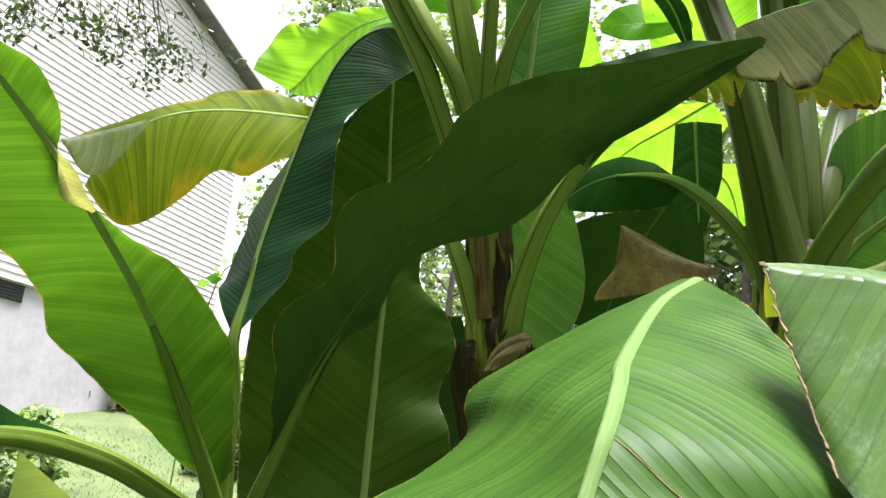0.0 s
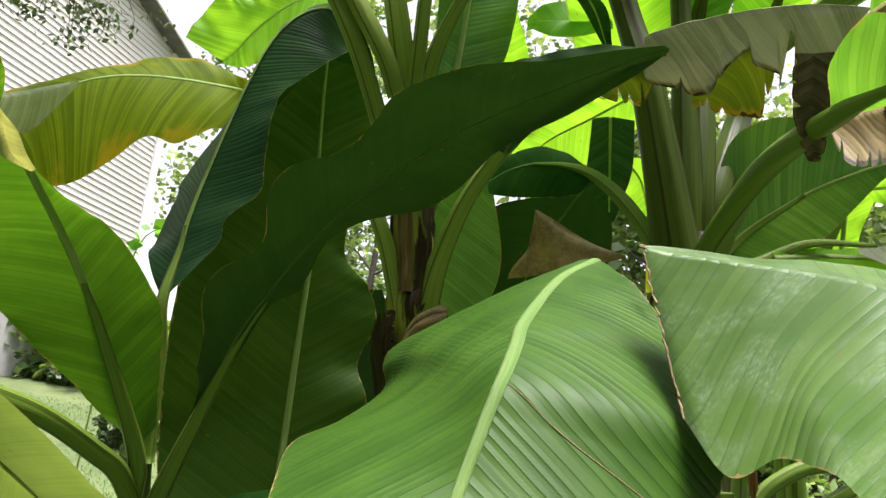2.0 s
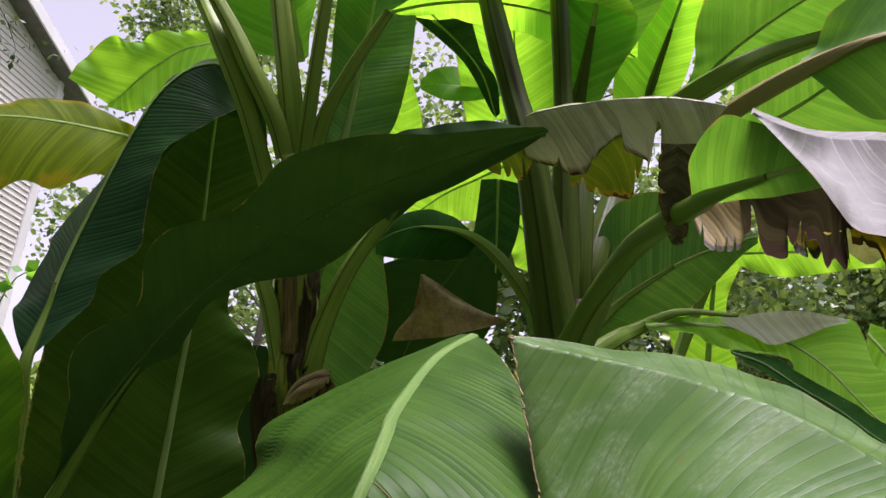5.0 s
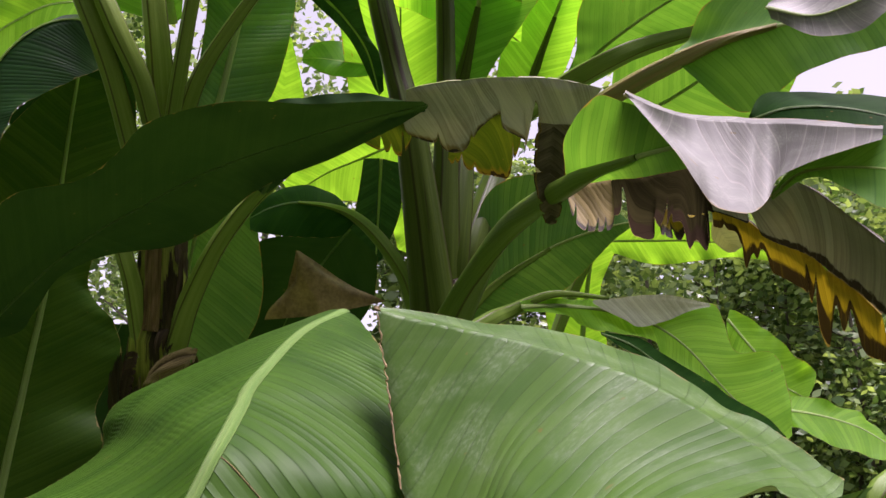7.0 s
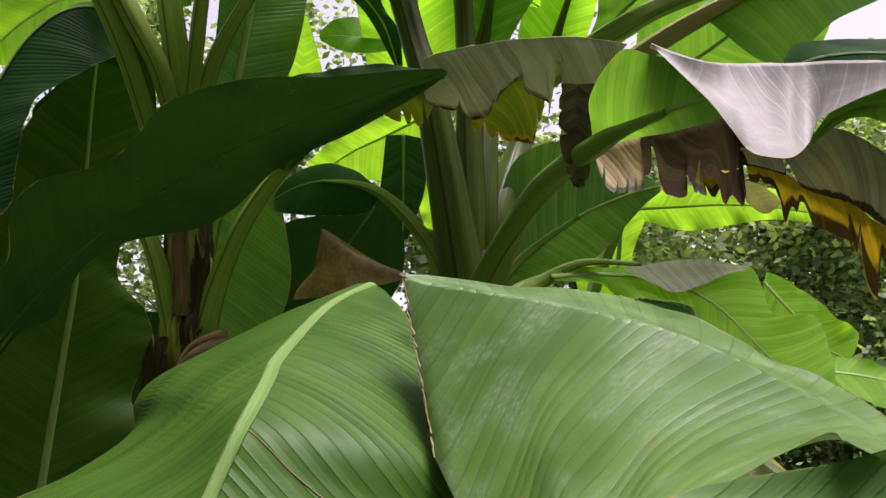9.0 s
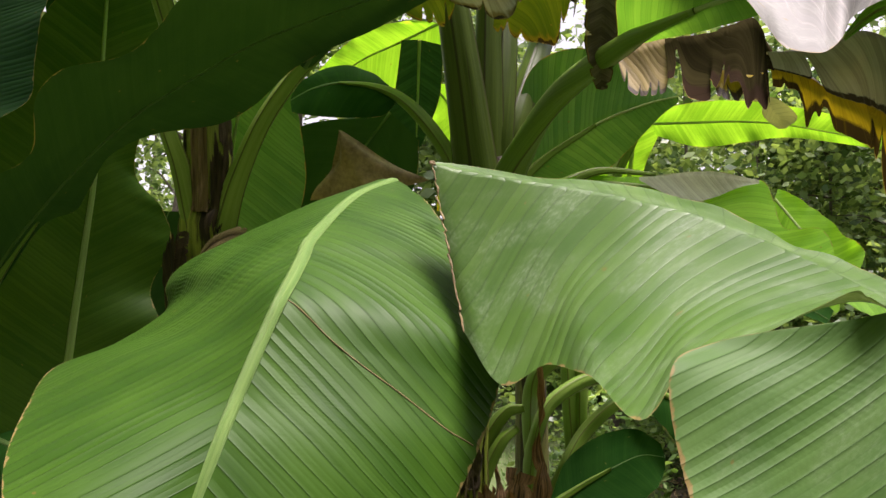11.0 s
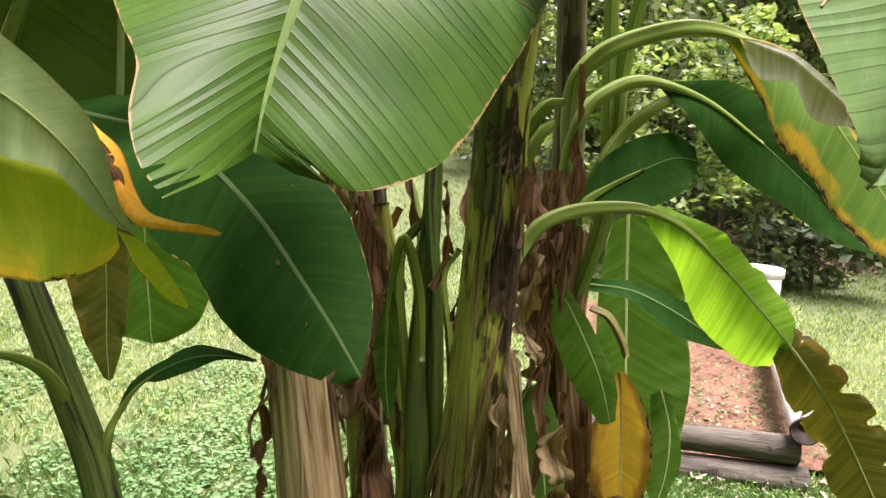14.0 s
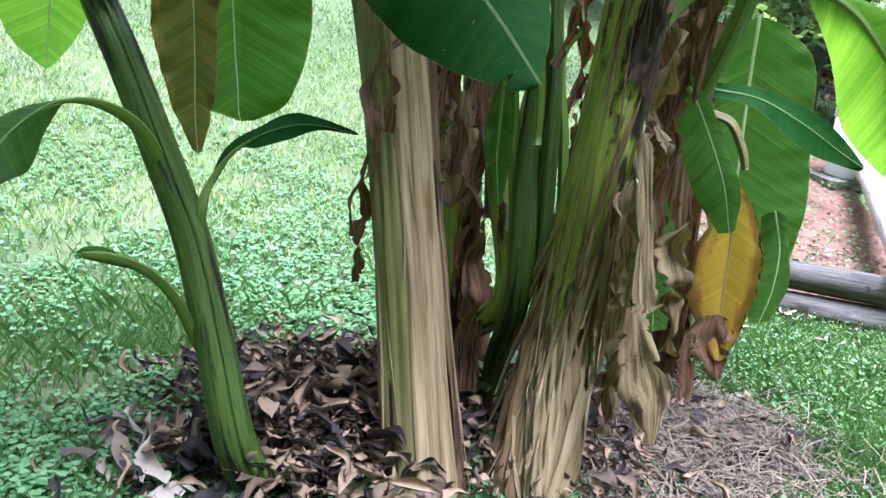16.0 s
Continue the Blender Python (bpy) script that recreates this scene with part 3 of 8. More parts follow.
    pleats = np.concatenate([cols[0][3][:, :0:-1], cols[1][3]], 1)
    blade = mesh("leaf", v.reshape(-1, 3), faces, material, plant, label, uv.reshape(-1, 2), pleats=np.stack([pleats, u], -1).reshape(-1, 2))
    if dry_end:
        # the torn end of the blade, dried brown and crinkled
        row = v[-1] + unit(v[-1] - v[-4]) * (0.0016 * rng.normal(size=(w, 1)) + 0.001)
        thick = dry_end * (0.5 + rng.random((w, 1)))
        tube("dry_margin", np.hstack([row, thick]), "drytan", blade, "dry tan margin", sides=6, n=8 * w, lump=0.3)
    if len(crack):
        # a healed brown split that runs along the veins: rows of (along, out from the midrib)
        line = glide(crack, 30)
        i, j = line[:, 0] * (n - 1), k + line[:, 1] * k
        i0, j0 = np.clip(i.astype(int), 0, n - 2), np.clip(j.astype(int), 0, w - 2)
        fi, fj = (i - i0)[:, None], (j - j0)[:, None]
        at = (v[i0, j0] * (1 - fi) + v[i0 + 1, j0] * fi) * (1 - fj) + (v[i0, j0 + 1] * (1 - fi) + v[i0 + 1, j0 + 1] * fi) * fj
        pale = material == "fresh3"
        tube("scratch" if pale else "split", np.hstack([at, 0.0003 + 0.0008 * rng.random((30, 1)) ** 2]), "drytan" if pale else "drygrey", blade, "pale dry scratch" if pale else "healed brown split", sides=6, n=60)
    if rib:
        r = np.linspace(rib, rib * 0.35, len(mid))[:, None]
        m3 = glide(np.hstack([mid, r]), 4 * len(mid) + 6)
        flat = glide(unit(halves[1]) - unit(halves[0]) + 1e-5 * x, len(m3))
        tg3 = unit(np.gradient(m3[:, :3], axis=0))
        over = unit(np.cross(tg3, flat))
        flat = np.cross(over, tg3)
        q = np.linspace(0, 2 * np.pi, 11)
        bar = m3[:, None, :3] + m3[:, None, 3:] * (np.cos(q)[None, :, None] * flat[:, None] + 0.38 * np.sin(q)[None, :, None] * over[:, None])
        run = np.r_[0, np.cumsum(np.linalg.norm(np.diff(m3[:, :3], axis=0), axis=1))]
        uv = np.stack(np.broadcast_arrays((q / 6.283)[None], run[:, None]), -1)
        quads = [(i * 11 + j, i * 11 + j + 1, i * 11 + j + 12, i * 11 + j + 11) for i in range(len(m3) - 1) for j in range(10)]
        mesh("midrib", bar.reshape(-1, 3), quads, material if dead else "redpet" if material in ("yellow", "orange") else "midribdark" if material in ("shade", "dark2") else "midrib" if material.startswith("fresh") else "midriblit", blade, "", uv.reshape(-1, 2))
    return blade


STALKS = []


def stalk(parent, material, rows):
    STALKS.append(rows[-1][:3])
    return tube("petiole", rows, material, parent, sides=36, n=6 * len(rows), lump=0.06, seed=len(rows), ridges=EDGES)


def pseudostem(plant, material, rows):
    return tube("pseudostem", rows, material, plant, sides=20, n=8 * len(rows), lump=0.06, seed=len(rows))


def scatter(name, centres, spans, material, parent=None, rng=None, tilt=1.0, long=1.6, kind="stuff", label="", category="", level=0.0):
    """Many small pointed leaves in one mesh: a place and a length each."""
    n = len(centres)
    a, b = unit(rng.normal(size=(n, 3)) * (1, 1, tilt)), unit(rng.normal(size=(n, 3)))
    b = unit(np.cross(a, b * (1 - level) + np.array((0, 0, level))))
    spans = np.asarray(spans)[:, None]
    tip, half = a * spans, b * spans / long / 2
    v = np.stack([centres - tip * 0.5, centres + half, centres + tip * 0.5, centres - half], 1)
    faces = np.arange(4 * n).reshape(n, 4)
    ob = mesh(name, v.reshape(-1, 3), faces, material, parent, label, smooth=False)
    return tagged(ob, label, category, kind=kind) if not parent else ob


def box(name, low, high, material, parent=None, label="", turn=None):
    low, high = np.array(low, float), np.array(high, float)
    v = np.array([(a, b, c) for c in (0, 1) for b in (0, 1) for a in (0, 1)]) * (high - low) + low
    if turn is not None:
        v = turn(v)
    f = [(0, 2, 3, 1), (4, 5, 7, 6), (0, 1, 5, 4), (1, 3, 7, 5), (3, 2, 6, 7), (2, 0, 4, 6)]
    return mesh(name, v, f, material, parent, label, smooth=False)


# ---- ground ----
def height(x, y):
    """The lawn: level round the plants, then rising to the wood and more to the house."""
    x, y = np.asarray(x, float), np.asarray(y, float)
    r = np.hypot(x - 0.1, y)
    up = lambda d: 0.5 * (d + np.sqrt(d * d + 0.6)) - 0.10  # noqa: E731
    rise = 0.13 * up(r - 3.4) * (y > -2) + 0.11 * up(-0.45 * x + 0.89 * y - 3.6)
    mound = 0.10 * np.exp(-(((x - 0.45) / 0.75) ** 2) - ((y - 2.1) / 0.5) ** 2)
    return np.clip(rise, 0, 4.5) * np.clip((y + 2) / 2, 0, 1) + mound * 0.5 + 0.012 * np.sin(x * 5.1) * np.sin(y * 4.3)


gx = np.r_[np.linspace(-400, -14, 14), np.linspace(-12, 12, 121), np.linspace(14, 400, 14)]
gy = np.r_[np.linspace(-400, -6, 12), np.linspace(-5, 18, 116), np.linspace(20, 400, 14)]
X, Y = np.meshgrid(gx, gy)
W = len(gx)
ground = mesh("ground", np.stack([X, Y, height(X, Y)], -1).reshape(-1, 3), [(i * W + j, i * W + j + 1, (i + 1) * W + j + 1, (i + 1) * W + j) for i in range(len(gy) - 1) for j in range(W - 1)], "ground")
tagged(ground, "green lawn rising gently towards the house and wood", "ground", kind="structure")
# ---- house ----
CORNER, ALONG, OUT = np.array((-4.78, 13.59, 0.0)), np.array((0.283, 0.959, 0.0)), np.array((0.959, -0.283, 0.0))


def housed(v):
    """From metres along the gable wall, out of it and up, into the world."""
    v = np.asarray(v, float)
    return CORNER + v[:, :1] * ALONG + v[:, 1:2] * OUT + v[:, 2:] * np.array((0, 0, 1.0))


house = thing("house", tuple(CORNER + (0, 0, 2.0)), "house gable with cream lap siding on a pale block foundation", "house")
RAKE = lambda a: 8.42 + 0.30 * -a  # noqa: E731
wall = mesh("wall", housed([(-12, -0.02, 3.6), (0, -0.02, 3.6), (0, -0.02, RAKE(0)), (-6, -0.02, RAKE(-6)), (-12, -0.02, RAKE(0)), (-12, -8, 3.6), (0, -8, 3.6), (0, -8, RAKE(0)), (-6, -8, RAKE(-6)), (-12, -8, RAKE(0))]), [(0, 1, 2, 3, 4), (1, 6, 7, 2), (9, 8, 7, 6, 5), (0, 4, 9, 5)], "siding", house, "cream lap siding", smooth=False)
box("foundation", (-12, -8, 1.2), (-0.06, -0.05, 3.63), "stucco", house, "pale stained block foundation", housed)
box("corner_trim", (-0.14, -0.10, 3.58), (0.0, 0.045, RAKE(0) + 0.02), "trim", house, "white corner board", housed)
box("downspout", (0.02, -0.10, 3.9), (0.11, 0.0, RAKE(0) - 0.1), "trim", house, "white downspout", housed)
v = [(0.45, o, RAKE(0.45) + h) for o in (0.32, -8.3) for h in (0, 0.22)] + [(-6, o, RAKE(-6) + h) for o in (0.32, -8.3) for h in (0, 0.22)]
mesh("roof", housed(v), [(0, 1, 3, 2), (4, 6, 7, 5), (0, 4, 5, 1), (2, 3, 7, 6), (1, 5, 7, 3), (0, 2, 6, 4)], "roof", house, smooth=False)
v = [(0.47, o, RAKE(0.47) + h) for o in (0.325, 0.36) for h in (-0.02, 0.20)] + [(-6, o, RAKE(-6) + h) for o in (0.325, 0.36) for h in (-0.02, 0.20)]
mesh("rake_board", housed(v), [(0, 1, 3, 2), (4, 6, 7, 5), (0, 4, 5, 1), (2, 3, 7, 6), (1, 5, 7, 3), (0, 2, 6, 4)], "trim", house, "pale rake board", smooth=False)
vent = box("foundation_vent", (-4.9, -0.05, 3.38), (-4.05, -0.03, 3.60), "vent", house, "dark louvred crawl-space vent", housed)
for k in range(5):
    box("louvre", (-4.88, -0.03, 3.40 + k * 0.04), (-4.07, -0.012, 3.412 + k * 0.04), "vent", vent, "", housed)

# ---- timbers, soil bed and bucket ----
bed = thing("soil_bed", (2.6, 3.9, float(height(2.6, 3.9))), "bare red soil bed with sprouting weeds", "soil bed", kind="structure")
bx, by = np.meshgrid(np.linspace(0, 1, 40), np.linspace(0, 1, 60))
px = 1.75 + bx * 1.15 + by * 1.0
py = 3.35 - bx * 0.45 + by * 2.2
brng = np.random.default_rng(3)
pz = height(px, py) + 0.03 + 0.03 * brng.random(px.shape) * np.sin(np.pi * bx)
mesh("soil", np.stack([px, py, pz], -1).reshape(-1, 3), [(i * 40 + j, i * 40 + j + 1, (i + 1) * 40 + j + 1, (i + 1) * 40 + j) for i in range(59) for j in range(39)], "soil", bed)


def timber(a, b, r, label, seed, wood="log"):
    base = (a[0], a[1], a[2] - r)
    t = thing("landscape_timber", base, label, "timber", "timbers round the soil bed")
    mids = [tuple(np.array(a) * (1 - f) + np.array(b) * f) + (r * (1 + 0.04 * math.sin(seed + 7 * f)),) for f in (0, 0.25, 0.5, 0.75, 1)]
    tube("log", mids, wood, t, "weathered grey timber", sides=18, n=24, lump=0.04, seed=seed, cap=False)
    for end, toward in ((a, b), (b, a)):
        d = unit(np.array(end) - np.array(toward)) * 0.004
        tube("cut_end", [(*(np.array(end) - d), r * 0.99), (*(np.array(end) + d * 0.5), r * 0.985), (*(np.array(end) + d), r * 0.9)], "logend", t, "dark cut end", sides=18, n=4, lump=0.04, seed=seed)
    return t


timber((1.55, 3.42, 0.08), (2.69, 2.86, 0.09), 0.075, "weathered round timber edging the soil bed", 1)
timber((1.60, 3.46, 0.215), (2.66, 2.90, 0.235), 0.065, "weathered timber lying on another", 2)
timber((2.62, 2.82, 0.36), (3.72, 4.62, 0.52), 0.068, "sun-bleached timber running back to the bucket", 3, "logpale")

BX, BY = 3.72, 4.74
BZ = float(height(BX, BY)) + 0.05
bucket = thing("bucket", (BX, BY, BZ), "white plastic bucket standing at the timber's end", "bucket")


def lathe(name, profile, at, material, parent, label="", sides=32):
    a = np.linspace(0, 2 * np.pi, sides, endpoint=False)
    v = np.array([(at[0] + r * math.cos(q), at[1] + r * math.sin(q), at[2] + z) for r, z in profile for q in a])
    f = [(i * sides + j, i * sides + (j + 1) % sides, (i + 1) * sides + (j + 1) % sides, (i + 1) * sides + j) for i in range(len(profile) - 1) for j in range(sides)]
    return mesh(name, v, f, material, parent, label)


BH = max(0.38, 0.83 - BZ)
lathe("shell", [(0.0, 0.004), (0.135, 0.0), (0.14, 0.01), (0.16, BH), (0.153, BH), (0.13, 0.02), (0, 0.02)], (BX, BY, BZ), "plastic", bucket)
lathe("rim", [(0.161, BH - 0.07), (0.170, BH - 0.065), (0.170, BH - 0.01), (0.164, BH), (0.153, BH), (0.152, BH - 0.02)], (BX, BY, BZ), "plastic", bucket)
board = thing("flat_board", (BX + 0.1, BY - 0.05, BZ - 0.05), "weathered board under the bucket", "board")
box("plank", (BX - 0.25, BY - 0.2, BZ - 0.05), (BX + 0.32, BY + 0.2, BZ - 0.002), "log", board)

# ---- woods and trees ----
def tree(x, y, tall, crown, n, seed, label, leaves="canopy", span=0.10, low=0.35, name="tree", category="tree", trunk=0.10):
    rng = np.random.default_rng(seed)
    z = float(height(x, y))
    t = thing(name, (x, y, z), label, category, "trees of the wood")
    lean = rng.normal(size=2) * 0.04 * tall
    stem = [(x + lean[0] * f, y + lean[1] * f, z - 0.1 + tall * 0.9 * f, trunk * (1.05 - 0.9 * f)) for f in (0, 0.25, 0.5, 0.75, 1)]
    tube("trunk", stem, "bark", t, sides=10, n=20, lump=0.1, seed=seed)
    clumps = []
    for k in range(11):
        f = rng.uniform(low * 0.8, 0.95)
        a = rng.uniform(0, 2 * np.pi)
        reach = crown * rng.uniform(0.5, 1.0) * (1.15 - 0.6 * f)
        foot = np.array((x + lean[0] * f, y + lean[1] * f, z + tall * 0.9 * f))
        end = foot + (reach * math.cos(a), reach * math.sin(a), reach * rng.uniform(0.05, 0.5))
        mid = (foot + end) / 2 + (0, 0, 0.1 * reach)
        tube("limb", [(*foot, trunk * 0.35), (*mid, trunk * 0.2), (*end, trunk * 0.06)], "bark", t, sides=6, n=9, seed=k)
        clumps += [(end, 0.42 * crown), (mid, 0.35 * crown)]
    for _ in range(16):
        a, f = rng.uniform(0, 2 * np.pi), rng.uniform(low, 1.05)
        reach = crown * math.sqrt(rng.uniform(0.1, 1)) * (1.2 - 0.75 * f)
        clumps.append((np.array((x + reach * math.cos(a), y + reach * math.sin(a), z + tall * f)), crown * rng.uniform(0.2, 0.36)))
    which = rng.integers(0, len(clumps), n)
    middle = np.array([c for c, _ in clumps])[which]
    size = np.array([s for _, s in clumps])[which]
    place = middle + unit(rng.normal(size=(n, 3))) * (size * rng.random(n) ** 0.45)[:, None] * (1, 1, 0.7)
    place[:, 2] = np.maximum(place[:, 2], height(place[:, 0], place[:, 1]) + 0.03)
    scatter("crown", place, rng.uniform(0.6, 1.4, n) * span, leaves, t, rng, tilt=0.6, level=0.6 if leaves == "canopylight" else 0.0)
    return t


TREES = [
    (4.6, 8.2, 6.0, 2.4, 15000, "canopy", 0.095), (6.4, 7.0, 5.2, 2.4, 15000, "canopy", 0.095), (8.0, 5.6, 4.8, 2.4, 11000, "canopy", 0.11),
    (3.4, 10.5, 9.0, 2.8, 9000, "canopy", 0.13), (6.0, 10.5, 6.5, 3.0, 7000, "canopy", 0.18), (9.0, 9.0, 6.0, 3.2, 7000, "canopy", 0.18),
    (1.5, 13.5, 9.0, 2.8, 6000, "canopy", 0.18), (-1.0, 17.0, 11.0, 3.2, 6000, "canopy", 0.2), (-4.2, 20.0, 13.0, 3.4, 6000, "canopy", 0.22),
    (-2.0, 24.0, 15.0, 4.0, 5000, "canopy", 0.26), (10.5, 4.0, 6.0, 3.0, 5000, "canopy", 0.17), (12.0, 7.0, 7.0, 3.6, 5000, "canopy", 0.2),
]
for k, (x, y, tall, crown, n, kind_of, span) in enumerate(TREES):
    tree(x * 1.14, y * 1.14, tall, crown, n, 20 + k, "leafy broadleaf tree at the wood's edge", kind_of, span, low=0.18)
SHRUBS = [(4.2, 6.9, 2.6, 1.0), (5.1, 6.3, 3.0, 1.1), (6.2, 5.6, 2.8, 1.1), (7.2, 4.6, 2.8, 1.1), (3.0, 8.4, 2.4, 1.0), (1.2, 10.8, 1.6, 1.0), (0.0, 11.5, 1.5, 0.9), (-2.2, 13.0, 2.2, 1.2)]
for k, (x, y, tall, crown) in enumerate(SHRUBS):
    tree(x * 1.14, y * 1.14, tall, crown, 3500, 60 + k, "leafy shrub at the lawn's edge", "canopylight" if k % 2 else "canopy", 0.075, low=0.05, name="shrub", category="shrub", trunk=0.03)

for k, (x, y) in enumerate([(5.9, 7.0), (6.5, 6.9), (6.9, 6.2), (7.3, 6.8), (6.3, 7.8), (5.3, 7.6)]):
    tree(x, y, 4.5 + 0.3 * k, 1.3, 1500, 120 + k, "slender sapling with a bare trunk at the wood's edge", "canopy", 0.11, low=0.5, name="sapling", trunk=0.04)

for x, y, tall, crown, n, kind_of, seed, label in (
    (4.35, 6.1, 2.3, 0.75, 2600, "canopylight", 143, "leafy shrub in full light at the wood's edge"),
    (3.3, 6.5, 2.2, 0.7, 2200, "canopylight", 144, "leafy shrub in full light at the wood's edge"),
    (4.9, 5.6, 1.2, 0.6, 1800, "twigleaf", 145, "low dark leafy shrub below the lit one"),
    (-2.9, 9.3, 0.55, 0.42, 1600, "twigleaf", 140, "low dark shrub growing in the lawn"),
    (-4.3, 11.7, 1.25, 0.5, 1500, "twigleaf", 141, "dark leafy shrub against the foundation"),
    (-4.1, 7.3, 0.8, 0.45, 1500, "canopylight", 142, "small bright green shrub on the lawn"),
):
    tree(x, y, tall, crown, n, seed, label, kind_of, 0.09, low=0.1, name="shrub", category="shrub", trunk=0.02)

wrng = np.random.default_rng(77)
n = 60000
wa, wr = np.radians(wrng.uniform(-40, 75, n)), wrng.uniform(12.5, 17, n)
wx, wy = wr * np.sin(wa), wr * np.cos(wa)
top = 5.0 - 1.3 * (wa > 0.6) + 1.6 * np.sin(wa * 9) + 1.1 * np.sin(wa * 23 + 1) - 4.2 * ((wa < 0.25) & (wa > -0.7))
wz = height(wx, wy) + wrng.random(n) ** 0.9 * top
scatter("far_woods", np.stack([wx, wy, wz], 1), wrng.uniform(0.14, 0.34, n), "canopy", None, wrng, 0.6, label="dense leafy wood behind the lawn", category="woods")

# Unseen foliage behind the viewpoint, added to darken whatever faces it.
n = 42000
wa, wr = np.radians(wrng.uniform(78, 305, n)), wrng.uniform(7.0, 10.5, n)
wx, wy = wr * np.sin(wa), wr * np.cos(wa)
wz = wrng.random(n) * (6.0 + 1.4 * np.sin(wa * 7))
scatter("far_woods", np.stack([wx, wy, wz + 0.1], 1), wrng.uniform(0.25, 0.5, n), "canopy", None, wrng, 0.6, label="unseen ring of foliage added to cut skylight from behind", category="woods")

# Two trees added out of view, only to dim the light on the clump.
tree(-3.4, -2.6, 9.5, 4.2, 7000, 91, "unseen tall tree added to shade the clump", "canopy", 0.24, low=0.62, trunk=0.22)
tree(3.0, -3.9, 9.0, 3.6, 6000, 92, "second unseen tree added to hold back skylight", "canopy", 0.24, low=0.62, trunk=0.2)

# branch that hangs in front of the gable
hang = thing("tree_branch", (-2.5, 3.8, 4.9), "thin drooping tree branch with small leaves", "branch")
hrng = np.random.default_rng(8)
spots = []
tube("bough", [(-3.6, 1.6, 5.6, 0.03), (-3.0, 3.0, 5.3, 0.022), (-2.5, 3.85, 4.85, 0.014), (-2.1, 4.35, 4.55, 0.006)], "bark", hang, sides=8, n=24, lump=0.1)
for k in range(18):
    f = k / 17
    a = np.array((-2.75, 3.5, 5.0)) * (1 - f) + np.array((-2.1, 4.35, 4.55)) * f
    b = np.array((-2.92 + 1.06 * f, 4.05 + 0.55 * f, 4.15 + 0.12 * math.sin(k * 2.3) - 0.10 * (k % 3 == 0)))
    mid = (a + b) / 2 + hrng.normal(size=3) * 0.06
    tube("twig", [(*a, 0.006), (*mid, 0.004), (*b, 0.0014)], "bark", hang, sides=5, n=10, seed=k)
    f = hrng.random((22, 1)) ** 0.7
    spots.append(mid * (1 - f) + b * f + hrng.normal(size=(22, 3)) * (0.045, 0.045, 0.04))
    for s in range(2):
        c = b + hrng.normal(size=3) * (0.10, 0.08, 0.07)
        tube("twig", [(*(mid * 0.4 + b * 0.6), 0.003), (*((b + c) / 2), 0.002), (*c, 0.001)], "bark", hang, sides=5, n=6, seed=k)
        spots.append(c + hrng.normal(size=(12, 3)) * 0.04)
spots = np.vstack(spots)
scatter("leaves", spots, hrng.uniform(0.03, 0.06, len(spots)), "twigleaf", hang, hrng, label="small dark leaves")

# sprig of a vine between the plants and the house
sprig = thing("vine", (-1.55, 4.3, float(height(-1.55, 4.3))), "thin vine with bright green leaves", "vine")
vz = float(height(-1.55, 4.3))
tube("stem", [(-1.55, 4.3, vz - 0.02, 0.006), (-1.50, 4.25, vz + 1.0, 0.005), (-1.42, 4.22, 2.55, 0.004), (-1.15, 4.15, 2.72, 0.003), (-0.78, 4.05, 2.70, 0.002)], "petiole", sprig, sides=6, n=24)
vrng = np.random.default_rng(31)
vf = vrng.random((46, 1))
vp = np.array((-1.45, 4.22, 2.62)) * (1 - vf) + np.array((-0.75, 4.03, 2.72)) * vf + vrng.normal(size=(46, 3)) * (0.03, 0.05, 0.05)
scatter("leaves", vp, vrng.uniform(0.05, 0.10, 46), "ivy", sprig, vrng, tilt=0.4, long=1.3, label="bright green leaves")

# ---- banana plants ----
PLANTS = {
    "a": thing("banana_plant", (0.41, 1.80, 0.02), "tall banana plant with a peeling tan pseudostem", "banana plant", "banana clump"),
    "b": thing("banana_plant", (0.68, 1.80, 0.02), "tall leaning banana plant with scorched drooping leaves", "banana plant", "banana clump"),
    "c": thing("banana_plant", (0.05, 1.73, 0.02), "young banana plant with a slender dark green stem", "banana plant", "banana clump"),
    "d": thing("banana_plant", (1.09, 0.36, 0.02), "banana plant with two broad waxy green leaves", "banana plant", "banana clump"),
    "r": thing("banana_plant", (1.15, 2.55, 0.02), "banana plant with withered brown stem and low arching leaves", "banana plant", "banana clump"),
}
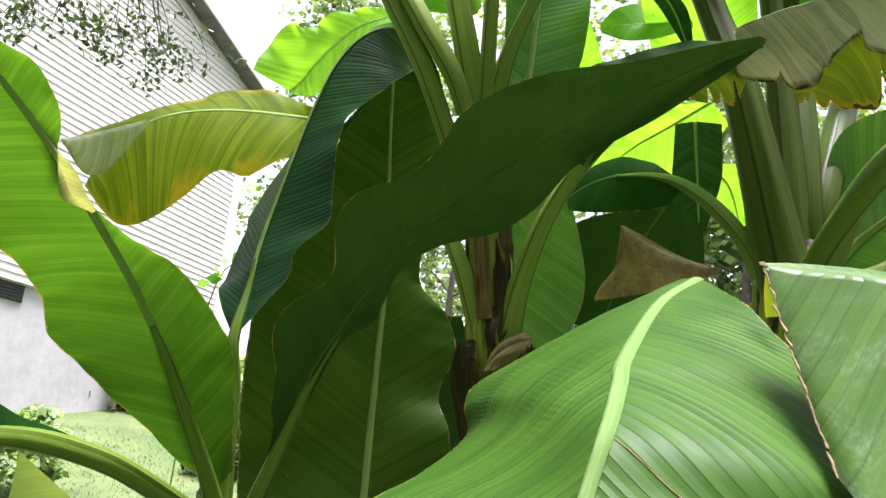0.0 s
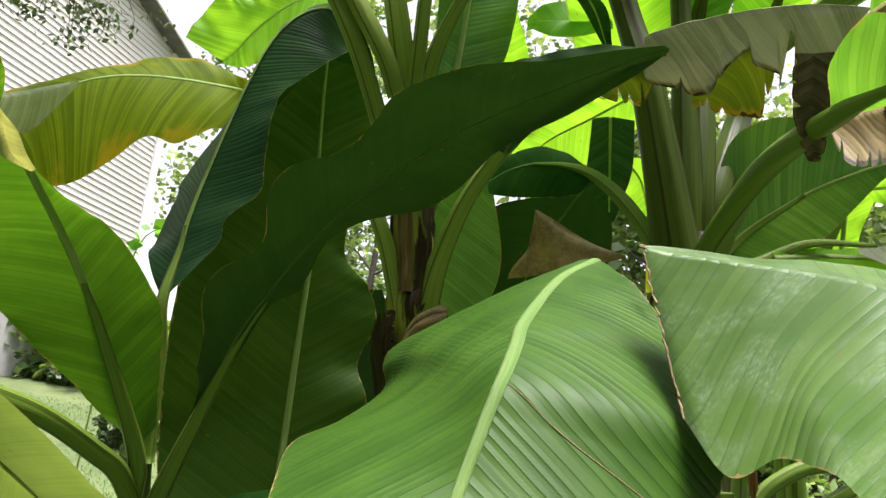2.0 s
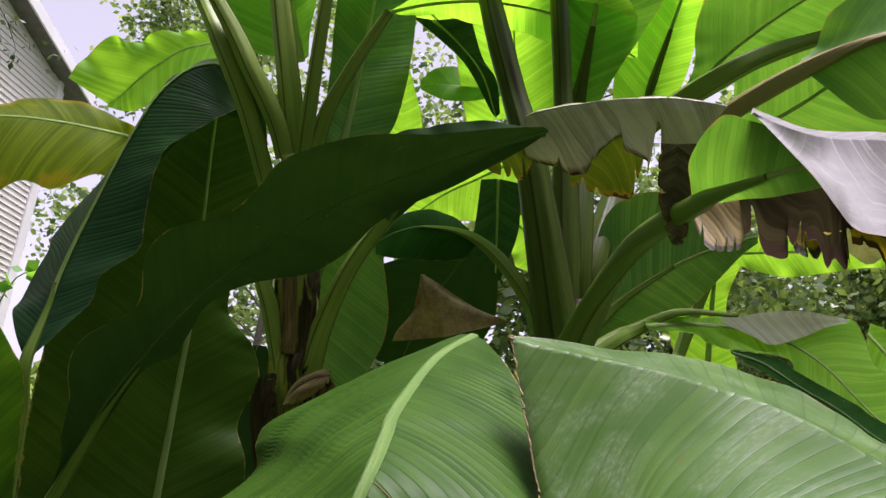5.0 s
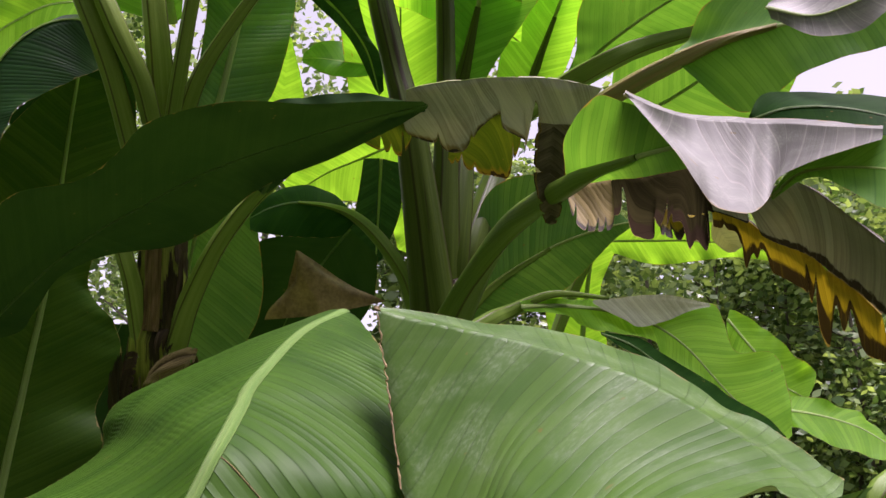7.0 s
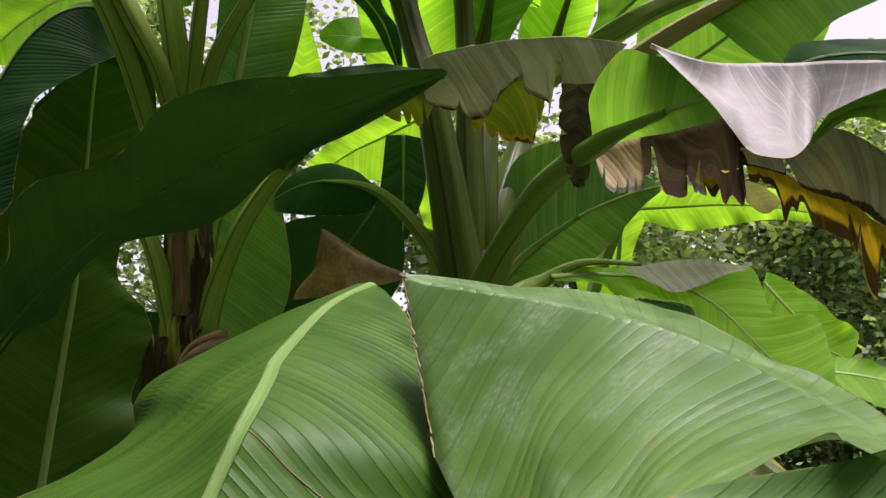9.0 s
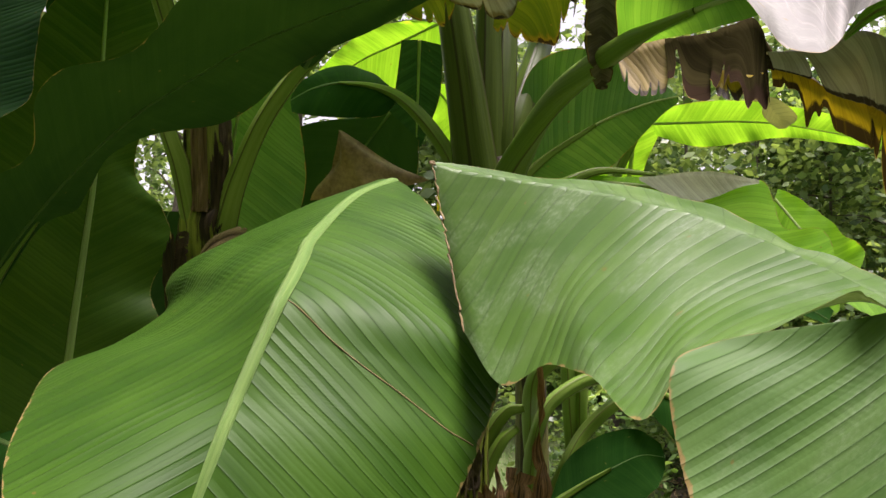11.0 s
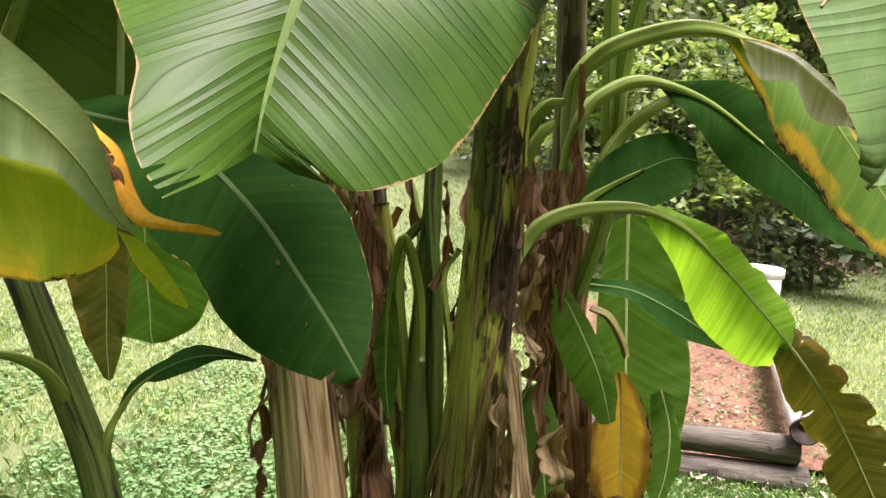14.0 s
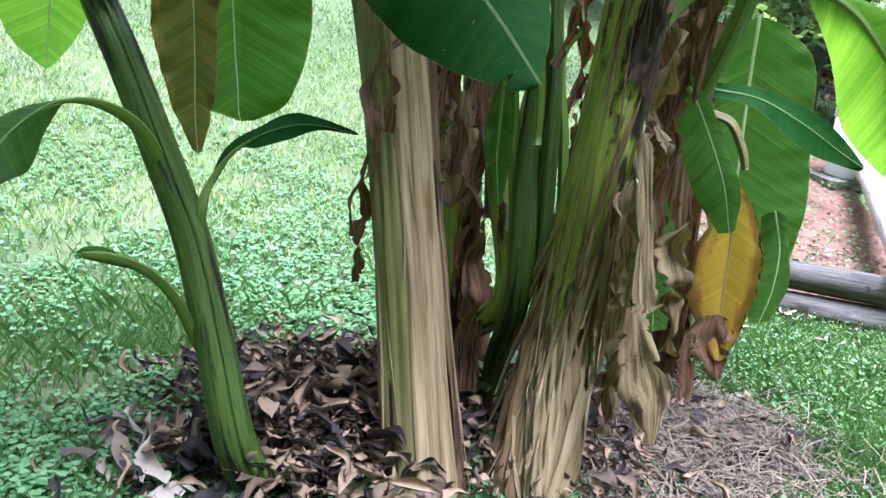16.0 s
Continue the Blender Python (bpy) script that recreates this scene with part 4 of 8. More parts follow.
leaf_bl = leaf(PLANTS['b'], 'fresh', 'broad glossy green leaf with a torn ragged tip', [
    (0.409, 1.145, 1.979, 0.029, 2, -10, 0.044, -164, 38), (0.328, 1.000, 1.910, 0.207, -24, -49, 0.104, -174, 6),
    (0.259, 0.823, 1.816, 0.429, -30, -55, 0.177, -167, -23), (0.244, 0.768, 1.783, 0.429, -33, -50, 0.197, -166, -21),
    (0.231, 0.718, 1.754, 0.395, -33, -46, 0.206, -162, -17), (0.220, 0.687, 1.730, 0.352, -36, -32, 0.213, -154, -12),
    (0.208, 0.668, 1.698, 0.309, -26, -16, 0.214, -146, -9), (0.199, 0.653, 1.672, 0.255, -14, -7, 0.209, -147, -8),
    (0.190, 0.638, 1.646, 0.191, -5, 2, 0.201, -152, -6), (0.181, 0.618, 1.619, 0.149, 10, 18, 0.192, -151, -5),
    (0.173, 0.603, 1.592, 0.128, 32, 31, 0.180, -146, -3), (0.165, 0.591, 1.566, 0.116, 52, 40, 0.162, -145, 8),
    (0.159, 0.581, 1.545, 0.128, 56, 47, 0.141, -153, 21), (0.151, 0.563, 1.510, 0.118, 66, 43, 0.095, -163, 31),
    (0.146, 0.553, 1.478, 0.103, 81, 36, 0.032, -163, 19)], rib=0.0088, arch=0.1, wave=0.002, tears=[('L', 0.949, 0.86, 0.0045), ('L', 0.971, 0.72, 0.003), ('L', 0.99, 0.66, 0.005), ('R', 0.955, 0.25, 0.0035)], vein=(50, 33), crack=[(0.352, 0.02), (0.420, 0.27), (0.474, 0.5), (0.532, 0.8), (0.550, 0.97)])
leaf_fl = leaf(PLANTS['d'], 'fresh2', 'pale green waxy leaf with a brown-edged torn end', [
    (0.537, 0.331, 1.708, 0.042, 150, -17, 0.081, -8, 65), (0.556, 0.379, 1.730, 0.072, 163, -47, 0.071, -12, 58),
    (0.568, 0.433, 1.755, 0.117, -172, -46, 0.081, -6, 48), (0.567, 0.493, 1.785, 0.186, -162, -43, 0.081, -2, 37),
    (0.553, 0.559, 1.817, 0.257, -154, -39, 0.093, 6, 25), (0.522, 0.619, 1.842, 0.321, -147, -37, 0.104, 14, 20),
    (0.488, 0.678, 1.863, 0.284, -140, -34, 0.102, 15, 19), (0.441, 0.726, 1.879, 0.261, -130, -32, 0.071, 17, 18),
    (0.402, 0.758, 1.890, 0.276, -125, -29, 0.041, 21, 15), (0.373, 0.775, 1.898, 0.212, -117, -29, 0.010, 25, 17)], rib=0, arch=0.12, wave=0.003, vein=(12, 40), dry_end=0.0010)
leaf_rl = leaf(PLANTS['d'], 'fresh3', 'large ribbed green leaf with a pale scratch', [
    (0.568, 0.321, 1.731, 0.068, 74, 34, 0.046, -109, 1), (0.555, 0.321, 1.687, 0.133, 52, 14, 0.053, -139, 9),
    (0.534, 0.311, 1.638, 0.149, 46, 7, 0.047, -143, 10), (0.508, 0.299, 1.594, 0.126, 48, 14, 0.042, -142, 6),
    (0.479, 0.286, 1.553, 0.093, 53, 20, 0.035, -138, 4), (0.448, 0.270, 1.521, 0.061, 64, 20, 0.024, -135, -9),
    (0.422, 0.261, 1.493, 0.035, 91, 16, 0.015, -122, -36), (0.410, 0.256, 1.485, 0.011, 97, 30, 0.002, 146, -46)], rib=0.004, arch=0.1, wave=0.004, crack=((0.595, -0.864), (0.563, -0.786), (0.53, -0.705), (0.498, -0.627)), vein=(58, 35))
leaf_w = leaf(PLANTS['b'], 'white', 'waxy grey-topped leaf curling over', [
    (0.705, 0.812, 2.259, 0.127, 176, -47, 0.005, -142, 40), (0.717, 0.779, 2.228, 0.132, -179, -55, 0.063, -38, 63),
    (0.716, 0.729, 2.191, 0.132, 178, -55, 0.110, -45, 60), (0.724, 0.703, 2.174, 0.132, 161, -33, 0.162, -48, 39),
    (0.740, 0.684, 2.165, 0.133, 153, -13, 0.182, -54, 18), (0.758, 0.667, 2.160, 0.134, 153, -13, 0.183, -56, 16),
    (0.773, 0.647, 2.152, 0.135, 152, -7, 0.173, -58, 9), (0.793, 0.635, 2.150, 0.136, 157, -25, 0.138, -59, 22),
    (0.797, 0.602, 2.134, 0.137, 166, -46, 0.088, -58, 27), (0.799, 0.568, 2.116, 0.139, 166, -44, 0.057, -58, 23),
    (0.803, 0.537, 2.101, 0.141, 166, -42, 0.037, -58, 28), (0.806, 0.503, 2.084, 0.143, 167, -41, 0.018, -58, 35)], rib=0, arch=0.10, wave=0.001)
leaf_w2 = leaf(PLANTS['b'], 'mid', 'green underside beyond the curled edge', [
    (0.762, 0.613, 2.042, 0.006, 127, 27, 0.007, -53, -23), (0.782, 0.595, 2.065, 0.016, 120, 7, 0.014, -60, -6),
    (0.792, 0.568, 2.064, 0.021, 118, -31, 0.016, -62, 15), (0.799, 0.541, 2.056, 0.032, 119, -36, 0.036, -61, 27),
    (0.805, 0.508, 2.043, 0.049, 120, -31, 0.055, -60, 31), (0.808, 0.478, 2.027, 0.044, 121, -33, 0.052, -59, 33)], rib=0.003, arch=0.06, wave=0.002)
leaf_w1 = leaf(PLANTS['b'], 'mid', 'green leaf base on an arching petiole', [
    (0.734, 1.030, 2.209, 0.014, 61, 5, 0.006, -139, 11), (0.741, 0.953, 2.204, 0.076, 53, -21, 0.022, -144, 18),
    (0.753, 0.862, 2.192, 0.118, 64, -28, 0.030, -104, -10), (0.758, 0.776, 2.172, 0.122, 71, -49, 0.032, -104, -8),
    (0.766, 0.697, 2.154, 0.083, 74, -67, 0.037, -123, -38)], rib=0.006, arch=0.05, wave=0.003)
leaf_q1 = leaf(PLANTS['b'], 'burntdark', 'blackened torn leaf hanging below the petiole', [
    (0.848, 1.095, 2.273, 0.035, 155, -31, 0.112, -62, 28), (0.861, 1.074, 2.267, 0.035, 153, -28, 0.122, -62, 25),
    (0.873, 1.056, 2.263, 0.035, 152, -23, 0.163, -62, 17), (0.885, 1.039, 2.261, 0.035, 150, -15, 0.172, -63, 11),
    (0.898, 1.026, 2.263, 0.035, 149, -6, 0.124, -62, -4), (0.910, 1.012, 2.266, 0.035, 150, -2, 0.158, -62, -11),
    (0.921, 1.003, 2.270, 0.035, 152, 8, 0.148, -60, -17), (0.932, 0.995, 2.277, 0.035, 149, -6, 0.225, -62, -1),
    (0.942, 0.980, 2.274, 0.036, -178, -49, 0.197, -52, 55), (0.939, 0.957, 2.242, 0.035, -130, -57, 0.210, -32, 78),
    (0.932, 0.940, 2.211, 0.035, -127, -56, 0.073, -30, 76), (0.930, 0.926, 2.191, 0.035, -142, -54, 0.047, -37, 75)], rib=0, arch=0.16, wave=0.004, ragged=0.09)
leaf_q1y = leaf(PLANTS['b'], 'burntyellow', 'yellow scrap with a black torn margin', [
    (0.883, 1.009, 2.186, 0.014, 149, -25, 0.067, -62, 27), (0.896, 0.990, 2.181, 0.014, 153, -31, 0.085, -61, 39),
    (0.904, 0.972, 2.171, 0.014, 157, -36, 0.052, -60, 46), (0.914, 0.951, 2.161, 0.014, 150, -22, 0.078, -62, 30),
    (0.924, 0.940, 2.163, 0.014, 147, -1, 0.034, -63, 2)], rib=0, arch=0.1, wave=0.003, ragged=0.10)
leaf_q1a = leaf(PLANTS['b'], 'tanflap', 'tan withered flap with a dark end', [
    (0.794, 1.149, 2.258, 0.024, 156, 19, 0.023, -54, -33), (0.801, 1.145, 2.264, 0.024, 148, 2, 0.095, -60, -12),
    (0.814, 1.133, 2.268, 0.025, 146, -9, 0.133, -62, 1), (0.828, 1.118, 2.270, 0.025, 147, -14, 0.143, -62, 7),
    (0.841, 1.102, 2.270, 0.025, 147, -17, 0.144, -63, 12), (0.849, 1.092, 2.271, 0.025, 147, -15, 0.117, -63, 8)], rib=0, arch=0.2, wave=0.001, ragged=0.03)
leaf_q2 = leaf(PLANTS['b'], 'burntgrey', 'withered grey leaf with torn black and yellow edges', [
    (0.913, 0.918, 2.185, 0.053, 165, -50, 0.031, -106, 29), (0.917, 0.874, 2.168, 0.053, 163, -49, 0.051, -106, 38),
    (0.919, 0.831, 2.155, 0.054, 158, -47, 0.071, -105, 19), (0.920, 0.793, 2.149, 0.055, 151, -45, 0.082, -105, 1),
    (0.920, 0.762, 2.147, 0.055, 157, -45, 0.097, -105, 5), (0.923, 0.736, 2.136, 0.055, 175, -43, 0.104, -108, 24),
    (0.928, 0.711, 2.114, 0.056, -178, -37, 0.111, -111, 38), (0.935, 0.687, 2.085, 0.056, -177, -34, 0.112, -113, 46),
    (0.944, 0.659, 2.051, 0.057, -176, -31, 0.106, -113, 43), (0.952, 0.633, 2.017, 0.058, -177, -27, 0.107, -116, 47),
    (0.962, 0.612, 1.979, 0.059, -178, -22, 0.100, -119, 48)], rib=0, arch=0.16, wave=0.002, ragged=0.05)
leaf_q2b = leaf(PLANTS['b'], 'burntyellow', 'yellow torn underside with black scorched margin', [
    (0.936, 0.940, 2.181, 0.021, 174, -48, 0.039, -108, 26), (0.939, 0.923, 2.168, 0.021, 173, -48, 0.040, -108, 37),
    (0.943, 0.899, 2.154, 0.021, 174, -47, 0.039, -108, 36), (0.946, 0.884, 2.141, 0.021, 177, -45, 0.084, -109, 26),
    (0.950, 0.866, 2.127, 0.021, -179, -42, 0.048, -111, 28), (0.954, 0.854, 2.113, 0.022, 180, -42, 0.065, -110, 24),
    (0.957, 0.837, 2.101, 0.022, 172, -44, 0.063, -107, 23), (0.959, 0.823, 2.095, 0.022, 175, -43, 0.084, -108, 44),
    (0.963, 0.804, 2.078, 0.022, -180, -39, 0.074, -110, 48), (0.967, 0.789, 2.064, 0.022, -180, -39, 0.033, -110, 40),
    (0.971, 0.771, 2.049, 0.022, -178, -35, 0.092, -112, 25), (0.976, 0.760, 2.031, 0.022, -177, -32, 0.115, -115, 34),
    (0.979, 0.750, 2.021, 0.022, -178, -34, 0.044, -111, 25), (0.982, 0.740, 2.011, 0.022, -178, -34, 0.080, -112, 28),
    (0.987, 0.722, 1.992, 0.023, -177, -30, 0.086, -114, 43), (0.996, 0.699, 1.958, 0.023, -177, -26, 0.062, -115, 45)], rib=0, arch=0.1, wave=0.003, ragged=0.08)
leaf_n = leaf(PLANTS['b'], 'burnt', 'drooping grey-brown leaf with scorched torn margins', [
    (0.510, 1.271, 2.452, 0.072, 141, -30, 0.057, -111, -22), (0.522, 1.255, 2.454, 0.072, 144, -30, 0.091, -111, -18),
    (0.546, 1.225, 2.451, 0.072, 146, -30, 0.115, -111, 0), (0.570, 1.197, 2.448, 0.072, 147, -29, 0.135, -111, 1),
    (0.590, 1.175, 2.443, 0.073, 148, -29, 0.135, -111, 6), (0.609, 1.153, 2.440, 0.073, 148, -28, 0.098, -111, 2),
    (0.628, 1.132, 2.435, 0.073, 149, -27, 0.070, -111, 17), (0.642, 1.116, 2.431, 0.073, 150, -27, 0.093, -111, 7),
    (0.661, 1.097, 2.425, 0.074, 150, -26, 0.117, -111, 15), (0.676, 1.081, 2.420, 0.074, 151, -25, 0.143, -112, 3),
    (0.690, 1.066, 2.415, 0.074, 151, -25, 0.069, -112, 6), (0.701, 1.055, 2.411, 0.074, 152, -24, 0.190, -112, 2),
    (0.716, 1.039, 2.404, 0.075, 153, -24, 0.230, -112, 9), (0.737, 1.020, 2.393, 0.075, 154, -23, 0.195, -113, 9),
    (0.754, 1.004, 2.384, 0.075, 155, -22, 0.123, -113, -2), (0.772, 0.988, 2.373, 0.076, 155, -21, 0.062, -113, -28)], rib=0.001, arch=0.10, wave=0.002, ragged=0.03)
leaf_n4 = leaf(PLANTS['b'], 'flapbrown', 'dark brown withered flap of the grey leaf', [
    (0.717, 1.055, 2.326, 0.031, -167, 2, 0.034, 13, -7), (0.720, 1.067, 2.279, 0.034, -168, 2, 0.033, 12, -2),
    (0.723, 1.080, 2.227, 0.030, -160, -9, 0.033, 20, -8), (0.730, 1.090, 2.189, 0.023, -145, -16, 0.025, 35, -5),
    (0.737, 1.098, 2.162, 0.011, -141, -21, 0.009, 39, -10)], rib=0, arch=0.08, wave=0.004, ragged=0.10)
leaf_n3 = leaf(PLANTS['b'], 'underscorch', 'yellow-green torn flap with a burnt margin', [
    (0.458, 1.426, 2.418, 0.021, 121, -16, 0.011, -115, -76), (0.472, 1.398, 2.436, 0.021, 128, -23, 0.059, -112, -12),
    (0.492, 1.373, 2.437, 0.021, 139, -31, 0.075, -111, 8), (0.515, 1.348, 2.433, 0.021, 145, -33, 0.080, -112, 12),
    (0.530, 1.335, 2.426, 0.021, 156, -35, 0.054, -115, 32), (0.542, 1.327, 2.412, 0.021, 160, -33, 0.019, -120, 37)], rib=0, arch=0.1, wave=0.002, ragged=0.05)
leaf_n2 = leaf(PLANTS['b'], 'underscorch', 'yellow-green underside with a burnt torn margin', [
    (0.600, 1.264, 2.351, 0.021, 115, -2, 0.024, -123, -65), (0.605, 1.242, 2.377, 0.021, 124, -9, 0.070, -116, -49),
    (0.622, 1.213, 2.390, 0.021, 132, -17, 0.101, -112, -28), (0.643, 1.181, 2.402, 0.021, 137, -21, 0.128, -111, -13),
    (0.665, 1.155, 2.399, 0.021, 147, -26, 0.137, -112, 12), (0.683, 1.141, 2.387, 0.021, 155, -27, 0.082, -118, 38),
    (0.697, 1.136, 2.367, 0.021, 154, -25, 0.030, -127, 54)], rib=0, arch=0.1, wave=0.002, ragged=0.05)
leaf_flc = leaf(PLANTS['b'], 'yellowing', 'curled yellow-green leaf end', [
    (0.413, 0.876, 1.925, 0.011, -81, -28, 0.013, 113, 19), (0.413, 0.872, 1.898, 0.021, -109, -23, 0.025, 88, 35),
    (0.417, 0.866, 1.872, 0.023, -109, -22, 0.024, 72, 27)], rib=0, arch=0.1, wave=0.001)
# Curled edge whose white sheen is put in as a pale colour.
leaf_c1w = leaf(PLANTS['c'], 'greytop', 'curled leaf edge, its white sheen painted in', [
    (-0.523, 1.118, 2.111, 0.010, 132, 46, 0.007, -26, 42), (-0.533, 1.157, 2.088, 0.015, -174, 46, 0.021, 2, -11),
    (-0.531, 1.191, 2.065, 0.018, -163, 3, 0.023, 12, 15), (-0.512, 1.230, 2.053, 0.011, 174, 8, 0.005, 61, 4)], rib=0, arch=0.25, wave=0.002)
leaf_c1 = leaf(PLANTS['c'], 'lit3', 'bright green upright leaf with wavy edges', [
    (-0.406, 1.684, 1.614, 0.044, 13, 47, 0.065, 122, 36), (-0.469, 1.551, 1.829, 0.143, -36, 17, 0.115, 130, -5),
    (-0.495, 1.474, 1.917, 0.173, -33, 11, 0.123, 137, -25), (-0.517, 1.395, 1.987, 0.146, -33, 6, 0.100, 144, -27),
    (-0.525, 1.285, 2.041, 0.139, -37, -1, 0.068, 145, -53), (-0.534, 1.208, 2.082, 0.160, -43, 13, 0.044, -155, -79),
    (-0.538, 1.134, 2.111, 0.169, -42, 19, 0.043, 55, -59), (-0.542, 1.042, 2.142, 0.164, -47, 27, 0.050, 135, -37),
    (-0.540, 0.954, 2.159, 0.139, -49, 38, 0.058, 136, -35), (-0.543, 0.877, 2.169, 0.069, -49, 46, 0.053, 160, -56),
    (-0.538, 0.814, 2.159, 0.008, -19, 28, 0.006, 149, -22)], rib=0.009, arch=0.05, wave=0.006)
leaf_c2 = leaf(PLANTS['c'], 'dark', 'dark bluish green leaf arching over to one side', [
    (-0.399, 1.651, 1.927, 0.011, -157, 22, 0.008, -8, 56), (-0.391, 1.676, 2.041, 0.074, -179, -11, 0.085, -13, 21),
    (-0.388, 1.684, 2.105, 0.109, -162, -11, 0.088, -16, 21), (-0.382, 1.699, 2.174, 0.119, -170, 12, 0.145, -33, 19),
    (-0.368, 1.710, 2.258, 0.161, 171, 2, 0.131, -53, 22), (-0.344, 1.718, 2.372, 0.160, 167, 17, 0.116, -60, 28),
    (-0.315, 1.720, 2.488, 0.180, 160, 19, 0.104, -77, 6), (-0.274, 1.717, 2.603, 0.140, 156, 23, 0.147, -86, 4),
    (-0.216, 1.720, 2.683, 0.091, 151, 24, 0.151, -84, 12), (-0.146, 1.737, 2.715, 0.051, 136, 6, 0.105, -80, 40),
    (-0.097, 1.768, 2.677, 0.013, 114, -26, 0.019, -75, 47)], rib=0.007, arch=0.06, wave=0.004)
leaf_m = leaf(PLANTS['c'], 'shade', 'broad shaded green leaf seen from beneath', [
    (-0.301, 1.643, 1.612, 0.010, 11, 27, 0.011, -168, -24), (-0.275, 1.618, 1.716, 0.032, 11, 59, 0.021, -165, -32),
    (-0.246, 1.601, 1.787, 0.046, 18, -3, 0.060, -157, 69), (-0.205, 1.574, 1.876, 0.079, 19, -33, 0.071, -153, 69),
    (-0.156, 1.550, 1.955, 0.139, 19, -34, 0.055, -153, 25), (-0.107, 1.526, 2.024, 0.167, 17, -43, 0.050, -153, -22),
    (-0.056, 1.501, 2.086, 0.133, 20, -52, 0.036, -151, -42), (0.005, 1.476, 2.147, 0.187, 21, -41, 0.056, -147, -24),
    (0.068, 1.454, 2.196, 0.209, 21, -43, 0.101, -142, 3), (0.130, 1.428, 2.241, 0.171, 22, -50, 0.104, -141, 3),
    (0.191, 1.400, 2.279, 0.179, 22, -52, 0.081, -140, 18), (0.273, 1.365, 2.317, 0.207, 22, -47, 0.063, -139, 10),
    (0.361, 1.319, 2.350, 0.160, 28, -45, 0.054, -137, 3), (0.443, 1.266, 2.374, 0.101, 34, -56, 0.037, -135, -2),
    (0.502, 1.221, 2.385, 0.062, 40, -61, 0.021, -134, -17), (0.534, 1.195, 2.389, 0.012, 47, -42, 0.006, -134, -34)], rib=0.0035, arch=0.04, wave=0.002)
leaf_c0 = leaf(PLANTS['c'], 'dark2', 'dark green leaf curling up from a long petiole', [
    (-0.508, 1.342, 1.690, 0.007, 77, 28, 0.003, -105, -31), (-0.532, 1.307, 1.695, 0.025, 72, 31, 0.007, -104, -26),
    (-0.550, 1.262, 1.701, 0.030, 68, 28, 0.010, -97, -12), (-0.570, 1.204, 1.703, 0.045, 76, 16, 0.018, -98, -7),
    (-0.588, 1.132, 1.696, 0.061, 78, 8, 0.062, -107, 6), (-0.609, 1.068, 1.680, 0.063, 76, -2, 0.083, -114, 18),
    (-0.619, 1.009, 1.647, 0.034, 74, -12, 0.041, -106, 14)], rib=0.004, arch=0.06, wave=0.003)
leaf_y = leaf(PLANTS['c'], 'olive', 'yellowing olive leaf hanging with a dry curled tip', [
    (-0.500, 2.457, 2.798, 0.037, 114, 7, 0.172, -85, -6), (-0.608, 2.426, 2.796, 0.089, 72, 4, 0.173, -103, -7),
    (-0.713, 2.395, 2.788, 0.109, 66, 11, 0.241, -98, -1), (-0.814, 2.363, 2.771, 0.094, 53, 15, 0.226, -100, 1),
    (-0.911, 2.334, 2.742, 0.065, 52, 22, 0.303, -98, 14), (-0.989, 2.296, 2.690, 0.054, 56, -1, 0.332, -98, 32),
    (-1.036, 2.268, 2.617, 0.084, 63, -4, 0.286, -99, 54), (-1.072, 2.250, 2.523, 0.120, 81, -10, 0.153, -102, 57),
    (-1.104, 2.225, 2.474, 0.119, 87, 0, 0.043, -111, 62)], rib=0.006, arch=0.08, wave=0.006)
leaf_yw = leaf(PLANTS['c'], 'greytop', 'grey-green upper side folded over the yellowing leaf', [
    (-0.957, 2.229, 2.662, 0.006, 87, 9, 0.007, -75, 19), (-1.002, 2.171, 2.603, 0.017, 54, 1, 0.064, -85, 18),
    (-1.051, 2.126, 2.558, 0.016, 57, 8, 0.102, -89, 7), (-1.098, 2.087, 2.524, 0.017, 63, 17, 0.099, -88, -8),
    (-1.124, 2.072, 2.521, 0.005, 110, 38, 0.012, -71, -34)], rib=0, arch=0.08, wave=0.002)
leaf_dk = leaf(PLANTS['c'], 'dark2', 'dark green leaf pointing down', [
    (-0.241, 1.823, 1.525, 0.075, -47, -12, 0.072, 154, 20), (-0.089, 1.595, 1.502, 0.170, -48, 8, 0.104, 142, 18),
    (0.028, 1.357, 1.488, 0.125, -43, -11, 0.107, 149, 23), (0.114, 1.289, 1.416, 0.148, -57, 1, 0.137, 142, 22),
    (0.177, 1.223, 1.352, 0.129, -47, -4, 0.133, 144, 24), (0.229, 1.160, 1.283, 0.131, -36, 4, 0.109, 151, 34),
    (0.272, 1.093, 1.224, 0.095, -38, 8, 0.062, 165, 30), (0.299, 1.047, 1.182, 0.043, -35, 20, 0.021, 170, 4),
    (0.311, 1.029, 1.164, 0.006, -44, 3, 0.005, 123, -31)], rib=0.006, arch=0.08, wave=0.004, tears=[('L', 0.86, 0.35, 0.006)])
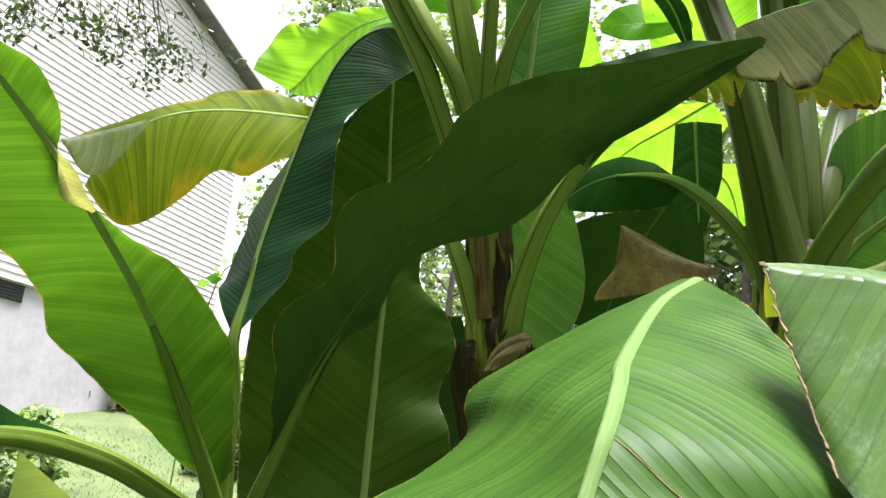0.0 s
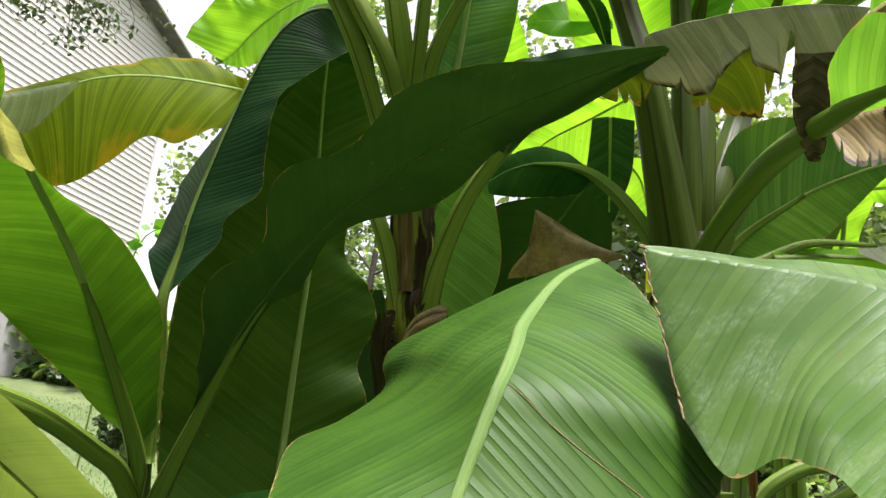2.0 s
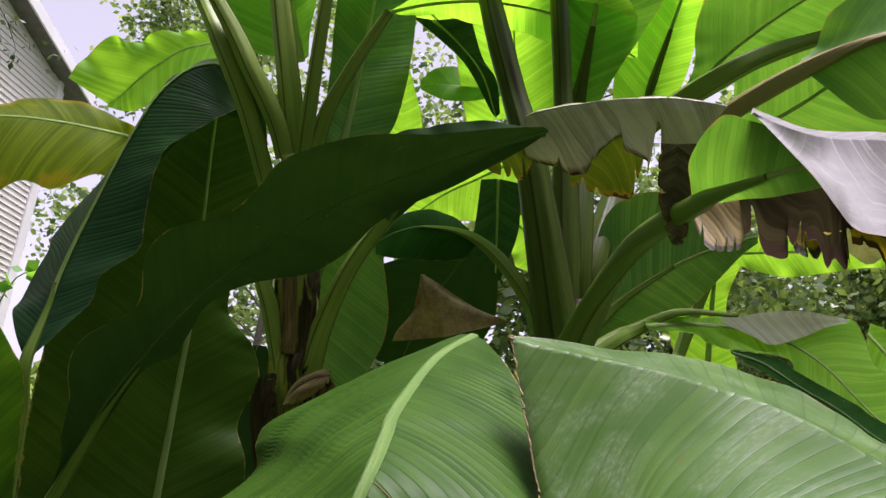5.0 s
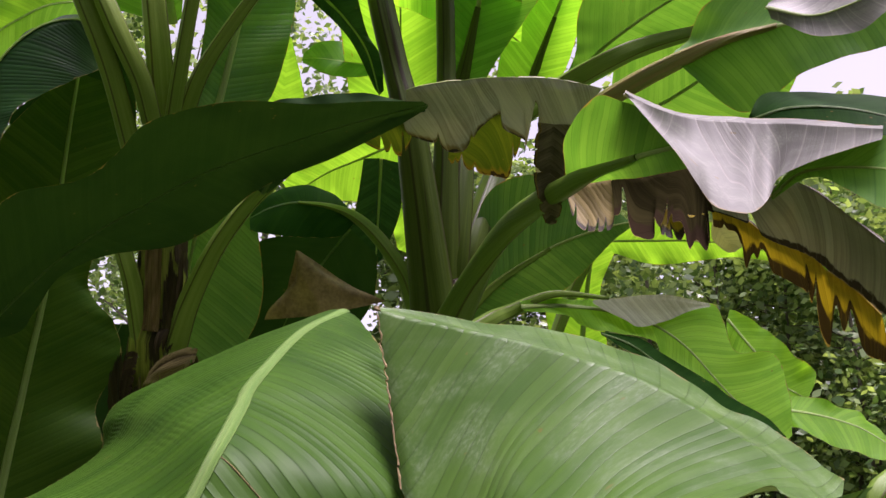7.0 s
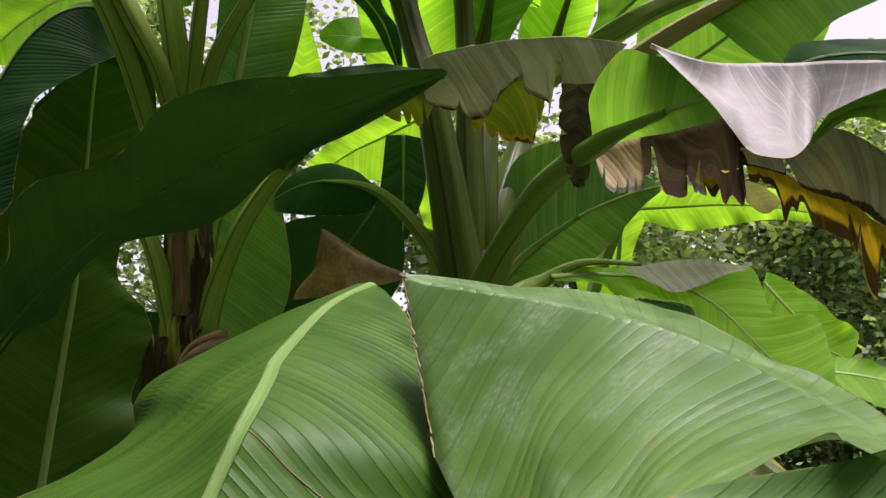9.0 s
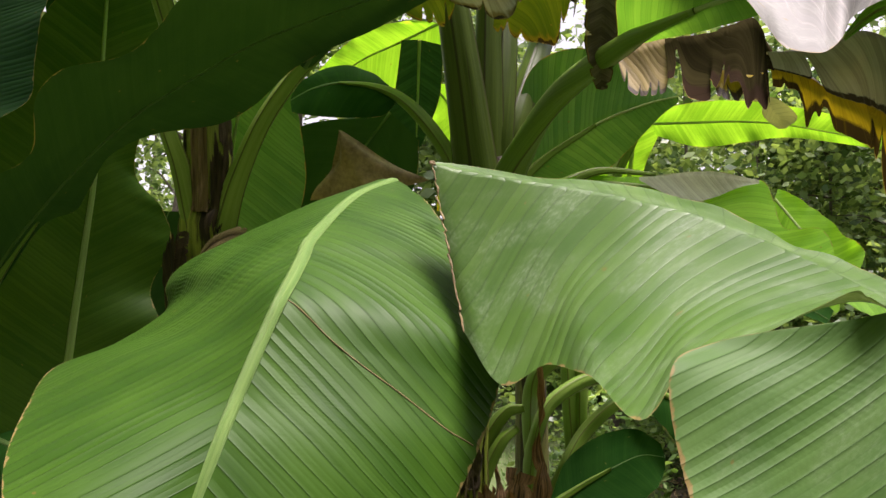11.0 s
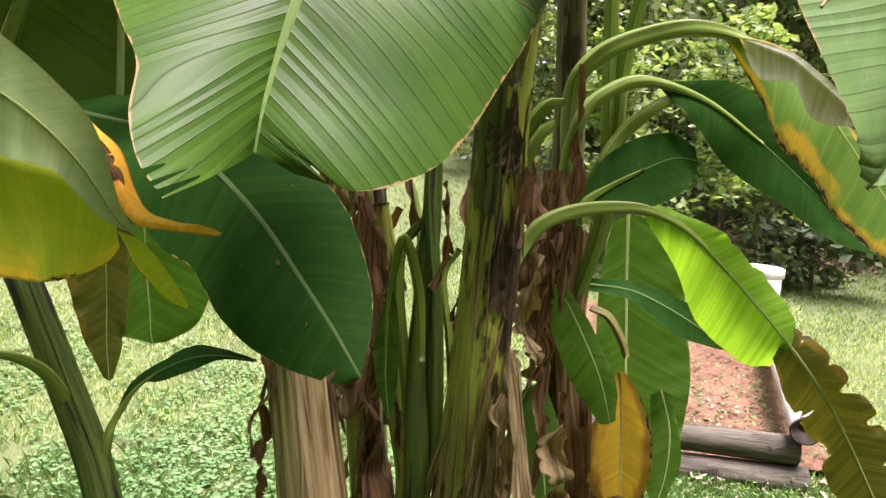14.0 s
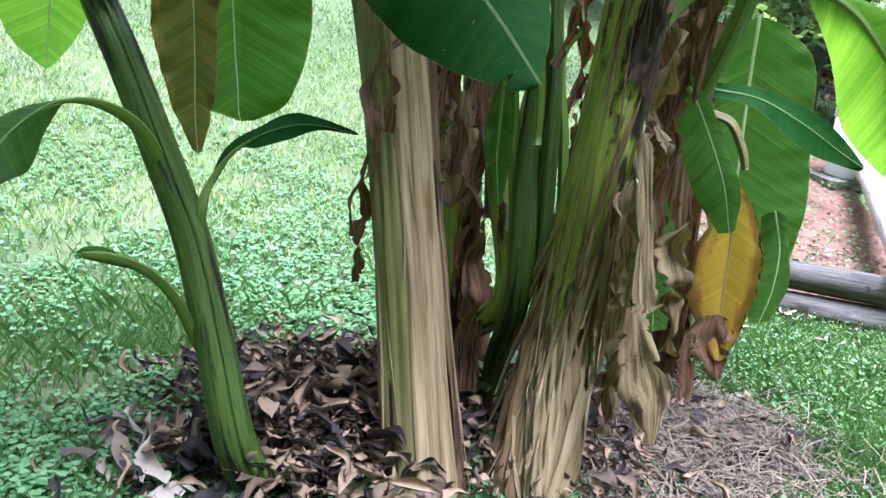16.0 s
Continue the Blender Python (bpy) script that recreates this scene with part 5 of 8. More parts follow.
leaf_yl = leaf(PLANTS['c'], 'ylpale', 'yellow-green folded leaf with orange scorched edges', [
    (-0.229, 0.684, 1.640, 0.053, 59, -36, 0.053, -121, 36), (-0.198, 0.712, 1.610, 0.062, 48, -36, 0.061, -132, 36),
    (-0.163, 0.727, 1.580, 0.063, 49, -30, 0.064, -131, 30), (-0.127, 0.739, 1.547, 0.066, 51, -25, 0.066, -129, 25),
    (-0.073, 0.748, 1.513, 0.052, 86, -33, 0.055, -94, 33), (-0.052, 0.756, 1.497, 0.047, 86, -34, 0.045, -94, 39),
    (-0.030, 0.764, 1.476, 0.047, 85, -41, 0.031, -95, 42), (-0.009, 0.773, 1.450, 0.048, 85, -47, 0.023, -95, 34),
    (0.007, 0.780, 1.424, 0.041, 84, -54, 0.018, -96, 33), (0.022, 0.786, 1.399, 0.017, 85, -49, 0.007, -95, 3),
    (0.035, 0.792, 1.386, 0.003, 86, -24, 0.002, -94, -62)], rib=0.002, arch=0.06, wave=0.002)
leaf_yt = leaf(PLANTS['c'], 'yellowing', 'yellow tail of the folded leaf', [
    (0.023, 0.788, 1.384, 0.005, 86, -69, 0.011, -94, 74), (0.040, 0.794, 1.367, 0.011, 85, -9, 0.012, -95, 30),
    (0.056, 0.801, 1.347, 0.010, 85, -20, 0.012, -95, 16), (0.073, 0.808, 1.324, 0.008, 85, -21, 0.010, -95, 18),
    (0.088, 0.814, 1.307, 0.002, 85, -14, 0.002, -95, 14)], rib=0, arch=0.05, wave=0.003)
leaf_yu = leaf(PLANTS['c'], 'yellowing', 'yellow-green hanging underside with a scorched margin', [
    (-0.241, 0.713, 1.592, 0.005, 143, 42, 0.210, -86, 29), (-0.212, 0.753, 1.559, 0.005, 151, 32, 0.201, -73, 29),
    (-0.178, 0.770, 1.528, 0.005, 164, 18, 0.188, -67, 35), (-0.140, 0.785, 1.493, 0.005, -178, -3, 0.161, -62, 38),
    (-0.077, 0.764, 1.458, 0.012, -174, -25, 0.116, -92, 23), (-0.055, 0.771, 1.452, 0.011, 173, 4, 0.114, -93, 15),
    (-0.033, 0.779, 1.445, 0.011, 171, 4, 0.109, -94, 29), (-0.014, 0.786, 1.428, 0.011, 169, 4, 0.085, -94, 49),
    (0.003, 0.793, 1.407, 0.011, 169, 6, 0.054, -94, 55), (0.018, 0.799, 1.394, 0.011, 170, 8, 0.025, -94, 49)], rib=0, arch=0.05, wave=0.004)
leaf_yr = leaf(PLANTS['c'], 'orange', 'curled orange leaf ribbon with a brown tip', [
    (-0.037, 0.935, 1.497, 0.006, -22, -50, 0.014, -174, 8), (-0.010, 0.919, 1.461, 0.008, -50, -1, 0.034, -170, -19),
    (0.010, 0.900, 1.422, 0.012, -47, 6, 0.033, -157, -15), (0.032, 0.880, 1.393, 0.009, -64, -2, 0.022, 178, -19),
    (0.063, 0.872, 1.386, 0.006, -79, -19, 0.012, 159, 1), (0.093, 0.874, 1.384, 0.007, -83, -16, 0.005, 96, 25),
    (0.118, 0.874, 1.378, 0.002, -83, -19, 0.002, 97, 19)], rib=0, arch=0.1, wave=0.003)
leaf_yd = leaf(PLANTS['c'], 'drybrown', 'dark brown withered strip beside the orange ribbon', [
    (-0.042, 0.917, 1.498, 0.006, -94, -59, 0.004, 86, 45), (-0.021, 0.912, 1.462, 0.015, -94, -11, 0.015, 86, 12),
    (-0.006, 0.909, 1.429, 0.018, -96, 7, 0.017, 84, -3), (-0.001, 0.909, 1.395, 0.015, -109, 36, 0.013, 71, -28),
    (0.000, 0.910, 1.363, 0.006, -131, 29, 0.006, 49, -29)], rib=0, arch=0.2, wave=0.003, ragged=0.05)
leaf_s1 = leaf(PLANTS['c'], 'fresh', 'small leaf on a curved petiole', [
    (-0.459, 1.981, 0.929, 0.005, 75, -11, 0.011, -70, 45), (-0.501, 1.924, 0.911, 0.029, 19, -6, 0.043, -110, 13),
    (-0.548, 1.879, 0.865, 0.041, 36, -24, 0.080, -123, 19), (-0.589, 1.827, 0.802, 0.038, 43, -5, 0.053, -135, -0),
    (-0.625, 1.783, 0.735, 0.011, 57, 1, 0.015, -124, -10)], rib=0.004, arch=0.06, wave=0.003)
leaf_s2 = leaf(PLANTS['c'], 'dark2', 'small twisted dark green leaf', [
    (-0.155, 2.056, 0.745, 0.005, 113, -36, 0.009, -66, 8), (-0.111, 2.077, 0.814, 0.023, 136, 14, 0.017, -68, 80),
    (-0.057, 2.089, 0.858, 0.035, 147, 34, 0.026, -53, -12), (0.016, 2.097, 0.891, 0.038, 135, 22, 0.034, -62, 3),
    (0.092, 2.098, 0.901, 0.024, 124, -4, 0.014, -80, 34), (0.196, 2.090, 0.889, 0.005, 102, -45, 0.003, -79, 11)], rib=0.003, arch=0.05, wave=0.004)
leaf_s3 = leaf(PLANTS['c'], 'lit3', 'small rolled leaf opening at a petiole tip', [
    (-0.301, 1.852, 0.602, 0.010, 64, 30, 0.012, -116, -28), (-0.343, 1.831, 0.625, 0.021, 66, 26, 0.016, -110, -15),
    (-0.380, 1.815, 0.636, 0.016, 68, 21, 0.013, -108, 4), (-0.403, 1.809, 0.636, 0.004, 70, 14, 0.004, -110, 3)], rib=0.002, arch=0.25, wave=0.001)
leaf_h1 = leaf(PLANTS['c'], 'olivedark', 'hanging yellow-brown leaf', [
    (-0.256, 2.457, 1.433, 0.079, -161, 27, 0.087, 18, 11), (-0.255, 2.464, 1.295, 0.102, -102, 21, 0.092, 76, 12),
    (-0.249, 2.462, 1.136, 0.124, -22, 24, 0.076, 164, 8), (-0.241, 2.450, 0.986, 0.096, 4, 12, 0.087, -169, 44),
    (-0.236, 2.430, 0.847, 0.064, 4, -13, 0.048, -170, 18), (-0.224, 2.409, 0.736, 0.019, -23, -39, 0.014, 158, -25)], rib=0.004, arch=0.12, wave=0.012)
leaf_h2 = leaf(PLANTS['c'], 'lit3', 'hanging sunlit green leaf with frayed end', [
    (-0.177, 2.612, 1.487, 0.092, -135, 23, 0.102, 43, 12), (-0.168, 2.623, 1.326, 0.107, -98, 20, 0.195, 67, 1),
    (-0.156, 2.622, 1.140, 0.099, -41, 20, 0.232, 116, -2), (-0.144, 2.612, 0.995, 0.131, -28, 22, 0.217, 134, -5),
    (-0.134, 2.602, 0.913, 0.148, -20, 22, 0.176, 143, 1), (-0.128, 2.591, 0.839, 0.096, -25, -3, 0.132, 141, -1),
    (-0.120, 2.586, 0.806, 0.019, -52, -25, 0.040, 127, 6)], rib=0.005, arch=0.06, wave=0.01)
leaf_h3 = leaf(PLANTS['c'], 'lit', 'green leaf tip hanging over the lawn', [
    (-0.643, 2.641, 1.369, 0.095, 104, 21, 0.138, -79, -12), (-0.653, 2.641, 1.221, 0.178, 83, 20, 0.137, -101, -11),
    (-0.662, 2.633, 1.083, 0.133, 56, 23, 0.103, -127, -1), (-0.667, 2.623, 0.989, 0.088, 41, 15, 0.066, -140, -3),
    (-0.672, 2.611, 0.906, 0.012, 37, -25, 0.017, -143, -31)], rib=0.004, arch=0.05, wave=0.004)
leaf_d1 = leaf(PLANTS['a'], 'lit2', 'tall yellow-green leaf standing behind the others', [
    (-0.153, 2.078, 1.374, 0.098, -175, 7, 0.088, 4, 12), (-0.162, 2.092, 1.485, 0.274, -176, 3, 0.217, 7, 16),
    (-0.165, 2.102, 1.745, 0.319, -164, -5, 0.206, 22, 8), (-0.163, 2.094, 1.885, 0.333, -14, -5, 0.181, 164, 0),
    (-0.160, 2.078, 2.015, 0.334, -16, -5, 0.222, 162, -3), (-0.156, 2.057, 2.130, 0.327, -25, -7, 0.198, 147, -13),
    (-0.159, 2.034, 2.261, 0.251, -34, -7, 0.133, 127, -34), (-0.165, 2.006, 2.408, 0.195, -36, -5, 0.144, 150, 4),
    (-0.169, 1.962, 2.566, 0.151, -31, -23, 0.132, 152, -1), (-0.169, 1.928, 2.680, 0.092, -18, -45, 0.077, 155, -5)], rib=0.011, arch=0.04, wave=0.004)
leaf_a6 = leaf(PLANTS['a'], 'ribbed', 'upright ribbed dark green leaf', [
    (0.168, 1.622, 2.457, 0.036, 38, 1, 0.065, -125, 37), (0.177, 1.613, 2.544, 0.056, 41, 1, 0.105, -144, 10),
    (0.186, 1.604, 2.663, 0.076, 69, 22, 0.137, -138, 21), (0.196, 1.604, 2.793, 0.093, 27, 18, 0.155, -172, 27),
    (0.202, 1.586, 2.905, 0.085, 4, 15, 0.140, 162, 33), (0.199, 1.593, 3.056, 0.022, -148, -10, 0.030, 32, 10)], rib=0.009, arch=0.06, wave=0.003)
leaf_a8 = leaf(PLANTS['a'], 'mid', 'broad pale green leaf behind the petioles', [
    (0.040, 1.744, 2.765, 0.135, -36, 21, 0.025, 144, 26), (0.014, 1.721, 2.845, 0.176, -35, 5, 0.040, 145, -9),
    (-0.005, 1.702, 2.913, 0.223, -33, 6, 0.065, 147, -7), (-0.035, 1.670, 3.020, 0.252, -30, 6, 0.094, 150, -6),
    (-0.053, 1.646, 3.102, 0.029, -27, 5, 0.029, 153, -5)], rib=0.012, arch=0.05, wave=0.003)
leaf_a7 = leaf(PLANTS['a'], 'shade', 'shaded green leaf with its pale upper side showing', [
    (0.282, 1.433, 2.255, 0.011, 44, 6, 0.011, -145, 47), (0.328, 1.383, 2.340, 0.100, 69, 3, 0.048, -109, 30),
    (0.390, 1.331, 2.384, 0.094, 86, -28, 0.043, -105, 36), (0.460, 1.267, 2.396, 0.074, 108, -41, 0.028, -82, 45),
    (0.531, 1.207, 2.388, 0.016, 93, -39, 0.007, -129, 22)], rib=0.004, arch=0.05, wave=0.004)
leaf_f = leaf(PLANTS['a'], 'ribbed', 'ribbed mid-green leaf hanging behind the stem', [
    (0.192, 1.977, 2.584, 0.080, 166, 42, 0.089, -1, 22), (0.179, 2.032, 2.454, 0.091, 167, 17, 0.129, -2, -1),
    (0.166, 2.086, 2.297, 0.083, 174, 5, 0.191, 6, -5), (0.168, 2.127, 2.136, 0.075, -177, 3, 0.208, 13, -10),
    (0.169, 2.133, 1.986, 0.070, -31, -0, 0.149, 176, -17), (0.171, 2.115, 1.883, 0.033, -8, 3, 0.043, 179, -25)], rib=0.006, arch=0.05, wave=0.005)
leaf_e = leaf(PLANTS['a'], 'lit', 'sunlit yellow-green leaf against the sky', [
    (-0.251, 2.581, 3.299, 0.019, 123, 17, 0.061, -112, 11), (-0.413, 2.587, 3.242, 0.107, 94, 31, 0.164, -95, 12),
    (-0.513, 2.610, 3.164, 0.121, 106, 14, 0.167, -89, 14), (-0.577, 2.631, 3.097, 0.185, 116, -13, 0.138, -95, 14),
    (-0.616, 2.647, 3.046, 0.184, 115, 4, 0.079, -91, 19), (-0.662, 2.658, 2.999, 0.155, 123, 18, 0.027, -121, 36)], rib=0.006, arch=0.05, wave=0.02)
leaf_e5 = leaf(PLANTS['a'], 'lit', 'broad sunlit leaf spreading over the crown', [
    (-1.060, 1.652, 2.956, 0.127, 71, 0, 0.088, -109, 19), (-0.945, 1.654, 2.963, 0.127, 71, 0, 0.116, -109, 7),
    (-0.830, 1.656, 2.970, 0.127, 71, 0, 0.150, -109, -1), (-0.715, 1.659, 2.977, 0.127, 71, 0, 0.133, -109, 1),
    (-0.643, 1.660, 2.982, 0.127, 71, 0, 0.127, -109, 0), (-0.571, 1.662, 2.986, 0.127, 71, 0, 0.070, -109, 9),
    (-0.499, 1.663, 2.991, 0.127, 71, 0, 0.090, -109, -5), (-0.449, 1.664, 2.994, 0.127, 71, 0, 0.153, -109, -2),
    (-0.370, 1.666, 2.999, 0.127, 71, 0, 0.130, -109, -6), (-0.283, 1.667, 3.004, 0.127, 71, 0, 0.078, -109, -5),
    (-0.197, 1.669, 3.009, 0.127, 71, 0, 0.026, -109, -16)], rib=0.008, arch=0.04, wave=0.01)
leaf_e2 = leaf(PLANTS['a'], 'lit', 'sunlit yellow-green leaf tip', [
    (0.369, 2.320, 2.838, 0.079, -5, -8, 0.082, 176, 20), (0.358, 2.246, 2.979, 0.058, -5, -35, 0.062, 176, -26),
    (0.347, 2.185, 3.084, 0.011, -3, -57, 0.013, 174, -43)], rib=0, arch=0.03, wave=0.004)
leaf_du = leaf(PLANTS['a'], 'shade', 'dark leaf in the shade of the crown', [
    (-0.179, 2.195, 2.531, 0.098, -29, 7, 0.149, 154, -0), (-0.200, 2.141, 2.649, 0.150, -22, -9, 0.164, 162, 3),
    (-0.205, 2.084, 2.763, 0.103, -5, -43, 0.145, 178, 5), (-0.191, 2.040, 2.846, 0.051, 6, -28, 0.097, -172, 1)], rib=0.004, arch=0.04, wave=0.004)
leaf_db = leaf(PLANTS['a'], 'shade', 'shaded green leaf low behind the stem', [
    (-0.019, 2.368, 1.626, 0.095, -86, -3, 0.126, 97, 3), (-0.023, 2.367, 1.780, 0.120, -38, -3, 0.129, 145, -4),
    (-0.025, 2.357, 1.923, 0.114, 9, -5, 0.112, -168, -3), (-0.017, 2.344, 2.036, 0.082, 45, -13, 0.090, -133, 13),
    (0.009, 2.329, 2.135, 0.033, 55, -19, 0.025, -124, 19)], rib=0.004, arch=0.04, wave=0.004)
leaf_dr1 = leaf(PLANTS['a'], 'drygrey', 'crumpled brown sheath end below the petioles', [
    (0.121, 1.690, 1.912, 0.015, -82, -52, 0.025, 102, 55), (0.147, 1.666, 1.938, 0.036, -78, -36, 0.035, 122, 29),
    (0.180, 1.662, 1.960, 0.035, -80, -23, 0.031, 126, 41), (0.211, 1.679, 1.972, 0.019, -103, -20, 0.012, 76, 20)], rib=0, arch=0.3, wave=0.006, ragged=0.12)
leaf_dr2 = leaf(PLANTS['a'], 'burntdark', 'black withered sheath end', [
    (0.090, 1.691, 1.966, 0.015, 49, 22, 0.008, -120, 24), (0.086, 1.688, 1.919, 0.015, 125, 29, 0.014, -53, -7),
    (0.085, 1.695, 1.864, 0.008, 172, 5, 0.012, -8, -27)], rib=0, arch=0.3, wave=0.004, ragged=0.1)
leaf_dry = leaf(PLANTS['a'], 'drytan', 'dry brown folded leaf', [
    (0.391, 1.687, 2.231, 0.021, 170, -7, 0.021, 150, 2), (0.409, 1.687, 2.196, 0.054, -157, 9, 0.048, 105, 7),
    (0.426, 1.690, 2.158, 0.073, -150, -7, 0.098, 92, 12), (0.441, 1.690, 2.126, 0.113, -142, -10, 0.137, 89, 12),
    (0.458, 1.693, 2.089, 0.141, -143, -14, 0.160, 83, 5)], rib=0, arch=0.12, wave=0.006)
leaf_hh = leaf(PLANTS['b'], 'dark2', 'dark leaf drooping from an arched petiole', [
    (0.526, 1.727, 2.348, 0.012, 127, 42, 0.012, -70, -15), (0.465, 1.762, 2.377, 0.077, 44, 25, 0.091, -96, -44),
    (0.398, 1.821, 2.396, 0.082, 57, 21, 0.116, -96, -33), (0.338, 1.865, 2.386, 0.063, 64, 3, 0.099, -105, -14),
    (0.292, 1.900, 2.362, 0.028, 64, -14, 0.059, -118, -7)], rib=0.006, arch=0.08, wave=0.003)
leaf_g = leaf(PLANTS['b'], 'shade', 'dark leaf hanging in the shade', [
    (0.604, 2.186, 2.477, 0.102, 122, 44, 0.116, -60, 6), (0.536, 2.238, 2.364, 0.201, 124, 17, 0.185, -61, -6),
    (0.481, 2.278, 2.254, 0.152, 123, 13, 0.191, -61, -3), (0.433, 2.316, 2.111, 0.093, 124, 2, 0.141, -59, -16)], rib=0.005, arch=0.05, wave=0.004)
leaf_v = leaf(PLANTS['b'], 'dark', 'narrow hanging leaf with a pale midrib', [
    (0.697, 2.264, 2.762, 0.057, -177, 4, 0.078, 2, 11), (0.715, 2.319, 2.630, 0.077, -176, 15, 0.075, 2, 17),
    (0.728, 2.359, 2.519, 0.095, -175, -1, 0.042, 4, 8), (0.737, 2.383, 2.441, 0.028, -176, -24, 0.019, 5, -30)], rib=0.006, arch=0.05, wave=0.003)
leaf_e3 = leaf(PLANTS['b'], 'lit', 'sunlit leaf behind the stems', [
    (0.860, 2.659, 3.034, 0.096, 118, 57, 0.100, -62, -5), (0.726, 2.729, 2.961, 0.118, 120, 38, 0.174, -64, 2),
    (0.605, 2.783, 2.896, 0.086, 119, 22, 0.118, -63, 3), (0.491, 2.839, 2.804, 0.060, 119, 6, 0.059, -62, -6)], rib=0.005, arch=0.05, wave=0.01)
leaf_e4 = leaf(PLANTS['b'], 'lit', 'sunlit leaf low behind the stems', [
    (0.910, 2.931, 2.910, 0.043, 58, -47, 0.162, 58, 45), (0.996, 2.941, 2.826, 0.078, -130, -4, 0.080, 49, 29),
    (1.046, 2.978, 2.682, 0.084, -146, -30, 0.040, 33, 16)], rib=0.005, arch=0.05, wave=0.01)
leaf_j = leaf(PLANTS['b'], 'ribbed', 'broad green leaf spreading from the stem', [
    (0.786, 1.689, 2.119, 0.021, 56, 59, 0.015, -85, 15), (0.884, 1.676, 2.227, 0.195, 74, 23, 0.108, -125, -6),
    (1.004, 1.647, 2.322, 0.192, 74, 9, 0.126, -125, -5), (1.123, 1.620, 2.384, 0.115, 80, -7, 0.052, -115, 25),
    (1.213, 1.613, 2.418, 0.026, 96, -27, 0.016, -109, -11)], rib=0.006, arch=0.05, wave=0.004)
leaf_k = leaf(PLANTS['b'], 'lit', 'arching leaf with wavy edges', [
    (0.919, 1.619, 2.157, 0.016, 110, 11, 0.011, -70, 18), (1.030, 1.637, 2.178, 0.031, 110, 50, 0.029, -70, 11),
    (1.161, 1.653, 2.188, 0.040, 110, 39, 0.079, -70, -38), (1.276, 1.660, 2.178, 0.056, 110, 70, 0.086, -70, -39),
    (1.354, 1.656, 2.150, 0.208, 113, 23, 0.064, -67, -35), (1.411, 1.646, 2.107, 0.198, 118, 3, 0.104, -62, -25),
    (1.460, 1.629, 2.048, 0.139, 120, -1, 0.049, -60, -27), (1.510, 1.614, 1.994, 0.257, 116, 8, 0.034, -64, -61),
    (1.580, 1.603, 1.947, 0.172, 114, 16, 0.033, -66, -84), (1.646, 1.595, 1.909, 0.022, 113, 26, 0.008, -67, -33)], rib=0.006, arch=0.05, wave=0.006)
leaf_kd = leaf(PLANTS['b'], 'dark2', 'dark leaf in the shade below', [
    (1.121, 1.600, 2.114, 0.006, 111, -28, 0.008, -69, -2), (1.204, 1.601, 2.096, 0.045, 112, 39, 0.036, -68, -54),
    (1.288, 1.591, 2.048, 0.039, 113, 2, 0.034, -67, -59), (1.375, 1.584, 2.007, 0.047, 114, 14, 0.034, -66, -34),
    (1.456, 1.571, 1.951, 0.054, 114, -9, 0.027, -66, -27), (1.544, 1.564, 1.910, 0.058, 112, 7, 0.034, -67, -26),
    (1.595, 1.560, 1.886, 0.035, 112, 14, 0.018, -68, -26)], rib=0.004, arch=0.05, wave=0.003)
leaf_kt = leaf(PLANTS['b'], 'greytop', 'grey-green upper side folded over', [
    (1.119, 1.639, 2.200, 0.009, 111, 49, 0.009, -69, 17), (1.193, 1.652, 2.218, 0.007, 111, 30, 0.053, -69, -12),
    (1.285, 1.669, 2.239, 0.012, 110, 28, 0.099, -70, -33), (1.378, 1.681, 2.250, 0.016, 110, -9, 0.084, -70, -36),
    (1.453, 1.690, 2.253, 0.013, 110, -20, 0.032, -70, -39), (1.511, 1.696, 2.257, 0.007, 110, -5, 0.009, -70, -49)], rib=0, arch=0.05, wave=0.002)
leaf_k2 = leaf(PLANTS['b'], 'lit', 'sunlit leaf with a crinkled edge', [
    (1.843, 2.046, 2.333, 0.039, 109, -37, 0.037, -71, 44), (1.884, 2.011, 2.257, 0.078, 109, -30, 0.059, -71, 14),
    (1.924, 1.978, 2.183, 0.106, 109, -32, 0.021, -71, -58), (1.957, 1.950, 2.120, 0.101, 106, -14, 0.021, -74, -68),
    (1.996, 1.927, 2.091, 0.106, 103, 5, 0.050, -77, -42), (2.018, 1.914, 2.074, 0.058, 103, -4, 0.029, -77, -47)], rib=0.005, arch=0.05, wave=0.018)
leaf_k3 = leaf(PLANTS['b'], 'lit', 'drooping green leaf with a grey upper edge', [
    (1.742, 1.705, 2.000, 0.056, 128, 7, 0.045, -52, 9), (1.799, 1.683, 1.995, 0.063, 128, 10, 0.081, -52, -10),
    (1.861, 1.653, 1.981, 0.053, 130, 3, 0.105, -50, -10), (1.909, 1.620, 1.960, 0.064, 134, -13, 0.094, -46, 9),
    (1.944, 1.579, 1.923, 0.060, 143, -49, 0.074, -37, 24), (1.956, 1.546, 1.886, 0.010, 151, -82, 0.021, -29, 39)], rib=0.005, arch=0.06, wave=0.012)
leaf_wt = leaf(PLANTS['b'], 'greytop', 'small pale leaf tip', [
    (1.608, 1.799, 2.556, 0.005, -116, -36, 0.007, -116, 80), (1.639, 1.801, 2.521, 0.033, 64, -3, 0.030, -116, -5),
    (1.670, 1.801, 2.490, 0.047, 59, 19, 0.030, -121, -7), (1.678, 1.806, 2.465, 0.012, 36, 2, 0.010, -144, -11)], rib=0, arch=0.05, wave=0.002)
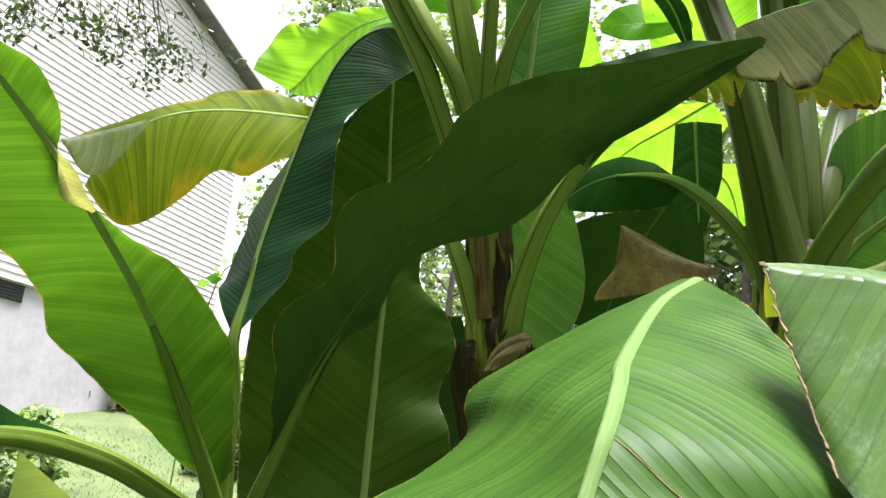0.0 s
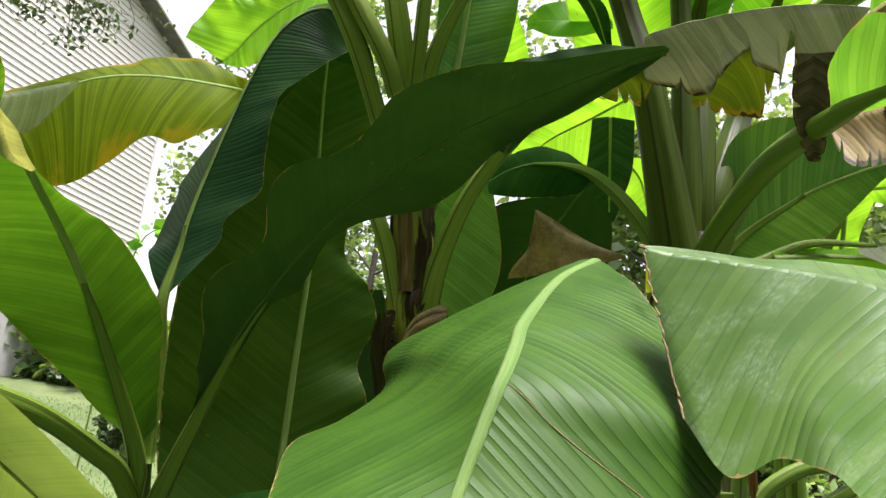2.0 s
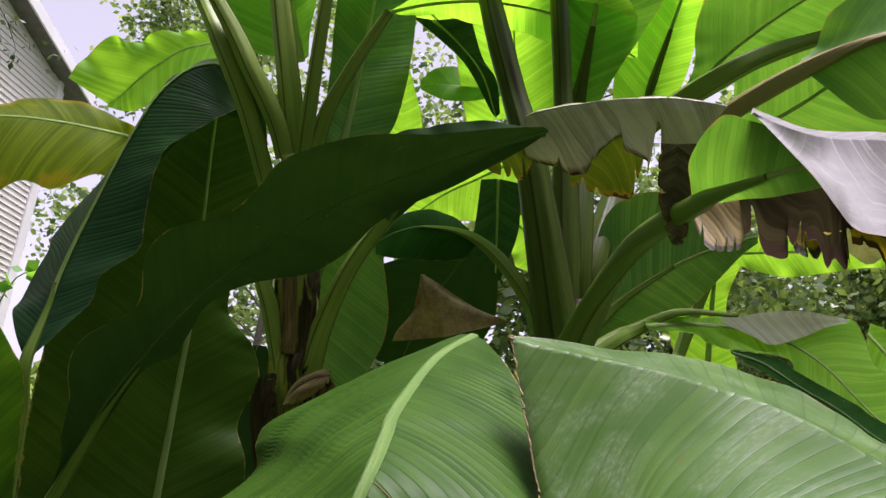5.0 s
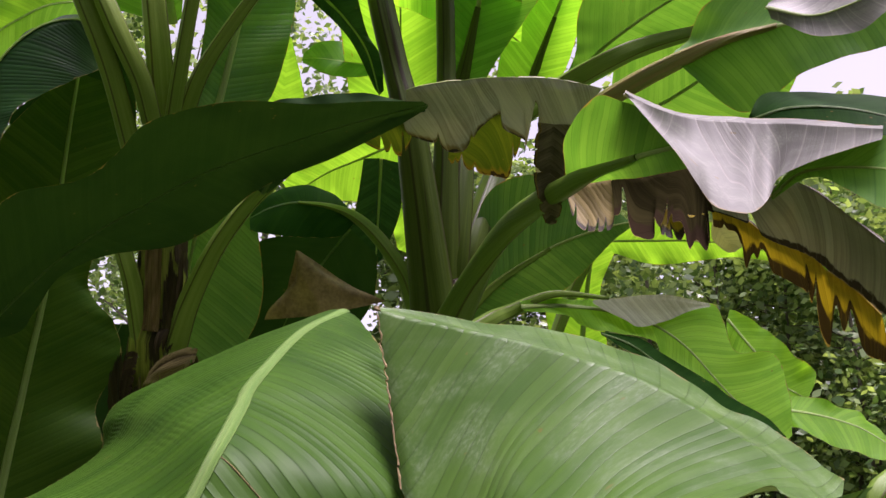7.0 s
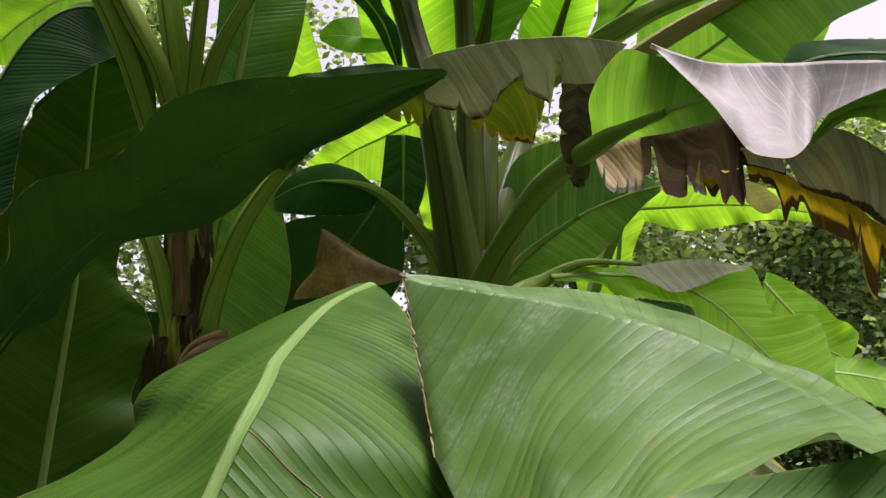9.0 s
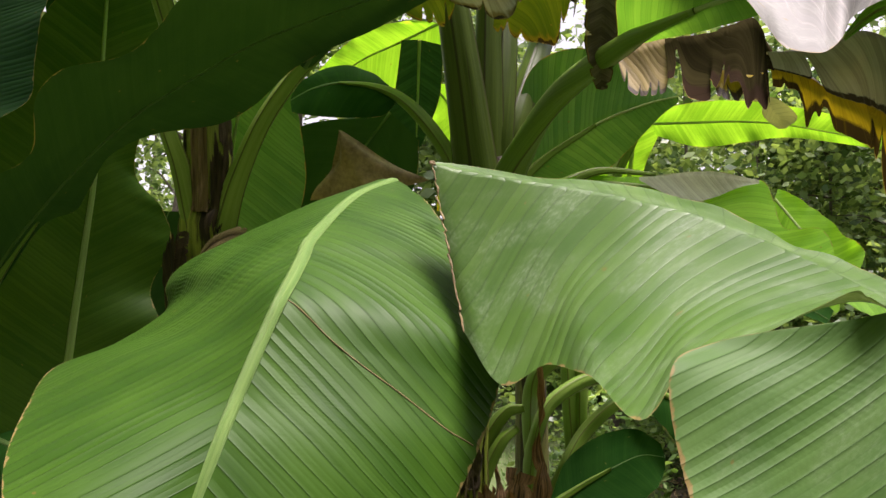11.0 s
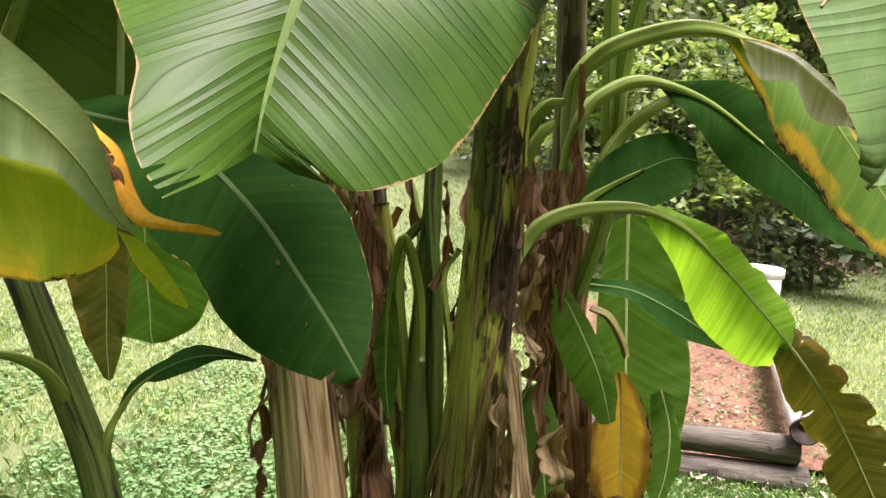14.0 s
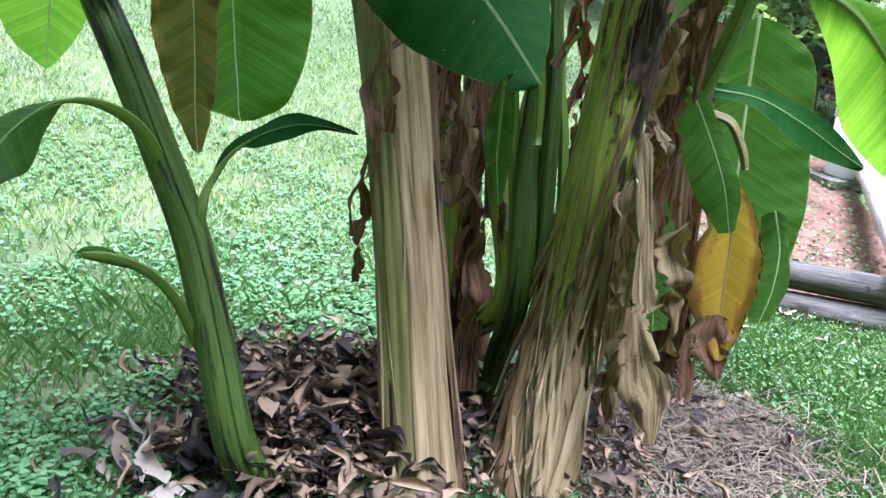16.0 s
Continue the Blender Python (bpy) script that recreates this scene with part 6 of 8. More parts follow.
leaf_u1 = leaf(PLANTS['b'], 'lit', 'tall sunlit leaf in the crown', [
    (0.707, 2.112, 2.915, 0.159, -10, -7, 0.124, 173, -7), (0.672, 2.031, 3.060, 0.180, -10, -1, 0.135, 174, 1),
    (0.629, 1.926, 3.219, 0.193, -9, -1, 0.144, 175, 1), (0.586, 1.815, 3.362, 0.148, -8, -7, 0.116, 174, -6)], rib=0.004, arch=0.04, wave=0.005)
leaf_u2 = leaf(PLANTS['b'], 'mid', 'upright leaf with a pale thick midrib', [
    (0.768, 1.717, 2.744, 0.022, 14, -12, 0.052, -165, 12), (0.766, 1.662, 2.831, 0.037, 14, -2, 0.085, -178, 2),
    (0.764, 1.596, 2.924, 0.068, 14, 12, 0.139, 178, 3), (0.769, 1.557, 3.053, 0.097, -16, -4, 0.178, -176, 5),
    (0.765, 1.506, 3.187, 0.045, 9, 8, 0.072, -163, 7)], rib=0.011, arch=0.05, wave=0.004)
leaf_u3 = leaf(PLANTS['b'], 'lit', 'tall sunlit yellow-green leaf', [
    (1.113, 2.053, 2.983, 0.101, 25, -23, 0.092, -153, 29), (1.120, 1.990, 3.075, 0.126, 26, -19, 0.098, -152, 19),
    (1.133, 1.900, 3.190, 0.145, 25, -33, 0.088, -152, 19), (1.143, 1.807, 3.296, 0.168, 23, -31, 0.094, -154, 19),
    (1.151, 1.700, 3.406, 0.087, 24, -9, 0.067, -154, 19)], rib=0.008, arch=0.05, wave=0.005)
leaf_u4 = leaf(PLANTS['b'], 'mid', 'green leaf rising over the others', [
    (1.104, 1.760, 2.849, 0.029, 47, -7, 0.025, -133, 22), (1.155, 1.674, 2.933, 0.063, 48, -52, 0.085, -129, 24),
    (1.225, 1.582, 2.996, 0.169, 71, -39, 0.077, -127, 19), (1.304, 1.485, 3.046, 0.219, 65, -39, 0.097, -127, 24),
    (1.399, 1.372, 3.085, 0.065, 53, -37, 0.042, -127, 21)], rib=0.006, arch=0.06, wave=0.008)
leaf_u5 = leaf(PLANTS['b'], 'mid', 'broad leaf with a reddish petiole', [
    (1.148, 1.295, 2.694, 0.054, 123, -18, 0.025, -73, 11), (1.208, 1.204, 2.711, 0.191, 133, -39, 0.180, -95, 4),
    (1.263, 1.111, 2.705, 0.259, 113, -53, 0.148, -82, 24), (1.305, 1.004, 2.682, 0.260, 105, -51, 0.141, -81, 37),
    (1.341, 0.894, 2.659, 0.200, 99, -43, 0.136, -78, 40), (1.361, 0.787, 2.639, 0.021, 38, -35, 0.022, -126, 9)], rib=0.008, arch=0.06, wave=0.006)
leaf_u6 = leaf(PLANTS['b'], 'mid', 'large ribbed leaf behind the petioles', [
    (1.306, 1.806, 2.800, 0.053, 58, -10, 0.086, -121, 44), (1.420, 1.686, 2.869, 0.209, 55, -20, 0.183, -120, 14),
    (1.508, 1.567, 2.938, 0.229, 53, -21, 0.189, -122, 14), (1.585, 1.449, 2.997, 0.179, 53, -23, 0.115, -124, 3),
    (1.631, 1.371, 3.032, 0.033, 54, -27, 0.047, -126, -13)], rib=0.006, arch=0.05, wave=0.005)
leaf_u7 = leaf(PLANTS['b'], 'dark2', 'dark leaf edge under the crown', [
    (1.188, 1.129, 2.471, 0.011, 65, 17, 0.008, -115, -17), (1.225, 1.060, 2.477, 0.087, 120, -44, 0.100, -64, 18),
    (1.271, 0.971, 2.444, 0.118, 143, -39, 0.108, -56, 25), (1.319, 0.889, 2.388, 0.107, 145, -35, 0.113, -44, 32),
    (1.352, 0.811, 2.312, 0.012, 35, -57, 0.053, -30, 32)], rib=0.005, arch=0.06, wave=0.004)
leaf_u8 = leaf(PLANTS['b'], 'white', 'grey upper side of a leaf tip', [
    (1.149, 1.016, 2.657, 0.051, 141, -24, 0.024, -137, 36), (1.192, 0.951, 2.609, 0.106, 118, -22, 0.054, -74, 30),
    (1.209, 0.879, 2.591, 0.096, 112, -12, 0.063, -83, 8), (1.230, 0.814, 2.594, 0.062, 109, -0, 0.062, -71, 4)], rib=0.004, arch=0.1, wave=0.004)
leaf_u9 = leaf(PLANTS['b'], 'dark', 'dark pointed leaf hanging from the crown', [
    (0.381, 1.853, 3.034, 0.062, -127, -58, 0.108, 49, 45), (0.470, 1.877, 2.984, 0.075, -130, -62, 0.072, 45, 71),
    (0.548, 1.908, 2.916, 0.056, -139, -57, 0.042, 39, 45), (0.606, 1.957, 2.815, 0.017, -150, -64, 0.018, 33, -29)], rib=0.006, arch=0.08, wave=0.004)
leaf_u10 = leaf(PLANTS['b'], 'mid', 'dull green leaf seen edge on', [
    (0.648, 2.084, 2.985, 0.019, 120, 35, 0.017, -59, -7), (0.536, 2.104, 2.987, 0.074, 78, -9, 0.067, -111, -19),
    (0.443, 2.118, 2.986, 0.072, 77, -4, 0.074, -106, -22), (0.392, 2.128, 2.978, 0.017, 121, -14, 0.014, -59, -12)], rib=0.003, arch=0.06, wave=0.004)
leaf_bk1 = leaf(PLANTS['b'], 'lit', 'leaf of a farther plant', [
    (1.737, 2.834, 2.329, 0.115, 21, -7, 0.114, -157, 7), (1.731, 2.778, 2.555, 0.174, 21, -7, 0.062, -157, 29),
    (1.725, 2.720, 2.735, 0.164, 22, -16, 0.109, -155, 27), (1.722, 2.668, 2.867, 0.046, 25, -9, 0.046, -155, 9)], rib=0.012, arch=0.05, wave=0.006)
leaf_bk2 = leaf(PLANTS['b'], 'lit', 'bright leaf of a farther plant', [
    (1.729, 2.591, 2.746, 0.045, 71, 5, 0.047, -109, 14), (1.860, 2.510, 2.744, 0.078, 70, -0, 0.096, -108, 13),
    (2.001, 2.414, 2.738, 0.080, 70, 12, 0.080, -108, 19), (2.152, 2.307, 2.708, 0.068, 75, 6, 0.043, -108, 11),
    (2.352, 2.030, 2.575, 0.060, 74, -13, 0.020, -106, 13)], rib=0.005, arch=0.05, wave=0.012)
leaf_tl = leaf(PLANTS['r'], 'lit', 'long drooping bright green leaf', [
    (1.235, 1.921, 1.363, 0.025, -95, 1, 0.035, 112, 28), (1.355, 1.905, 1.310, 0.124, -121, 28, 0.091, 95, 49),
    (1.502, 1.914, 1.196, 0.201, -125, 30, 0.088, 111, 1), (1.642, 1.914, 1.073, 0.185, -126, 35, 0.101, 115, -10),
    (1.737, 1.908, 0.982, 0.125, -145, 28, 0.084, 114, -19)], rib=0.008, arch=0.06, wave=0.008)
leaf_tl2 = leaf(PLANTS['r'], 'olivedark', 'olive-brown torn end of a drooping leaf', [
    (1.714, 1.920, 1.008, 0.088, -117, 38, 0.050, 106, -8), (1.796, 1.908, 0.921, 0.140, -115, 38, 0.084, 91, -16),
    (1.893, 1.894, 0.801, 0.112, -117, 14, 0.111, 73, 9), (1.959, 1.853, 0.672, 0.119, -104, 0, 0.114, 92, -8),
    (2.015, 1.812, 0.545, 0.104, -102, -7, 0.101, 96, -12), (2.068, 1.774, 0.435, 0.015, -94, -15, 0.024, 103, -23)], rib=0.006, arch=0.06, wave=0.012, ragged=0.1)
leaf_rd = leaf(PLANTS['r'], 'dark2', 'rounded dark green leaf', [
    (1.118, 2.093, 1.365, 0.016, 113, 2, 0.016, -67, -2), (1.202, 2.111, 1.418, 0.083, 116, 16, 0.074, -60, -15),
    (1.309, 2.113, 1.475, 0.099, 110, 12, 0.115, -67, -6), (1.409, 2.113, 1.516, 0.078, 108, 8, 0.102, -67, 3),
    (1.494, 2.121, 1.512, 0.041, 102, -19, 0.036, -78, -9)], rib=0.002, arch=0.06, wave=0.003)
leaf_pl1 = leaf(PLANTS['r'], 'scorchgreen', 'arching leaf with a pale top and yellow scorched edge', [
    (1.469, 1.982, 1.871, 0.019, -99, -18, 0.030, 136, 35), (1.546, 1.938, 1.822, 0.134, -71, 32, 0.102, 136, 34),
    (1.628, 1.888, 1.756, 0.196, -62, 30, 0.108, 149, 35), (1.683, 1.815, 1.664, 0.204, -55, 44, 0.068, 162, 26),
    (1.741, 1.746, 1.547, 0.183, -52, 39, 0.048, 140, 42), (1.797, 1.666, 1.419, 0.137, -48, 40, 0.046, 145, 41),
    (1.842, 1.583, 1.298, 0.033, -57, 37, 0.014, 114, 59)], rib=0.006, arch=0.08, wave=0.006, burn=0.6)
leaf_plw = leaf(PLANTS['r'], 'greytop', 'pale grey upper side curling over the leaf', [
    (1.445, 1.910, 1.852, 0.003, 80, -22, 0.011, -114, 44), (1.491, 1.844, 1.823, 0.014, 133, -13, 0.084, -81, 16),
    (1.535, 1.791, 1.793, 0.016, 127, -8, 0.063, -76, 38), (1.578, 1.750, 1.745, 0.019, 119, -7, 0.092, -80, 35),
    (1.625, 1.704, 1.688, 0.019, 120, -20, 0.068, -84, 17), (1.681, 1.659, 1.625, 0.004, 86, -30, 0.006, -95, 5)], rib=0, arch=0.12, wave=0.003)
leaf_pl2 = leaf(PLANTS['r'], 'dark2', 'dark green drooping leaf', [
    (1.356, 2.131, 1.732, 0.015, -103, -7, 0.019, 67, 34), (1.508, 2.103, 1.684, 0.089, -71, -22, 0.109, 99, 26),
    (1.670, 2.060, 1.577, 0.131, -82, -14, 0.109, 98, 37), (1.812, 2.015, 1.459, 0.102, -70, 4, 0.076, 93, 48),
    (1.935, 1.972, 1.356, 0.085, -59, -9, 0.091, 66, 54), (2.051, 1.884, 1.285, 0.039, -59, -11, 0.017, 86, 27)], rib=0.003, arch=0.06, wave=0.005)
leaf_yb = leaf(PLANTS['r'], 'yellow', 'yellow dying leaf with a brown crumpled end', [
    (1.427, 2.363, 0.771, 0.017, -69, 13, 0.020, 109, -1), (1.436, 2.353, 0.700, 0.087, -24, 32, 0.063, 125, 5),
    (1.440, 2.333, 0.591, 0.133, -13, 20, 0.105, 142, 14), (1.438, 2.310, 0.483, 0.143, -6, 31, 0.105, 152, 12),
    (1.434, 2.287, 0.383, 0.092, -14, 18, 0.083, 147, 12), (1.437, 2.264, 0.303, 0.061, -20, 7, 0.057, 148, 11),
    (1.434, 2.227, 0.219, 0.019, -26, -18, 0.024, 154, -32)], rib=0.006, arch=0.08, wave=0.006)
leaf_yb2 = leaf(PLANTS['r'], 'drybrown', 'brown withered leaf end reaching the ground', [
    (1.423, 2.280, 0.363, 0.069, 3, 19, 0.039, 174, 17), (1.417, 2.264, 0.302, 0.108, -11, 16, 0.072, 161, 8),
    (1.419, 2.243, 0.231, 0.064, -29, 16, 0.050, 148, 11), (1.429, 2.211, 0.155, 0.015, -49, -23, 0.020, 138, -25)], rib=0, arch=0.2, wave=0.02, ragged=0.15)
leaf_yb3 = leaf(PLANTS['r'], 'drybrown', 'brown leaf scrap hanging beside the yellow leaf', [
    (1.344, 2.281, 0.291, 0.018, -11, 22, 0.018, 166, 1), (1.336, 2.256, 0.201, 0.035, 2, 22, 0.030, -179, -6),
    (1.333, 2.225, 0.114, 0.030, -1, 5, 0.030, 178, -5), (1.328, 2.201, 0.065, 0.014, -18, 7, 0.019, 161, -29)], rib=0, arch=0.2, wave=0.01, ragged=0.1)
leaf_ng = leaf(PLANTS['r'], 'lit3', 'green leaf bent downwards', [
    (1.090, 2.185, 1.106, 0.031, -71, 16, 0.027, 109, 9), (1.147, 2.139, 0.998, 0.080, -62, -11, 0.060, 137, 48),
    (1.210, 2.080, 0.846, 0.086, -59, -0, 0.059, 135, 43), (1.242, 2.040, 0.708, 0.030, -63, -5, 0.019, 120, -15)], rib=0.004, arch=0.08, wave=0.008)
leaf_gb = leaf(PLANTS['r'], 'lit3', 'big translucent green leaf', [
    (1.580, 2.698, 1.295, 0.061, -34, 22, 0.083, 146, 14), (1.583, 2.676, 1.101, 0.109, -29, 25, 0.205, 148, -13),
    (1.583, 2.632, 0.867, 0.131, -23, 31, 0.223, 153, -13), (1.578, 2.579, 0.660, 0.101, -30, 23, 0.239, 147, -8),
    (1.590, 2.517, 0.505, 0.076, -46, 21, 0.194, 132, -0), (1.631, 2.433, 0.362, 0.046, -51, 8, 0.080, 127, 17)], rib=0.008, arch=0.05, wave=0.008)
leaf_dl = leaf(PLANTS['r'], 'dark2', 'narrow dark leaf', [
    (1.346, 2.505, 1.054, 0.022, 100, -18, 0.023, -81, -2), (1.496, 2.450, 1.043, 0.039, 127, 4, 0.041, -52, 5),
    (1.637, 2.391, 0.981, 0.053, 117, 5, 0.077, -63, 18), (1.749, 2.340, 0.914, 0.038, 113, -7, 0.043, -67, 10),
    (1.822, 2.303, 0.873, 0.010, 109, -40, 0.015, -87, -16)], rib=0.004, arch=0.06, wave=0.004)
leaf_dg = leaf(PLANTS['r'], 'fresh', 'blue-green leaf low between the stems', [
    (1.007, 2.094, 0.816, 0.038, -34, 20, 0.034, 146, 6), (1.018, 2.047, 0.693, 0.070, -28, 23, 0.062, 169, -3),
    (1.022, 1.996, 0.574, 0.074, -21, 23, 0.068, 174, -11), (1.020, 1.936, 0.448, 0.045, -19, -2, 0.036, 160, -11)], rib=0.004, arch=0.06, wave=0.004)
leaf_lg = leaf(PLANTS['r'], 'lit3', 'light green leaf against the grass', [
    (1.639, 2.431, 0.685, 0.045, -46, 17, 0.043, 135, 37), (1.656, 2.375, 0.556, 0.081, -28, 29, 0.029, 151, 1),
    (1.635, 2.333, 0.426, 0.089, 9, 39, 0.053, -173, -34), (1.599, 2.308, 0.324, 0.029, 22, 20, 0.031, -159, -37)], rib=0.004, arch=0.06, wave=0.006)
leaf_sg = leaf(PLANTS['b'], 'fresh', 'small hanging green leaf', [
    (0.544, 2.036, 1.100, 0.006, 16, 7, 0.009, -164, -7), (0.534, 2.017, 1.002, 0.033, 2, 31, 0.034, -179, -4),
    (0.532, 1.986, 0.885, 0.028, -16, 13, 0.035, 163, 2), (0.542, 1.946, 0.769, 0.007, -24, -31, 0.008, 157, -16)], rib=0.003, arch=0.06, wave=0.006)
leaf_bd = leaf(PLANTS['b'], 'drybrown', 'big dry brown leaf hanging along the stem', [
    (1.036, 2.133, 1.458, 0.076, 17, 50, 0.052, -151, 9), (1.014, 2.114, 1.325, 0.079, 42, 34, 0.067, -135, 5),
    (1.001, 2.092, 1.176, 0.069, 18, 5, 0.054, -144, 13), (0.995, 2.071, 1.045, 0.056, 19, 21, 0.039, -154, -4),
    (0.988, 2.050, 0.946, 0.032, 38, 3, 0.022, -148, -35)], rib=0.003, arch=0.2, wave=0.012, ragged=0.1)
leaf_bd2 = leaf(PLANTS['a'], 'drygrey', 'dry grey leaf hanging below the dark one', [
    (0.470, 2.169, 1.013, 0.030, -13, 19, 0.030, 167, -5), (0.470, 2.155, 0.919, 0.067, 4, 17, 0.052, -173, -12),
    (0.472, 2.138, 0.831, 0.067, -10, 20, 0.067, 167, 6), (0.481, 2.122, 0.766, 0.065, 34, 39, 0.057, -150, -12),
    (0.460, 2.111, 0.708, 0.009, 49, 24, 0.015, -130, -61)], rib=0, arch=0.2, wave=0.01, ragged=0.1)
leaf_bd3 = leaf(PLANTS['b'], 'drygrey', 'long dry leaf hanging down the stem', [
    (0.804, 1.783, 1.003, 0.026, -44, 23, 0.035, 136, 10), (0.822, 1.745, 0.897, 0.032, -34, 20, 0.014, 146, 6),
    (0.825, 1.706, 0.795, 0.025, -22, 30, 0.017, 157, 3), (0.826, 1.669, 0.709, 0.031, -25, 21, 0.021, 155, 5),
    (0.832, 1.627, 0.628, 0.047, -27, -7, 0.043, 152, -30)], rib=0.003, arch=0.2, wave=0.012, ragged=0.1)
leaf_bd4 = leaf(PLANTS['b'], 'drygrey', 'pale dry leaf draped to the ground', [
    (0.865, 1.761, 0.593, 0.024, -59, 13, 0.032, 155, 31), (0.881, 1.742, 0.513, 0.058, -42, 15, 0.049, 127, 31),
    (0.905, 1.726, 0.431, 0.094, -34, 11, 0.082, 126, 42), (0.924, 1.698, 0.353, 0.060, -21, 1, 0.040, 148, 35),
    (0.927, 1.657, 0.268, 0.013, -30, 2, 0.011, 152, -16)], rib=0.003, arch=0.22, wave=0.015, ragged=0.08)
leaf_bd5 = leaf(PLANTS['a'], 'drybrown', 'dry brown leaf hanging between the stems', [
    (0.478, 2.231, 1.338, 0.037, -62, 20, 0.041, 117, 7), (0.500, 2.215, 1.208, 0.044, -48, 17, 0.058, 131, 5),
    (0.513, 2.190, 1.062, 0.037, -32, 23, 0.058, 147, 4), (0.523, 2.160, 0.935, 0.036, -28, 22, 0.041, 150, 4)], rib=0.003, arch=0.2, wave=0.015, ragged=0.2)
leaf_bd6 = leaf(PLANTS['a'], 'drybrown', 'dry leaf hanging beside the bare stem', [
    (0.553, 2.317, 0.771, 0.037, -23, 26, 0.037, 165, 26), (0.560, 2.254, 0.619, 0.037, -18, 28, 0.025, 165, -1),
    (0.556, 2.183, 0.470, 0.046, -17, 48, 0.032, 169, -3), (0.549, 2.102, 0.330, 0.043, -11, 25, 0.048, 171, -3),
    (0.539, 2.021, 0.212, 0.035, -11, 30, 0.039, 172, -3)], rib=0.003, arch=0.2, wave=0.015, ragged=0.15)
stalk(leaf_c2, 'petiole', [(-0.388, 1.710, 1.593, 0.0161), (-0.391, 1.691, 1.725, 0.0159), (-0.393, 1.674, 1.837, 0.0146), (-0.399, 1.651, 1.927, 0.0121), (-0.391, 1.676, 2.041, 0.0073), (-0.388, 1.684, 2.105, 0.0036)])
stalk(leaf_c1, 'petiole', [(-0.411, 1.739, 1.525, 0.0216), (-0.405, 1.685, 1.614, 0.0184), (-0.469, 1.551, 1.829, 0.0110), (-0.495, 1.474, 1.917, 0.0055)])
stalk(leaf_m, 'petiole', [(-0.364, 1.707, 1.479, 0.0211), (-0.301, 1.633, 1.624, 0.0163), (-0.220, 1.598, 1.835, 0.0098), (-0.165, 1.567, 1.934, 0.0049)])
stalk(leaf_c0, 'petiole', [(-0.409, 1.758, 1.496, 0.0218), (-0.429, 1.674, 1.570, 0.0220), (-0.452, 1.583, 1.609, 0.0216), (-0.488, 1.439, 1.660, 0.0200), (-0.524, 1.333, 1.686, 0.0184), (-0.553, 1.249, 1.697, 0.0167), (-0.577, 1.164, 1.697, 0.0131), (-0.601, 1.086, 1.688, 0.0090)])
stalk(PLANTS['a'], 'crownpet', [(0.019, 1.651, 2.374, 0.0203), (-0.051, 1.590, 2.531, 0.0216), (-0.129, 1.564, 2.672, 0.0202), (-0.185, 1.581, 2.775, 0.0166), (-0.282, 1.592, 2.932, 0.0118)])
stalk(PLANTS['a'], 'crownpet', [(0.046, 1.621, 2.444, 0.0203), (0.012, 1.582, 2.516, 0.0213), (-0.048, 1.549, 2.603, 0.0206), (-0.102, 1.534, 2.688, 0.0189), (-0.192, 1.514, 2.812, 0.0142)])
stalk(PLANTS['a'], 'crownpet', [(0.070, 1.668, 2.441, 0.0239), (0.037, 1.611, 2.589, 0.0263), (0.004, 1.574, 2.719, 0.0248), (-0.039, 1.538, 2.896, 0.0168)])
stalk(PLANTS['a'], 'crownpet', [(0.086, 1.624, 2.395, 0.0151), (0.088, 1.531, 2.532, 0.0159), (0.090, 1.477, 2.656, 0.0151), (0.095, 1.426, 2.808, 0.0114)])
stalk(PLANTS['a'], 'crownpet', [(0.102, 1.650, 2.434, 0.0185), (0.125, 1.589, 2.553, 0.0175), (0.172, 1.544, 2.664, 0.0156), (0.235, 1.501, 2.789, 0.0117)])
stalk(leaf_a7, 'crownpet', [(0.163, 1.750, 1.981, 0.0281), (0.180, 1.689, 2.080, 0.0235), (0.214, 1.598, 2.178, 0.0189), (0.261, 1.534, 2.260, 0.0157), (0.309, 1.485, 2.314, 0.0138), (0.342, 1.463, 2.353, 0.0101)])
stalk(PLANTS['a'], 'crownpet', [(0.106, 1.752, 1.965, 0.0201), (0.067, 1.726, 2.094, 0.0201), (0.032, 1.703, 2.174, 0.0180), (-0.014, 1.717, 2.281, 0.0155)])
stalk(leaf_hh, 'palepet', [(0.680, 1.681, 2.122, 0.0189), (0.651, 1.697, 2.210, 0.0180), (0.590, 1.710, 2.292, 0.0162), (0.526, 1.727, 2.348, 0.0118), (0.465, 1.762, 2.377, 0.0071), (0.398, 1.821, 2.396, 0.0035)])
stalk(leaf_w1, 'petiole', [(0.737, 1.606, 2.083, 0.0378), (0.740, 1.436, 2.176, 0.0268), (0.734, 1.240, 2.218, 0.0221), (0.734, 1.030, 2.209, 0.0157), (0.741, 0.953, 2.204, 0.0094), (0.753, 0.862, 2.192, 0.0047)])
stalk(PLANTS['b'], 'petiole', [(0.683, 1.704, 2.152, 0.0218), (0.663, 1.682, 2.307, 0.0169), (0.635, 1.671, 2.485, 0.0133), (0.608, 1.672, 2.608, 0.0096)])
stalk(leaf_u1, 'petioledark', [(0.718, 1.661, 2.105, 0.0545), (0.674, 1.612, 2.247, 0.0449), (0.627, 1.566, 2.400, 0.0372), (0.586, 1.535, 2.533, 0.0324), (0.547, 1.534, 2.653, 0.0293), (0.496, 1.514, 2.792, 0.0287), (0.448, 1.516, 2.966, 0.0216)])
